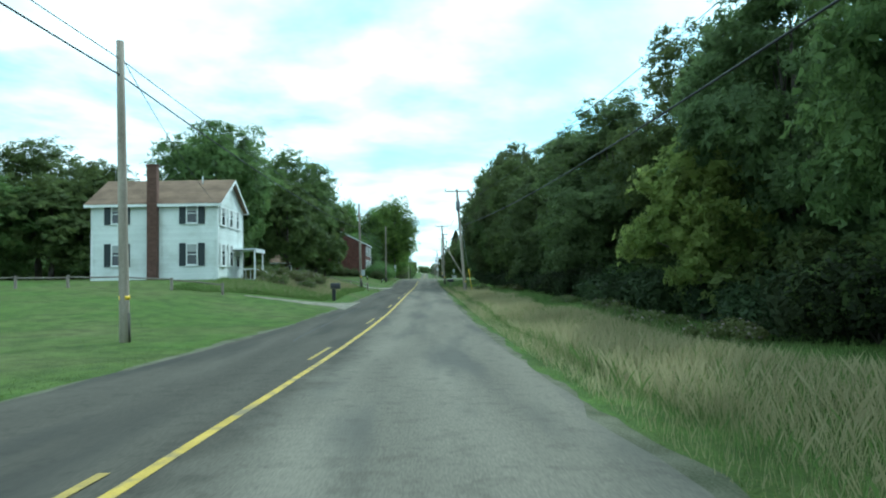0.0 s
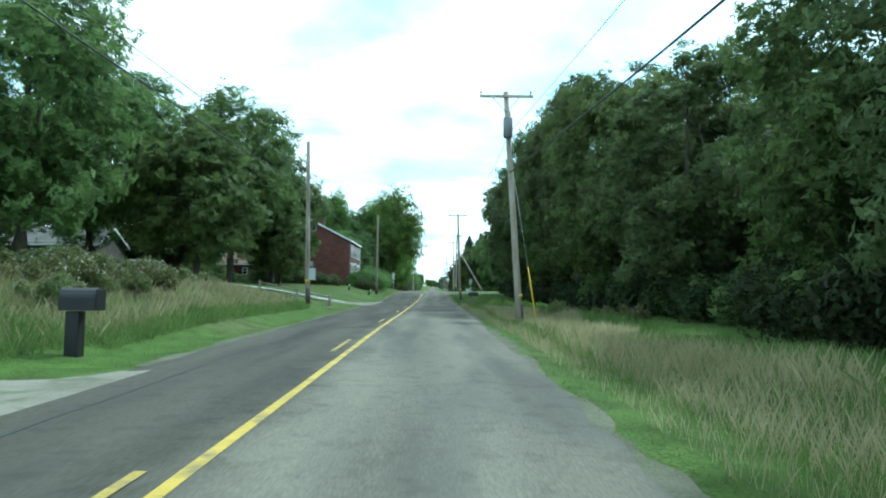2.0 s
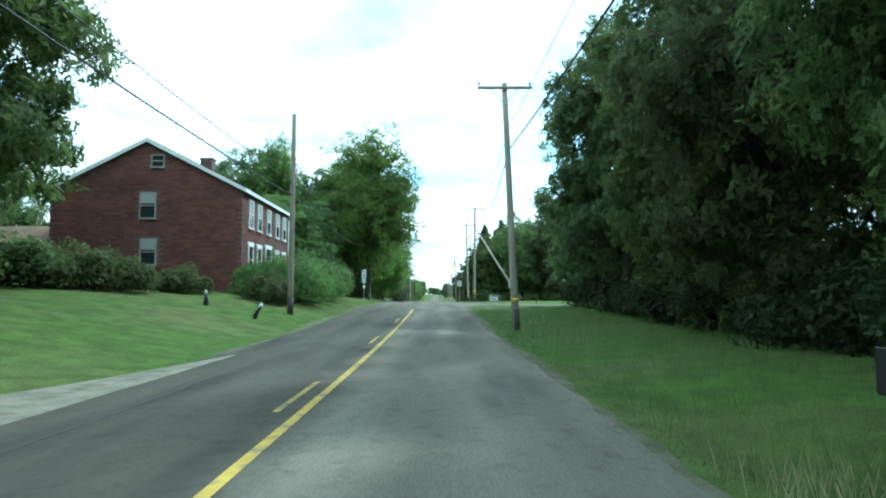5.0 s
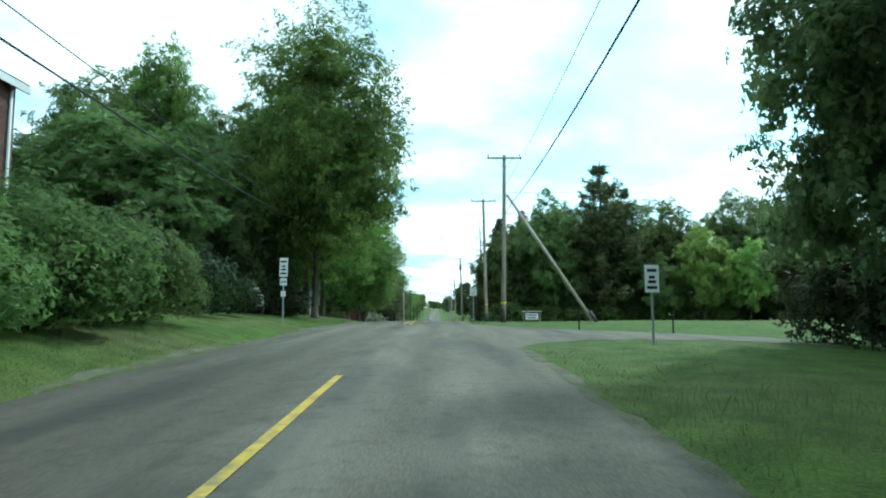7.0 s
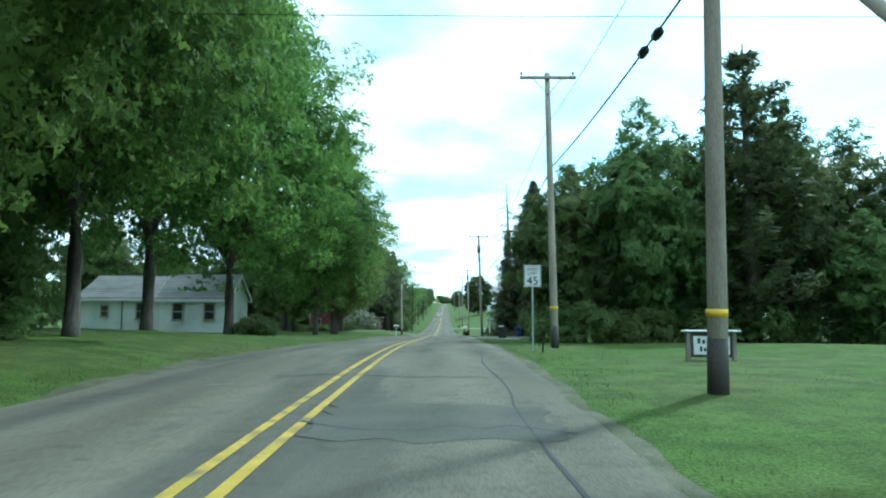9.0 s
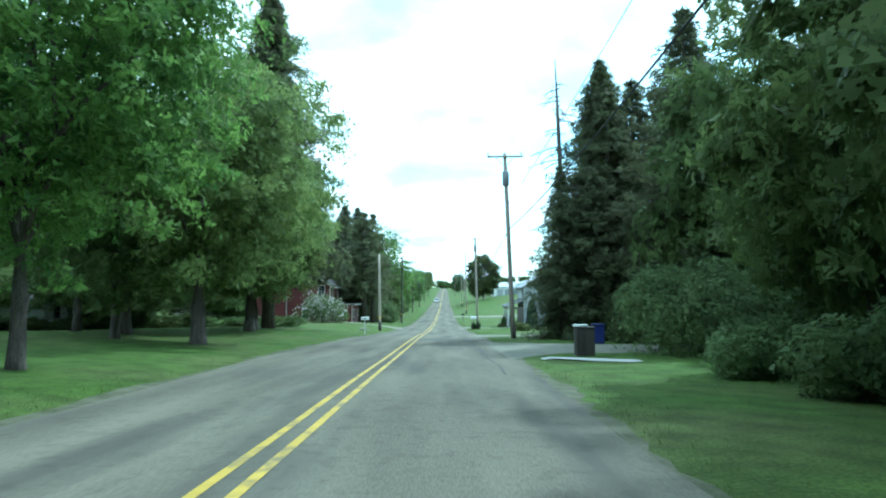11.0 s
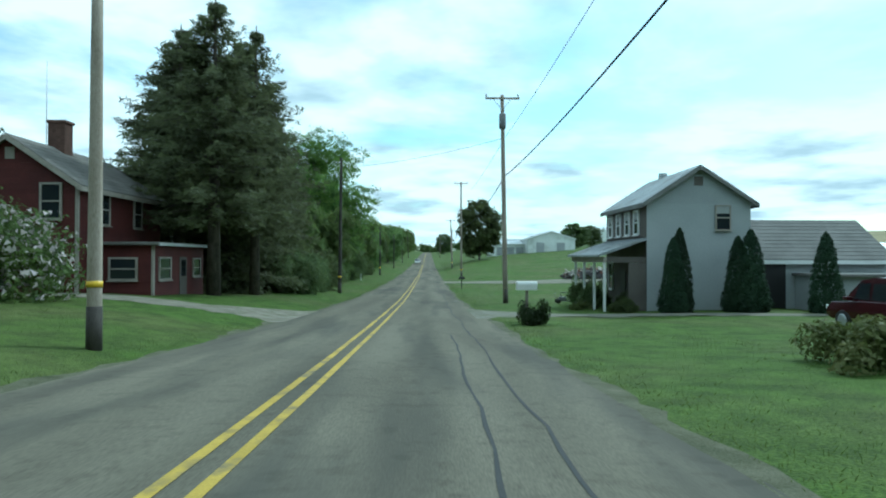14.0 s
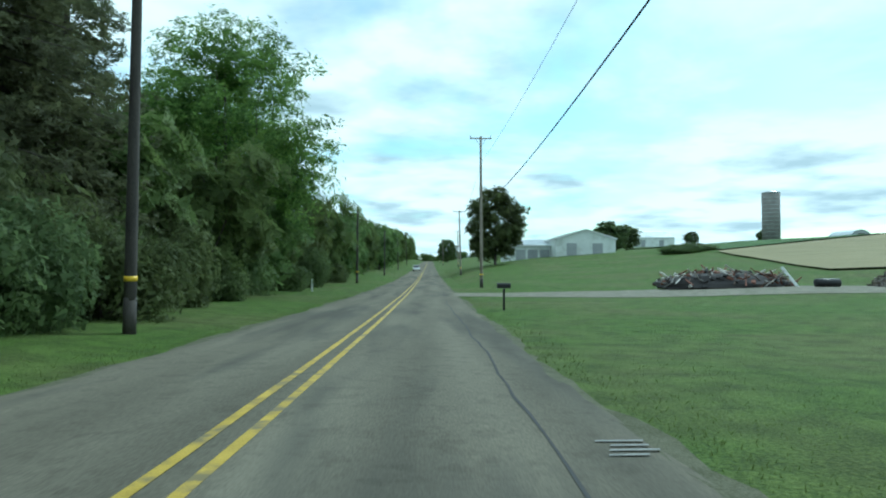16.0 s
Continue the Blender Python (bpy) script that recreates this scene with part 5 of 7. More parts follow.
# ---- poles and wires ----
def utility_pole(base, top, arm=2.4, feet=True, transformer=False, tape=True, dark=False, label="weathered wooden utility pole with a crossarm", tape_z=1.25, r=0.15, box_h=0.0, arm_turn=0.0):
    bx, by = base
    z0 = gz(bx, by)
    ob = thing("utility_pole", label, "utility pole", (bx, by, z0), group="utility poles")
    tx, ty, tz = top[0] - bx, top[1] - by, top[2] - z0
    m = M_CREOSOTE if dark else M_POLE
    n = 6
    pts = [(tx * f, ty * f, -0.5 + (tz + 0.5) * f) for f in np.linspace(0, 1, n)]
    part("pole", tube_mesh("pole", pts, list(np.linspace(r * 1.12, r * 0.78, n)), m, 12), None, ob)
    at = lambda h: Vector((tx * h / tz, ty * h / tz, h))
    if feet:
        part("foot", tube_mesh("foot", [at(-0.1), at(0.9)], [r * 1.13 + 0.004, r * 1.09 + 0.004], M_CREOSOTE, 12), None, ob, "dark stained foot")
    if tape:
        part("tape_band", tube_mesh("tape_band", [at(tape_z), at(tape_z + 0.13)], [r * 1.1 + 0.008] * 2, M_TAPE, 12), None, ob, "yellow reflective band")
    if arm:
        c = at(tz - 0.25)
        q = Matrix.Translation(c) @ pose(0, -r - 0.02, 0, 0, math.degrees(math.atan2(-tx, tz)) * 0 + arm_turn, 0)
        b = box((-arm / 2, -0.05, -0.06), (arm / 2, 0.05, 0.06), 0.008)
        bmesh.ops.transform(b, matrix=q, verts=b.verts)
        part("crossarm", b, M_POLE, ob)
        for s in (-0.95, 0.9):
            x = arm / 2 * s
            p = q @ Vector((x, 0, 0.06))
            part("insulator", tube_mesh("insulator", [p, p + Vector((0, 0, 0.07)), p + Vector((0, 0, 0.09)), p + Vector((0, 0, 0.2))], [0.02, 0.02, 0.05, 0.035], M_INSUL, 8), None, ob)
            part("brace", tube_mesh("brace", [q @ Vector((x * 0.55, 0.06, -0.03)), c + Vector((0, -r, -0.75))], [0.018, 0.018], M_GALV, 5), None, ob)
    if transformer:
        c = at(tz - 1.75) + Vector((-0.05, -r - 0.24, 0))
        t = part("transformer", tube_mesh("transformer", [c + Vector((0, 0, -0.5)), c + Vector((0, 0, -0.46)), c + Vector((0, 0, 0.42)), c + Vector((0, 0, 0.5))], [0.18, 0.22, 0.22, 0.12], M_CAN, 14), None, ob, "grey transformer can")
        part("bushing", tube_mesh("bushing", [c + Vector((0.08, 0, 0.45)), c + Vector((0.1, 0, 0.75))], [0.035, 0.025], M_INSUL, 8), None, t)
        part("bracket", box(tuple(c + Vector((-0.06, 0.15, -0.2))), tuple(c + Vector((0.06, 0.3, 0.2)))), M_GALV, ob)
    if box_h:
        c = at(box_h)
        part("meter_box", box(tuple(c + Vector((0.1, -r - 0.12, -0.35))), tuple(c + Vector((0.48, -r + 0.1, 0.35))), 0.02), M_GALV, ob, "grey metal service box")
        part("conduit", tube_mesh("conduit", [c + Vector((0.1, -r - 0.05, 0.35)), c + Vector((0.05, -r - 0.05, 3.5))], [0.03, 0.03], M_POLE, 6), None, ob)
    return ob, Vector((bx, by, z0)), at


def wire(points, r, sag, label="black overhead cable between the poles"):
    pts = []
    for a, b in zip(points, points[1:]):
        a, b = Vector(a), Vector(b)
        n = 14
        for i in range(n + 1):
            f = i / n
            p = a.lerp(b, f)
            p.z -= sag * 4 * f * (1 - f) * (a - b).length / 50
            if i or not pts:
                pts.append(p)
    return tagged(new("overhead_wire", tube_mesh("overhead_wire", pts, [r] * len(pts), M_WIRE, 5)), label, "power line", "overhead wires")


# east line: base, top, crossarm width, transformer
EAST = [((10.5, -14), (10.3, -14, 10.0), 2.4, False), ((6.25, 66.8), (5.5, 66.4, 10.5), 2.5, True), ((5.6, 118), (5.2, 118, 10.9), 2.4, False), ((6.75, 169.5), (6.95, 169.5, 12.75), 2.4, False),
        ((6.85, 186), (6.65, 186, 12.55), 2.4, False), ((6.74, 237.8), (6.3, 237.8, 11.3), 2.4, True), ((7.1, 293.5), (6.86, 293.5, 10.4), 2.2, True), ((7.4, 354.9), (7.28, 354.9, 12.0), 2.2, False),
        ((7.75, 406), (7.4, 406, 9.1), 2.2, False), ((10.9, 490), (10.7, 490, 10.4), 2.2, False), ((8.0, 580), (8.0, 580, 12), 2.2, False), ((8.0, 680), (8.0, 680, 14), 2.2, False)]
tops = []
for i, (b, t, arm, tr) in enumerate(EAST):
    lab = "weathered wooden utility pole with crossarm" + (" and grey transformer" if tr else "")
    utility_pole(b, t, arm, True, tr, i not in (5, 6), False, lab, 1.6 if i == 4 else 1.25)
    tops.append(t)
CABLE_Z = [7.0, 6.7, 8.0, 9.4, 8.5, 6.2, 5.2, 5.0, 4.6, 6.0, 8.0, 10.0]
NEUTRAL_Z = [8.1, 8.6, 9.0, 10.8, 10.6, 7.9, 7.7, 9.6, 7.0, 8.4, 10.1, 12.1]
wire([(t[0] + 0.2, t[1], z) for (b, t, a, tr), z in zip(EAST, NEUTRAL_Z)], 0.011, 0.5, "thin bare neutral wire below the crossarms")
wire([(t[0] + (0.5 if t[1] == 169.5 else 0.2), t[1], z) for (b, t, a, tr), z in zip(EAST, CABLE_Z)], 0.028, 0.7, "thick black cable slung low on the poles")
# the leaning brace of the corner pole
bx, by = 12.1, 165.2
brace = thing("pole_brace", "pale leaning timber bracing a utility pole", "pole brace", (bx, by, gz(bx, by)))
part("timber", tube_mesh("timber", [(0, 0, -0.3), (7.1 - bx, 169.4 - by, 9.9 - gz(bx, by))], [0.12, 0.1], M_POLE, 12), None, brace)
part("foot", tube_mesh("foot", [(0.0, 0.0, -0.05), ((7.1 - bx) * 0.07, (169.4 - by) * 0.07, 0.62)], [0.125, 0.123], M_CREOSOTE, 12), None, brace, "dark stained foot")
# guy wire of the first pole
guy = tagged(new("guy_wire", tube_mesh("guy_wire", [(5.7, 66.7, 8.0), (6.95, 66.4, gz(6.95, 66.4))], [0.012, 0.012], M_GALV, 5)), "steel guy wire from a pole to the ground", "guy wire")
tagged(new("guy_guard", tube_mesh("guy_guard", [(6.56, 66.494, gz(6.95, 66.4) + (8.0 - gz(6.95, 66.4)) * 0.312), (6.94, 66.402, gz(6.95, 66.4))], [0.035, 0.035], M_TAPE, 6)), "yellow plastic guard round a guy wire", "guy wire guard")
# thin lines crossing the road and following the side road
for a, b, r in (((7.1, 169.5, 10.1), (48, 168.0, 10.4), 0.008), ((7.1, 169.5, 8.6), (48, 167.5, 9.2), 0.011), ((-14, 171.5, 9.1), (48, 171.0, 9.5), 0.009), ((-14, 171.5, 8.6), (48, 171.0, 8.9), 0.008)):
    wire([a, b], r, 0.35, "thin wire following the side road")
# splice cans on the cable by the corner
for f in (0.25, 0.31):
    a, b = Vector((7.45, 169.5, 9.4)), Vector((6.85, 186, 8.5))
    c = a.lerp(b, f) - Vector((0, 0, 0.22))
    tagged(new("cable_splice", mesh("cable_splice", *tube([c + Vector((0, -0.25, 0.05)), c + Vector((0, -0.15, 0)), c + Vector((0, 0.15, 0)), c + Vector((0, 0.25, 0.05))], [0.03, 0.12, 0.12, 0.03], 8), M_BLACK, True)), "black splice case hanging on the cable", "cable splice")

WEST = [((-7.0, 20.2), (-7.0, 19.8, 8.9), 0, 0), ((-5.35, 75.9), (-5.5, 75.8, 10.2), 1, 1.75), ((-5.45, 124.1), (-5.37, 124.1, 11.3), 0, 0), ((-4.85, 265.8), (-4.95, 266, 6.3), 0, 0), ((-5.2, 306.1), (-5.1, 306, 8.2), 0, 0), ((-6.4, 367), (-6.4, 367, 5.9), 0, 0), ((-6.4, 413), (-6.4, 413, 5.8), 0, 0), ((-6.6, 470), (-6.8, 470, 7.2), 0, 0), ((-6.7, 540), (-7.1, 540, 9.4), 0, 0)]
for i, (b, t, k, bh) in enumerate(WEST):
    utility_pole(b, t, 0, True, False, i in (0, 1, 3, 4, 5), i >= 4, "bare wooden service pole beside the lawn" if i < 4 else "dark creosoted service pole with a yellow band", 1.3, 0.14, bh)
wire([(-7.3, -20, 9.0), (-7.0, 19.9, 8.35), (-5.5, 75.8, 8.3), (-5.4, 124.1, 7.6), (-6.6, 165.5, 8.3)], 0.016, 0.5)
wire([(-7.1, -20, 8.3), (-7.0, 19.9, 7.85), (-5.5, 75.8, 7.3), (-5.4, 124.1, 6.9), (-6.6, 165.5, 7.6)], 0.026, 0.5)
wire([(-6.9, 19.8, 8.3), (-13.9, 52, 7.2)], 0.012, 0.8, "thin service wire to the white house")
wire([(-15.0, 210, 11.3), (-4.95, 266, 6.2)], 0.02, 0.6, "service cable from the trees to a bare pole")
wire([(-4.95, 266, 6.2), (-12.8, 281, 3.0)], 0.012, 0.6, "service cable to the red house")
wire([(6.86, 293.5, 7.6), (-5.1, 306, 7.4)], 0.012, 0.9, "service cable crossing the road")


# ---- houses ----
def window(parent, c, w, h, face, shutters=None, sash=2, frame_m=M_WHITEP, lintel=None, curtain=0.0, fw=0.09):
    """A sash window on a wall; face: unit normal of the wall, one of -y, +x, -x."""
    fx, fy = face
    rz = math.degrees(math.atan2(fx, -fy))
    base = pose(*c, 0, 0, rz)

    def bx(name, lo, hi, m, par, bev=0.0, label=""):
        b = box(lo, hi, bev)
        bmesh.ops.transform(b, matrix=base, verts=b.verts)
        return part(name, b, m, par, label)
    win = bx("window", (-w / 2, -0.02, -h / 2), (w / 2, 0.02, h / 2), M_GLASS, parent)
    for s in (-1, 1):
        bx("frame", (s * w / 2 - fw / 2, -0.06, -h / 2 - fw / 2), (s * w / 2 + fw / 2, 0.03, h / 2 + fw / 2), frame_m, win)
        bx("frame", (-w / 2 + fw / 2, -0.058, s * h / 2 - fw / 2), (w / 2 - fw / 2, 0.03, s * h / 2 + fw / 2), frame_m, win)
    bx("meeting_rail", (-w / 2 + fw / 2, -0.05, -0.03), (w / 2 - fw / 2, -0.022, 0.03), frame_m, win)
    bx("sill", (-w / 2 - 0.1, -0.12, -h / 2 - fw), (w / 2 + 0.1, -0.062, -h / 2 - fw / 2), frame_m, win)
    if curtain:
        bx("blind", (-w / 2 + fw / 2, -0.03, h / 2 - fw / 2 - h * curtain), (w / 2 - fw / 2, -0.024, h / 2 - fw / 2), M_CURTAIN, win)
    if lintel:
        bx("lintel", (-w / 2 - 0.18, -0.05, h / 2 + fw / 2 + 0.002), (w / 2 + 0.18, 0.03, h / 2 + fw / 2 + 0.2), lintel, win)
    if shutters:
        for s in (-1, 1):
            x0 = s * (w / 2 + 0.07)
            x1 = s * (w / 2 + 0.07 + shutters[1])
            sh = bx("shutter", (min(x0, x1), -0.05, -h / 2 - 0.08), (max(x0, x1), -0.004, h / 2 + 0.08), shutters[0], parent)
            for k in range(2):
                zz = -h / 2 + h * (0.05 + 0.5 * k)
                bx("panel", (min(x0, x1) + 0.05, -0.06, zz), (max(x0, x1) - 0.05, -0.051, zz + h * 0.4), shutters[0], sh)
    return win


def clapboards(parent, p0, p1, z0, z1, face, material, pitch=0.2, thick=0.022, top=None, holes=()):
    """Overlapping boards along a wall from p0 to p1 (x, y); top(u) gives the wall's top along it for gables."""
    p0, p1 = Vector((*p0, 0)), Vector((*p1, 0))
    L = (p1 - p0).length
    d = (p1 - p0) / L
    n = Vector((*face, 0))
    cache = {}
    z = z0
    while z < z1 - 0.02:
        zt = min(z + pitch, z1)
        a, b = 0.0, L
        if top is not None:
            us = [u for u in np.linspace(0, L, 81) if top(u) > (z + zt) / 2]
            if not us:
                break
            a, b = us[0], us[-1]
        if b - a > 0.15:
            q = [p0 + d * a, p0 + d * b]
            vs = [q[0] + n * thick, q[1] + n * thick, q[1] + n * 0.004, q[0] + n * 0.004, q[0] + n * 0.001, q[1] + n * 0.001]
            zz = [z, z, zt, zt, z, z]
            V = [(v.x, v.y, h) for v, h in zip(vs, zz)]
            F = [(0, 1, 2, 3), (4, 5, 1, 0), (4, 0, 3), (5, 2, 1)]
            part("clapboard", mesh("clapboard", V, F, material), None, parent)
        z += pitch
    return parent


def gable_house(ob, x0, x1, y0, y1, zb, ze, zr, along, wall, roof, over=0.35, thick=0.14, trim=None):
    """Walls and roof of a house whose ridge runs along 'x' or 'y'. Returns the wall part."""
    bm = bmesh.new()
    if along == "x":
        ym = (y0 + y1) / 2
        prof = [(y0, zb), (y1, zb), (y1, ze), (ym, zr), (y0, ze)]
        rings = [[bm.verts.new((x, p[0], p[1])) for p in prof] for x in (x0, x1)]
    else:
        xm = (x0 + x1) / 2
        prof = [(x0, zb), (x1, zb), (x1, ze), (xm, zr), (x0, ze)]
        rings = [[bm.verts.new((p[0], y, p[1])) for p in prof] for y in (y0, y1)]
    bm.faces.new(rings[0]); bm.faces.new(rings[1][::-1])
    for k in range(5):
        bm.faces.new((rings[0][k], rings[0][(k + 1) % 5], rings[1][(k + 1) % 5], rings[1][k]))
    bmesh.ops.recalc_face_normals(bm, faces=bm.faces)
    w = part("wall", bm, wall, ob)
    half = ((y1 - y0) if along == "x" else (x1 - x0)) / 2
    slope = (zr - ze) / half
    rf = None
    for s in (-1, 1):
        b = bmesh.new()
        vs = []
        for a in (-over, over):
            e = (x0 if a < 0 else x1) + a if along == "x" else (y0 if a < 0 else y1) + a
            for (t, dz) in ((half + over, 0.0), (0, 0.0), (0, thick), (half + over, thick)):
                c = s * t
                z = zr - slope * t + dz + 0.012
                vs.append(b.verts.new((e, (y0 + y1) / 2 + c, z) if along == "x" else ((x0 + x1) / 2 + c, e, z)))
        for f in ((0, 1, 2, 3), (7, 6, 5, 4), (0, 4, 5, 1), (1, 5, 6, 2), (2, 6, 7, 3), (3, 7, 4, 0)):
            b.faces.new([vs[i] for i in f])
        bmesh.ops.recalc_face_normals(b, faces=b.faces)
        rf = part("roof", b, roof, ob)
        # shingle courses
        k = 0
        t = half + over
        while t > 0.25:
            b = bmesh.new()
            lo, hi = s * t, s * (t - 0.3)
            za, zc = zr - slope * t + thick + 0.034, zr - slope * (t - 0.3) + thick + 0.016
            a0, a1 = ((x0, x1) if along == "x" else (y0, y1))
            a0, a1 = a0 - over, a1 + over
            pts = [(a0, lo, za), (a1, lo, za), (a1, hi, zc), (a0, hi, zc), (a0, lo, za - 0.02), (a1, lo, za - 0.02)]
            vv = [b.verts.new((p[0], (y0 + y1) / 2 + p[1], p[2]) if along == "x" else ((x0 + x1) / 2 + p[1], p[0], p[2])) for p in pts]
            for f in ((0, 1, 2, 3), (4, 5, 1, 0)):
                b.faces.new([vv[i] for i in f])
            part("shingle_course", b, roof, rf)
            t -= 0.3
            k += 1
        # eave board
        e = half + over
        ee = (zr - slope * e)
        c = s * (e + 0.012)
        if along == "x":
            lo, hi = (x0 - over, (y0 + y1) / 2 + c - 0.015, ee - 0.1), (x1 + over, (y0 + y1) / 2 + c + 0.015, ee + thick * 0.8)
        else:
            lo, hi = ((x0 + x1) / 2 + c - 0.015, y0 - over, ee - 0.1), ((x0 + x1) / 2 + c + 0.015, y1 + over, ee + thick * 0.8)
        part("eave_board", box(lo, hi), trim or M_WHITEP, ob, "painted eave board")
        # bargeboards at both gables
        for g in (-1, 1):
            b = bmesh.new()
            e0 = (x0 - over if g < 0 else x1 + over) if along == "x" else (y0 - over if g < 0 else y1 + over)
            vs = []
            for w_ in (e0 + g * 0.002, e0 + g * 0.035):
                for t_, dz in ((e, -0.12), (0, -0.12), (0, thick * 0.9), (e, thick * 0.9)):
                    z = zr - slope * t_ + dz
                    vs.append(b.verts.new((w_, (y0 + y1) / 2 + s * t_, z) if along == "x" else ((x0 + x1) / 2 + s * t_, w_, z)))
            for f in ((0, 1, 2, 3), (7, 6, 5, 4), (0, 4, 5, 1), (1, 5, 6, 2), (2, 6, 7, 3), (3, 7, 4, 0)):
                b.faces.new([vs[i] for i in f])
            bmesh.ops.recalc_face_normals(b, faces=b.faces)
            part("bargeboard", b, trim or M_WHITEP, ob, "painted bargeboard")
    return w


def brick_stack(ob, x0, x1, y0, y1, z0, z1, material, name="chimney", cap=True):
    st = part(name, box((x0, y0, z0), (x1, y1, z1)), M_MORTAR if material is not M_CHIMNEY else M_CHIMNEY, ob)
    bw, bh = 0.22, 0.075
    n = max(1, round((x1 - x0) / bw))
    w = (x1 - x0) / n
    shared = None
    z, r = z0 + 0.05, 0
    while z < z1 - bh:
        for k in range(n):
            if shared is None:
                shared = from_bm("brick", box((-w / 2 + 0.006, -0.012, 0.004), (w / 2 - 0.006, 0.002, bh * 2 - 0.008)), material)
            q = part("brick", shared, None, st)
            q.matrix_basis = pose(x0 + w * (k + 0.5), y0, z)
        z += bh * 2
        r += 1
    if cap:
        part("cap", box((x0 - 0.07, y0 - 0.07, z1 + 0.002), (x1 + 0.07, y1 + 0.07, z1 + 0.14), 0.02), material, ob)
    return st


def white_house():
    x0, x1, y0, y1 = -23.6, -13.95, 50.9, 57.7
    zb, ze, zr = 1.2, 7.65, 9.75
    ob = thing("farmhouse", "two-storey white clapboard farmhouse, brown roof, black shutters, brick chimney", "house", (0, 0, 0))
    gable_house(ob, x0, x1, y0, y1, zb, ze, zr, "x", M_SIDING, M_BROWNROOF, 0.4)
    wa = part("side_wall", box((x0, y0 - 0.012, zb + 0.45), (x1, y0 - 0.002, ze)), M_SIDING, ob)
    clapboards(wa, (x0, y0 - 0.012), (x1, y0 - 0.012), zb + 0.45, ze - 0.02, (0, -1), M_SIDING, 0.13, 0.01)
    gb = part("gable_wall", box((x1 + 0.002, y0, zb + 0.45), (x1 + 0.012, y1, ze - 0.25)), M_SIDING, ob)
    half = (y1 - y0) / 2
    clapboards(gb, (x1 + 0.012, y0), (x1 + 0.012, y1), zb + 0.45, zr - 0.3, (1, 0), M_SIDING, 0.13, 0.01, top=lambda u: ze + (zr - ze) * (1 - abs(u - half) / half) - 0.06)
    part("foundation", box((x0 - 0.04, y0 - 0.05, zb - 0.8), (x1 + 0.05, y1 + 0.04, zb + 0.44)), M_CONCRETE, ob, "grey block foundation")
    for cx in (-21.65, -15.9):
        for cz, h in ((6.8, 1.5), (3.6, 1.62)):
            window(ob, (cx, y0 - 0.05, cz), 0.82, h, (0, -1), (M_SHUTTER, 0.5), curtain=0.35)
    for cy in (52.1, 54.2, 55.95):
        window(ob, (x1 + 0.05, cy, 6.62), 0.8, 1.4, (1, 0), (M_WHITEP, 0.36), curtain=0.3)
    for cy in (52.1, 54.2):
        window(ob, (x1 + 0.05, cy, 3.55), 0.8, 1.7, (1, 0), (M_WHITEP, 0.36), curtain=0.3)
    for sx, sy in ((x0, y0), (x1, y0), (x1, y1)):
        part("corner_board", box((sx - 0.06, sy - 0.06, zb + 0.45), (sx + 0.06, sy + 0.06, ze - 0.02)), M_WHITEP, ob)
    # outside chimney stack
    brick_stack(ob, -19.2, -18.45, y0 - 0.5, y0 - 0.04, zb - 0.4, 10.45, M_CHIMNEY)
    # canopy porch with door
    part("porch_floor", box((x1 + 0.06, 54.9, zb - 0.6), (-12.2, 57.6, zb + 0.42), 0.02), M_CONCRETE, ob)
    part("step", box((-12.19, 55.6, zb - 0.5), (-11.8, 57.0, zb + 0.2), 0.02), M_CONCRETE, ob)
    part("porch_roof", box((x1 + 0.06, 54.7, 4.05), (-11.98, 57.8, 4.17), 0.03), M_METALROOF, ob, "flat white metal canopy")
    part("porch_fascia", box((-12.06, 54.72, 3.84), (-11.98, 57.78, 4.04), 0.01), M_WHITEP, ob)
    for cy in (54.9, 57.55):
        part("post", box((-12.2, cy - 0.06, zb + 0.42), (-12.08, cy + 0.06, 4.05), 0.01), M_WHITEP, ob)
        for k in range(4):
            part("baluster", box((-13.7 + k * 0.4, cy - 0.015, zb + 0.45), (-13.67 + k * 0.4, cy + 0.015, zb + 1.25)), M_WHITEP, ob)
        part("rail", box((x1 + 0.08, cy - 0.03, zb + 1.25), (-12.21, cy + 0.03, zb + 1.31)), M_WHITEP, ob)
    for cy in (55.5, 57.1):
        part("handrail", tube_mesh("handrail", [(-12.15, cy, zb + 1.3), (-11.55, cy, zb + 0.9), (-11.55, cy, zb - 0.3)], [0.025] * 3, M_WHITEP, 6), None, ob)
    door = part("door", box((x1 + 0.03, 55.65, zb + 0.46), (x1 + 0.07, 56.6, zb + 2.5)), M_WHITEP, ob, "white front door")
    part("door_pane", box((x1 + 0.071, 55.8, zb + 1.5), (x1 + 0.078, 56.45, zb + 2.35)), M_GLASS, door)
    part("door_knob", tube_mesh("door_knob", [(x1 + 0.07, 56.5, zb + 1.4), (x1 + 0.13, 56.5, zb + 1.4)], [0.03, 0.035], M_GALV, 8), None, door)
    part("antenna", tube_mesh("antenna", [(-23.4, 54.3, 9.6), (-23.4, 54.3, 11.2)], [0.02, 0.015], M_GALV, 5), None, ob)
    part("vent_pipe", tube_mesh("vent_pipe", [(-16.0, 53.6, 9.2), (-16.0, 53.6, 10.1)], [0.05, 0.05], M_GALV, 8), None, ob)


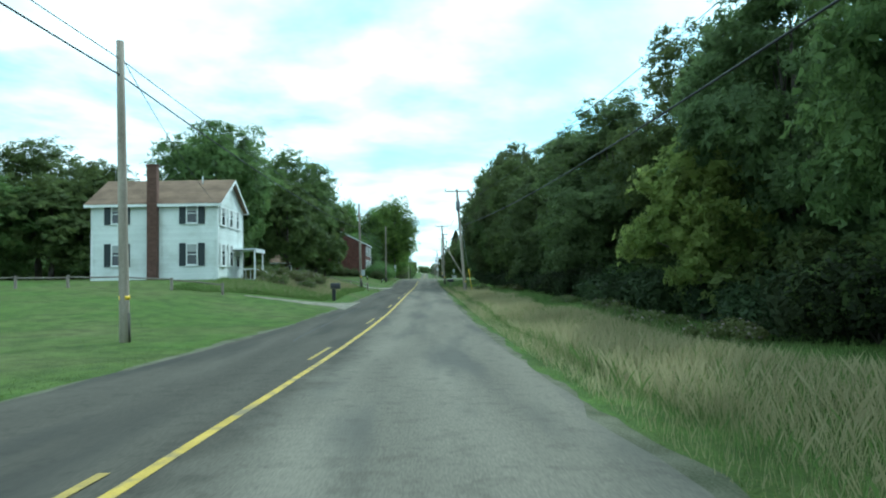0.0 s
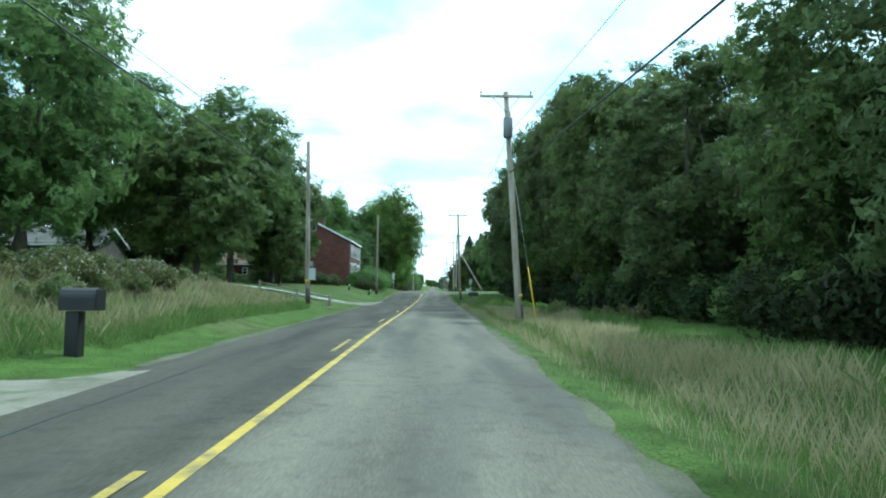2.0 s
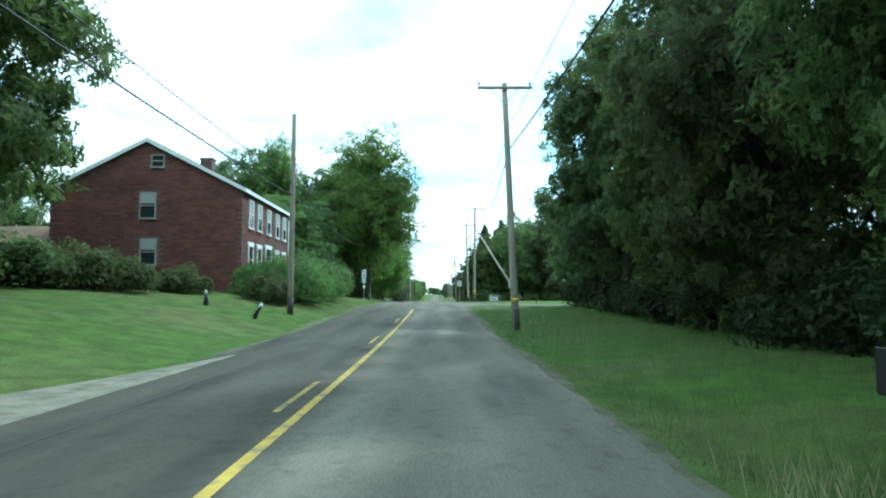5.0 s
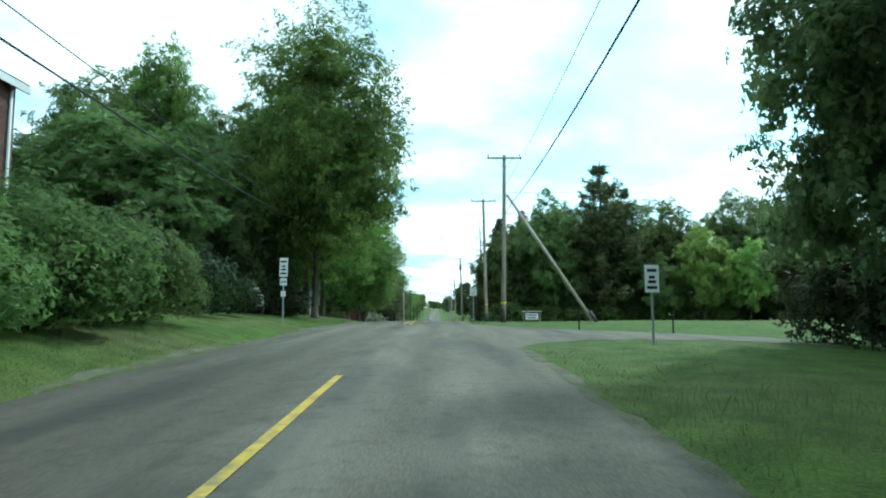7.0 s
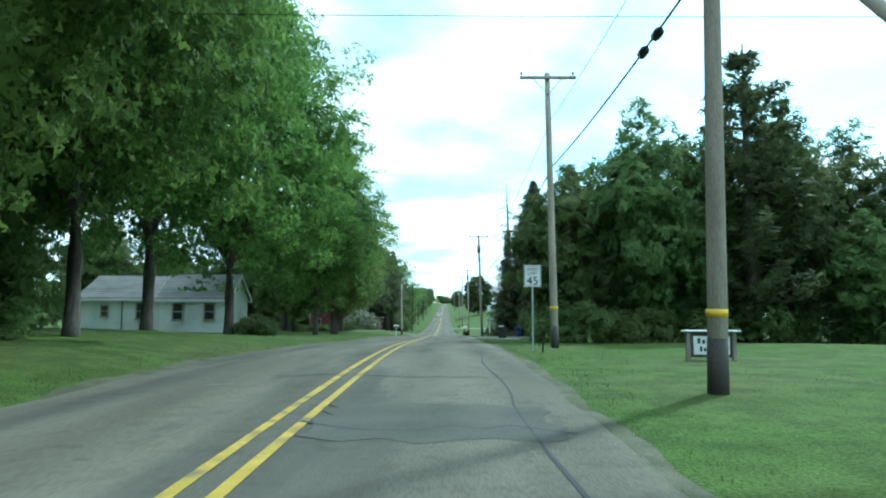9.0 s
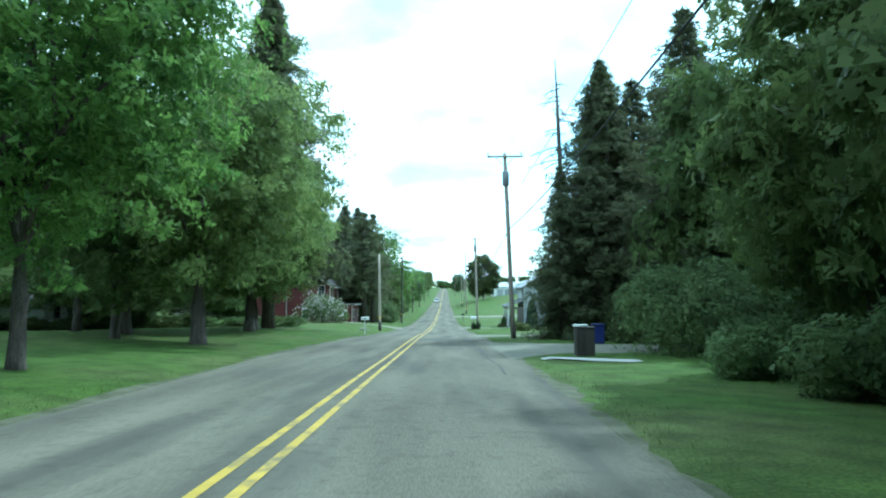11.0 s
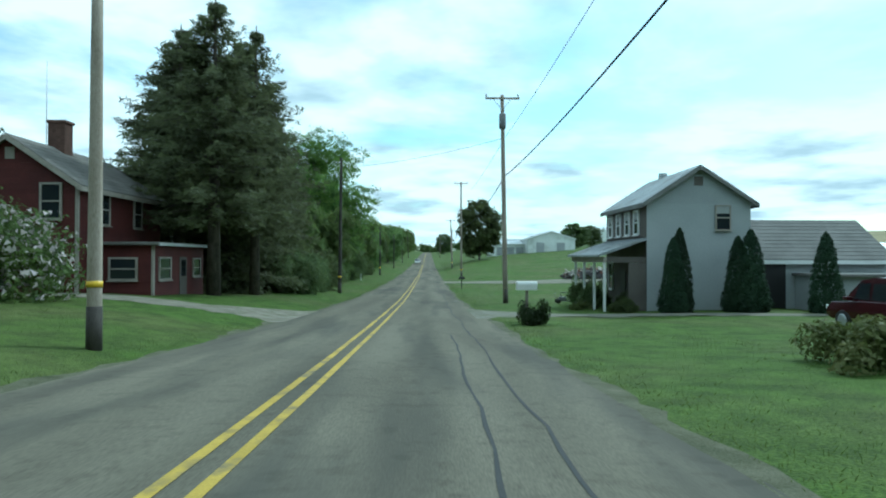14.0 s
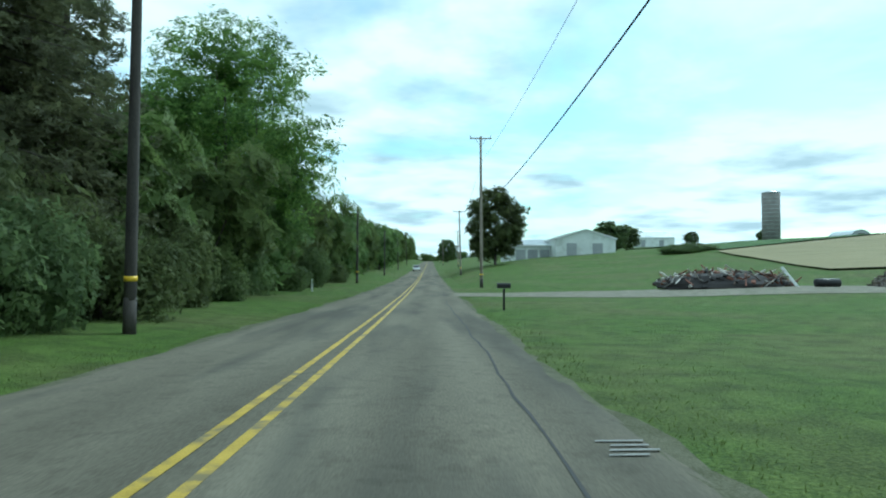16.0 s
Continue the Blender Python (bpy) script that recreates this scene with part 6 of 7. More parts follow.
def brick_house():
    x0, x1, y0, y1 = -21.8, -9.9, 130.3, 143.0
    zb, ze, zr = 0.9, 8.35, 11.4
    ob = thing("brick_house", "long two-storey red brick house with white lintels and sash windows", "house")
    gable_house(ob, x0, x1, y0, y1, zb, ze, zr, "y", M_MORTAR, M_GREYROOF, 0.25)
    bw, bh = 0.44, 0.15
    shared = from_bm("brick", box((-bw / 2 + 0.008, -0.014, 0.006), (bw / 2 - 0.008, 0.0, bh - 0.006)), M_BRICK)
    # coursed bricks: the road front and the gable, the nearest stretch as single pieces
    front = part("front_wall", box((x1 + 0.001, y0, zb), (x1 + 0.004, y1, ze - 0.02)), M_MORTAR, ob)
    V, F = [], []

    def brick(face, u, z):
        n = len(V)
        a, b, h = u - bw / 2 + 0.008, u + bw / 2 - 0.008, bh - 0.012
        if face == "front":
            c = [(x1 + 0.004, a), (x1 + 0.018, a), (x1 + 0.018, b), (x1 + 0.004, b)]
        else:
            c = [(a, y0 - 0.002), (a, y0 - 0.016), (b, y0 - 0.016), (b, y0 - 0.002)]
        for zz in (z + 0.006, z + h):
            V.extend((*q, zz) for q in c)
        F.extend(tuple(n + i for i in f) for f in ((0, 1, 5, 4), (1, 2, 6, 5), (2, 3, 7, 6), (4, 5, 6, 7), (3, 2, 1, 0)))
    win_y = [132.15, 134.2, 136.6, 139.1, 141.3]
    wins = [(y, 6.95, 0.95, 1.75) for y in win_y] + [(y, 4.0, 0.95, 1.8) for y in win_y if y != 136.6] + [(136.6, 3.9, 1.5, 2.3)]
    singles = 0
    z, r = zb + 0.3, 0
    while z < ze - bh:
        u = y0 + bw / 2 + (bw / 2 if r % 2 else 0)
        while u < y1 - bw / 2:
            if not any(abs(u - wy) < ww / 2 + 0.2 and abs(z - wz) < wh / 2 + 0.1 for wy, wz, ww, wh in wins):
                if 137.5 < u and z > 5.0 and singles < 280:
                    q = part("brick", shared, None, front)
                    q.matrix_basis = pose(x1 + 0.004, u, z, 0, 0, 90)
                    singles += 1
                else:
                    brick("front", u, z)
            u += bw
        z += bh
        r += 1
    z, r = zb + 0.3, 0
    half = (x1 - x0) / 2
    gw = [(-15.75, 7.3, 0.95, 1.6), (-15.65, 4.4, 0.95, 1.6), (-15.2, 10.1, 0.8, 0.8)]
    while z < zr - 0.5:
        u = x0 + bw / 2 + (bw / 2 if r % 2 else 0)
        while u < x1 - bw / 2:
            lim = ze + (zr - ze) * (1 - abs(u - (x0 + half)) / half) - 0.3
            if z < lim and not any(abs(u - wy) < ww / 2 + 0.2 and abs(z - wz) < wh / 2 + 0.1 for wy, wz, ww, wh in gw):
                brick("gable", u, z)
            u += bw
        z += bh
        r += 1
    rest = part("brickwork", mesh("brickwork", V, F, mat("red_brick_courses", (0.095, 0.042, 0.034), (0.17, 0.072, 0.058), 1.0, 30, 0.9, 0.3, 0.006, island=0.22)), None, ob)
    rest["kind"] = "stuff"
    for wy, wz, ww, wh in wins[:-1]:
        window(ob, (x1 + 0.03, wy, wz), ww, wh, (1, 0), lintel=M_WHITEP if wz < 5 else None, curtain=0.5 if wz > 5 else 0.0)
    window(ob, (x1 + 0.03, 136.6, 4.2), 1.5, 1.7, (1, 0), lintel=M_WHITEP)
    door = part("door", box((x1 + 0.01, 136.0, zb + 0.7), (x1 + 0.05, 137.2, 3.25)), M_WHITEP, ob, "white panelled front door")
    part("door_knob", tube_mesh("door_knob", [(x1 + 0.05, 137.05, 2.6), (x1 + 0.11, 137.05, 2.6)], [0.03, 0.035], M_GALV, 8), None, door)
    for wx, wz, ww, wh in gw[:2]:
        window(ob, (wx, y0 - 0.03, wz), ww, wh, (0, -1), frame_m=M_TRIM, curtain=0.4, fw=0.07)
    window(ob, (gw[2][0], y0 - 0.03, gw[2][1]), 0.75, 0.75, (0, -1), frame_m=M_TRIM, fw=0.07)
    part("step", box((x1 + 0.02, 135.7, zb - 0.3), (x1 + 1.0, 137.5, zb + 0.5), 0.03), M_CONCRETE, ob)
    part("downpipe", tube_mesh("downpipe", [(x1 + 0.06, y1 - 0.25, zb), (x1 + 0.06, y1 - 0.25, ze - 0.1)], [0.045, 0.045], M_WHITEP, 8), None, ob)
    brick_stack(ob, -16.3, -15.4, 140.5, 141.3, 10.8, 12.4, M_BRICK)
    # low brick shed behind
    sx0, sx1, sy0, sy1 = -29, -23.5, 131.5, 137
    sh = thing("shed", "low dark red shed behind the brick house", "shed")
    z = gz(-25, 134)
    gable_house(sh, sx0, sx1, sy0, sy1, z - 0.3, z + 2.4, z + 3.8, "x", M_REDWALL, M_BROWNROOF, 0.25)
    window(sh, (-25.2, sy0 - 0.03, z + 1.3), 0.7, 0.9, (0, -1))


def red_house():
    ob = thing("red_house", "two-storey dark red clapboard house with grey roof and chimney", "house")
    zb = -2.3
    # gable wing towards the road's near end, and the longer side wing
    x0, x1, y0, y1 = -18.5, -12.8, 280.0, 288.5
    gable_house(ob, x0, x1, y0, y1, zb, 3.05, 5.0, "y", M_REDWALL, M_DARKROOF, 0.35, trim=M_TRIM)
    w1 = part("gable_wall", box((x0, y0 - 0.012, zb + 0.3), (x1, y0 - 0.002, 2.9)), M_REDWALL, ob)
    clapboards(w1, (x0, y0 - 0.012), (x1, y0 - 0.012), zb + 0.3, 4.8, (0, -1), M_REDWALL, 0.22, top=lambda u: 3.05 + 1.95 * (1 - abs(u - 2.85) / 2.85) - 0.05)
    w2 = part("road_wall", box((x1 + 0.002, y0, zb + 0.3), (x1 + 0.012, y1, 2.95)), M_REDWALL, ob)
    clapboards(w2, (x1 + 0.012, y0), (x1 + 0.012, y1), zb + 0.3, 2.95, (1, 0), M_REDWALL, 0.22)
    a0, a1 = -22.9, -18.5
    gable_house(ob, a0, a1 + 0.8, y0 + 0.2, y0 + 6.4, zb, 3.25, 5.05, "x", M_REDWALL, M_DARKROOF, 0.3, trim=M_TRIM)
    w3 = part("side_wall", box((a0, y0 + 0.188, zb + 0.3), (a1 - 0.02, y0 + 0.198, 3.15)), M_REDWALL, ob)
    clapboards(w3, (a0, y0 + 0.188), (a1 - 0.02, y0 + 0.188), zb + 0.3, 3.15, (0, -1), M_REDWALL, 0.22)
    window(ob, (-21.3, y0 + 0.14, 2.15), 0.9, 1.5, (0, -1), frame_m=M_TRIM)
    window(ob, (-21.3, y0 + 0.14, -0.55), 0.9, 1.7, (0, -1), frame_m=M_TRIM)
    window(ob, (-13.9, y0 - 0.05, 2.3), 0.85, 1.5, (0, -1), frame_m=M_TRIM)
    window(ob, (-13.8, y0 - 0.05, -0.5), 0.85, 1.7, (0, -1), frame_m=M_TRIM)
    window(ob, (-16.0, y0 - 0.05, -0.5), 0.85, 1.7, (0, -1), frame_m=M_TRIM)
    window(ob, (x1 + 0.05, 282.2, 2.1), 0.85, 1.4, (1, 0), frame_m=M_TRIM)
    window(ob, (x1 + 0.05, 285.6, 2.1), 0.85, 1.4, (1, 0), frame_m=M_TRIM)
    part("gable_vent", box((-15.85, y0 - 0.06, 4.1), (-15.45, y0 - 0.035, 4.6)), M_TRIM, ob)
    for sx, sy in ((x0, y0 - 0.02), (x1, y0 - 0.02), (a0, y0 + 0.18)):
        part("corner_board", box((sx - 0.07, sy - 0.05, zb + 0.3), (sx + 0.07, sy + 0.05, 2.95)), M_TRIM, ob, "pale corner board")
    brick_stack(ob, -15.95, -15.15, 283.2, 283.9, 4.6, 6.3, M_CHIMNEY)
    part("antenna", tube_mesh("antenna", [(-15.9, 283, 4.6), (-15.9, 283, 9.2)], [0.02, 0.012], M_GALV, 5), None, ob)
    # one-storey enclosed porch on the road side
    px0, px1, py0, py1 = -12.78, -10.1, 281.2, 287.6
    pw = part("porch_wall", box((px0, py0, zb - 0.2), (px1, py1, 0.45)), M_REDWALL, ob)
    clapboards(pw, (px0, py0), (px1, py0), zb, 0.45, (0, -1), M_REDWALL, 0.22)
    clapboards(pw, (px1, py0), (px1, py1), zb, 0.45, (1, 0), M_REDWALL, 0.22)
    part("porch_roof", box((px0 - 0.02, py0 - 0.4, 0.46), (px1 + 0.4, py1 + 0.3, 0.6), 0.02), M_DARKROOF, ob)
    part("porch_gutter", box((px1 + 0.4, py0 - 0.4, 0.44), (px1 + 0.47, py1 + 0.3, 0.56)), M_GALV, ob)
    window(ob, (-11.4, py0 - 0.03, -0.6), 1.2, 0.95, (0, -1), frame_m=M_TRIM)
    window(ob, (px1 + 0.03, 282.4, -0.6), 1.3, 1.0, (1, 0), frame_m=M_TRIM)
    window(ob, (px1 + 0.03, 286.5, -0.6), 1.0, 0.9, (1, 0), frame_m=M_TRIM)
    door = part("door", box((px1 + 0.024, 284.2, zb + 0.1), (px1 + 0.06, 285.1, -0.05)), M_BROWNWALL, ob, "dark brown porch door")
    part("door_pane", box((px1 + 0.061, 284.35, -1.0), (px1 + 0.068, 284.95, -0.2)), M_GLASS, door)
    part("porch_corner", box((px1 - 0.05, py0 - 0.06, zb), (px1 + 0.06, py0 + 0.05, 0.44)), M_TRIM, ob)


def grey_house():
    ob = thing("grey_house", "two-storey pale grey house with metal-roofed front porch", "house")
    x0, x1, y0, y1 = 12.95, 18.15, 283.9, 291.05
    zb, ze, zr = -3.2, 2.75, 4.45
    gable_house(ob, x0, x1, y0, y1, zb, ze, zr, "y", M_GREYWALL, M_DULLMETAL, 0.3, 0.1, trim=M_DULLTRIM)
    g = part("gable_wall", box((x0, y0 - 0.012, zb + 0.2), (x1, y0 - 0.002, ze - 0.1)), M_GREYWALL, ob)
    b = bmesh.new()
    tri = [b.verts.new(v) for v in ((x0, y0 - 0.014, ze - 0.1), (x1, y0 - 0.014, ze - 0.1), ((x0 + x1) / 2, y0 - 0.014, zr - 0.06))]
    b.faces.new(tri)
    part("gable_render", b, M_GREYWALL, g)
    f = part("front_wall", box((x0 - 0.012, y0, zb + 0.2), (x0 - 0.002, y1, ze - 0.05)), M_BROWNWALL, ob, "dark brown front wall")
    clapboards(f, (x0 - 0.012, y1), (x0 - 0.012, y0), zb + 0.2, ze - 0.05, (-1, 0), M_BROWNWALL, 0.2, 0.014)
    window(ob, (16.75, y0 - 0.04, 1.95), 0.72, 1.2, (0, -1), frame_m=M_TRIM, curtain=0.3, fw=0.06)
    for cy in (285.3, 286.83, 288.45, 290.07):
        window(ob, (x0 - 0.05, cy, 1.77), 0.72, 1.2, (-1, 0), curtain=0.3)
    part("gable_vent", box((15.32, y0 - 0.05, 3.55), (15.76, y0 - 0.03, 4.0)), M_BROWNWALL, ob, "dark louvred vent")
    for cy in (285.6, 290.0):
        window(ob, (x0 - 0.05, cy, -1.1), 0.8, 1.5, (-1, 0))
    door = part("door", box((x0 - 0.06, 287.2, zb + 0.35), (x0 - 0.02, 288.15, -0.75)), M_BLACK, ob, "dark front door")
    # porch: sloping metal roof on white posts
    b = bmesh.new()
    vs = [b.verts.new(v) for v in ((x0 - 0.03, y0 - 0.1, 0.95), (x0 - 0.03, y1, 0.95), (10.55, y1, 0.12), (10.55, y0 - 0.1, 0.12), (x0 - 0.03, y0 - 0.1, 0.83), (x0 - 0.03, y1, 0.83), (10.55, y1, 0.0), (10.55, y0 - 0.1, 0.0))]
    for q in ((0, 1, 2, 3), (7, 6, 5, 4), (0, 3, 7, 4), (1, 5, 6, 2), (2, 6, 7, 3), (0, 4, 5, 1)):
        b.faces.new([vs[i] for i in q])
    bmesh.ops.recalc_face_normals(b, faces=b.faces)
    pr = part("porch_roof", b, M_DULLMETAL, ob, "dull grey sloping metal porch roof")
    for k in range(12):
        yy = y0 - 0.05 + k * 0.63
        part("roof_seam", tube_mesh("roof_seam", [(x0 - 0.05, yy, 0.955), (10.57, yy, 0.13)], [0.018] * 2, M_DULLMETAL, 4), None, pr)
    part("porch_beam", box((10.79, y0 - 0.05, -0.28), (10.95, y1 - 0.1, -0.005)), M_TRIM, ob)
    part("porch_end_panel", box((10.96, y0 + 0.0, -0.28), (x0 - 0.04, y0 + 0.06, 0.0)), M_BROWNWALL, ob)
    part("porch_screen", box((12.05, y0 + 0.0, zb + 0.33), (x0 - 0.04, y0 + 0.05, -0.3)), M_BROWNWALL, ob, "dark brown screen closing the porch end")
    part("porch_floor", box((10.7, y0, zb - 0.2), (x0 - 0.03, y1, zb + 0.32)), M_CONCRETE, ob)
    for cy in (283.97, 285.96, 288.13, 290.25):
        part("post", box((10.81, cy - 0.06, zb + 0.32), (10.93, cy + 0.06, -0.28), 0.012), M_WHITEP, ob)
    part("flue", box((15.35, 288.6, 4.2), (15.75, 289.0, 4.8), 0.03), M_GALV, ob, "short grey roof flue")
    # lower wing behind
    gable_house(ob, x1 + 0.05, 26.5, y0 + 2.0, y0 + 8.0, zb, -0.05, 2.0, "x", M_GREYWALL, M_GREYROOF, 0.3)
    # flat black sheet on the wing wall paints the shade inside a doorway
    part("doorway_shade", box((x1 + 0.6, y0 + 1.96, zb), (21.0, y0 + 1.99, -0.3)), M_BLACK, ob, "black sheet painted in as the shade of an open doorway")
    window(ob, (24.6, y0 + 1.95, -1.6), 0.8, 1.0, (0, -1))
    part("lean_to", box((21.5, y0 - 1.2, zb), (29.0, y0 + 1.95, -0.95)), M_GREYWALL, ob, "low grey lean-to")
    part("lean_to_roof", box((21.3, y0 - 1.5, -0.945), (29.2, y0 + 1.96, -0.8), 0.02), M_GREYROOF, ob)
    window(ob, (27.6, y0 - 1.24, -1.9), 0.7, 1.0, (0, -1))


def barn(name, label, x0, x1, y0, y1, h, rise, along, wall, roof, openings=2):
    ob = thing(name, label, "barn")
    z = gz((x0 + x1) / 2, (y0 + y1) / 2)
    gable_house(ob, x0, x1, y0, y1, z - 1.0, z + h, z + h + rise, along, wall, roof, 0.3)
    for k in range(openings):
        cx = x0 + (x1 - x0) * (k + 0.6) / (openings + 0.3)
        part("door", box((cx - 1.1, y0 - 0.04, z - 0.6), (cx + 1.1, y0 - 0.005, z + h * 0.7)), M_GREYWALL, ob)
    return ob


white_house()
brick_house()
red_house()
grey_house()
barn("barn", "low white metal farm shed on the rise", 29.5, 42.5, 430, 448, 3.4, 2.0, "y", M_SIDING, M_METALROOF)
barn("barn", "long white farm shed by the round tree", 21, 30, 436, 462, 3.0, 1.8, "x", M_SIDING, M_METALROOF, 3)
barn("barn", "long white poultry house with pale roof", 41, 90, 322, 334, 2.4, 1.8, "x", M_SIDING, M_METALROOF, 4)
barn("barn", "distant white barn on the hill", 96, 116, 590, 606, 4, 3, "x", M_SIDING, M_METALROOF)


def cottage():
    """Low white house under the big trees: a long body and a wing towards the road."""
    ob = thing("cottage", "low white house with grey roof, half hidden under big trees", "house")
    z = gz(-20, 210)
    gable_house(ob, -27.6, -18.6, 212.0, 218.5, z - 0.6, z + 2.6, z + 4.4, "x", M_SIDING, M_GREYROOF, 0.3)
    gable_house(ob, -18.58, -13.6, 206.2, 211.0, z - 0.6, z + 2.5, z + 4.2, "x", M_SIDING, M_GREYROOF, 0.25)
    for cx, w, h in ((-25.6, 0.6, 0.9), (-22.6, 0.8, 1.3), (-20.2, 0.8, 1.3)):
        window(ob, (cx, 211.96, z + 1.5), w, h, (0, -1), frame_m=M_TRIM)
    for cx in (-17.2, -14.9):
        window(ob, (cx, 206.16, z + 1.5), 0.75, 1.2, (0, -1), frame_m=M_TRIM)
    part("downpipe", box((-24.2, 211.93, z - 0.2), (-24.12, 211.99, z + 2.5)), M_DULLTRIM, ob)


def porch_house():
    """White house far behind the lawn maples, with an open porch on its east end."""
    ob = thing("porch_house", "small white house with an open porch behind the maples", "house")
    z = gz(-30, 254)
    gable_house(ob, -41, -32, 250.5, 258.5, z - 0.6, z + 2.7, z + 4.8, "x", M_SIDING, M_GREYROOF, 0.3)
    part("porch_floor", box((-31.98, 250.6, z - 0.4), (-29.6, 258.4, z + 0.3)), M_CONCRETE, ob)
    part("porch_roof", box((-31.98, 250.4, z + 2.55), (-29.3, 258.6, z + 2.75)), M_GREYROOF, ob)
    for y in (250.8, 253.3, 255.8, 258.2):
        part("porch_post", box((-29.85, y - 0.06, z + 0.3), (-29.73, y + 0.06, z + 2.55)), M_WHITEP, ob)
    for y in (252.2, 256.6):
        window(ob, (-31.96, y, z + 1.5), 0.9, 1.3, (1, 0), frame_m=M_TRIM)
    part("front_door", box((-31.99, 254.0, z + 0.31), (-31.93, 254.9, z + 2.3)), M_TRIM, ob)


cottage()
porch_house()


def garage():
    """Dark outbuilding under the trees, with two white door panels."""
    x0, x1, y0, y1 = -38.5, -30.4, 99.6, 105.5
    z = gz(-34, 100)
    ob = thing("garage", "dark grey garage under the trees with white door panels", "garage")
    gable_house(ob, x0, x1, y0, y1, z - 0.4, z + 3.6, z + 5.2, "x", M_BROWNWALL, M_DARKROOF, 0.35)
    for a in (-35.4, -32.6):
        d = part("door_panel", box((a, y0 - 0.05, z + 1.6), (a + 1.75, y0 - 0.004, z + 2.75), 0.01), M_WHITEP, ob, "white door panel")
        for k in range(1, 3):
            part("glazing_bar", box((a + 0.58 * k - 0.025, y0 - 0.07, z + 1.6), (a + 0.58 * k + 0.025, y0 - 0.051, z + 2.75)), M_BROWNWALL, d)
    part("door", box((-37.6, y0 - 0.04, z), (-36.6, y0 - 0.004, z + 2.05)), M_BROWNWALL, ob)


def trailer():
    """Pale box trailer parked among the trees."""
    x, y = -30.2, 109.5
    ob = thing("box_trailer", "pale grey box trailer parked under the trees", "trailer", (x, y, gz(x, y)))
    part("body", box((-1.05, -1.8, 0.75), (1.05, 1.8, 2.35), 0.04), M_WHITEP, ob)
    part("chassis", box((-0.9, -2.4, 0.55), (0.9, 1.8, 0.745), 0.01), M_BLACK, ob)
    part("door_seam", box((-0.012, -1.812, 0.85), (0.012, -1.802, 2.25)), M_BLACK, ob)
    for s_ in (-1, 1):
        part("wheel", tube_mesh("wheel", [(s_ * 0.86, 0.2, 0.33), (s_ * 1.06, 0.2, 0.33)], [0.33, 0.33], M_BLACK, 16), None, ob)
        part("tail_light", box((s_ * 0.88 - 0.06, -1.815, 0.85), (s_ * 0.88 + 0.06, -1.803, 0.97)), plain("trailer_lamp", (0.3, 0.02, 0.02), 0.3), ob)


garage()
trailer()


def silo():
    x, y = 143.5, 556
    z = gz(x, y)
    ob = thing("silo", "tall grey concrete stave silo on the hill", "silo", (x, y, z))
    part("stave_wall", tube_mesh("stave_wall", [(0, 0, -1), (0, 0, 20.5)], [3.5, 3.5], M_STAVE, 24), None, ob)
    part("cap", tube_mesh("cap", [(0, 0, 20.5), (0, 0, 20.9), (0, 0, 21.4)], [3.6, 3.3, 1.5], M_GALV, 24), None, ob)
    for k in range(12):
        part("hoop", tube_mesh("hoop", [(0, 0, 1 + k * 1.6), (0, 0, 1.12 + k * 1.6)], [3.56, 3.56], M_GALV, 24), None, ob)


silo()


# ---- roadside things ----
def mailbox(x, y, rz, body, post_m, label, h=1.05, big=1.0, post_w=0.05, off=0.0, reach=0.27):
    ob = thing("mailbox", label, "mailbox", (x, y, gz(x, y)), rz, "mailboxes")
    part("post", box((-post_w - off, -post_w, -0.3), (post_w - off, post_w, h - 0.02), 0.008), post_m, ob)
    w, l = 0.1 * big, reach * big
    prof = [(-w, 0), (w, 0), (w, w * 1.3)] + [(w * math.cos(a), w * 1.3 + w * math.sin(a)) for a in np.linspace(0.3, math.pi - 0.3, 6)] + [(-w, w * 1.3)]
    V = [(-l, p[0], h + p[1]) for p in prof] + [(l, p[0], h + p[1]) for p in prof]
    n = len(prof)
    F = [(i, (i + 1) % n, n + (i + 1) % n, n + i) for i in range(n)] + [tuple(range(n - 1, -1, -1)), tuple(range(n, 2 * n))]
    b = part("box", mesh("box", V, F, body), None, ob)
    part("door", box((l + 0.002, -w * 0.95, h + 0.01), (l + 0.02, w * 0.95, h + w * 2.1), 0.005), body, ob)
    for k in range(4):
        part("number_bar", box((-0.14 + k * 0.075, -w - 0.005, h + w * 0.5), (-0.09 + k * 0.075, -w - 0.002, h + w * 1.1)), M_INK, b)
    return ob


mailbox(-4.65, 49.4, 0, M_BLACK, M_BLACK, "black mailbox on a thick dark post by the driveway", 0.9, 1.95, 0.13, 0.12, 0.18)
mailbox(5.75, 94.5, 180, M_BLACK, M_FENCE, "dark mailbox on a post at the verge", 1.0, 1.6, 0.06)
mailbox(-4.75, 251.7, 0, M_WHITEP, M_WHITEP, "white mailbox on a white post on the lawn", 1.25, 1.25)
mailbox(5.76, 275.7, 180, M_WHITEP, M_FENCE, "white mailbox on a post ringed by plants", 1.28, 1.35)
mailbox(5.62, 319.5, 180, M_BLACK, M_BLACK, "black mailbox on a dark post", 1.0, 1.1)


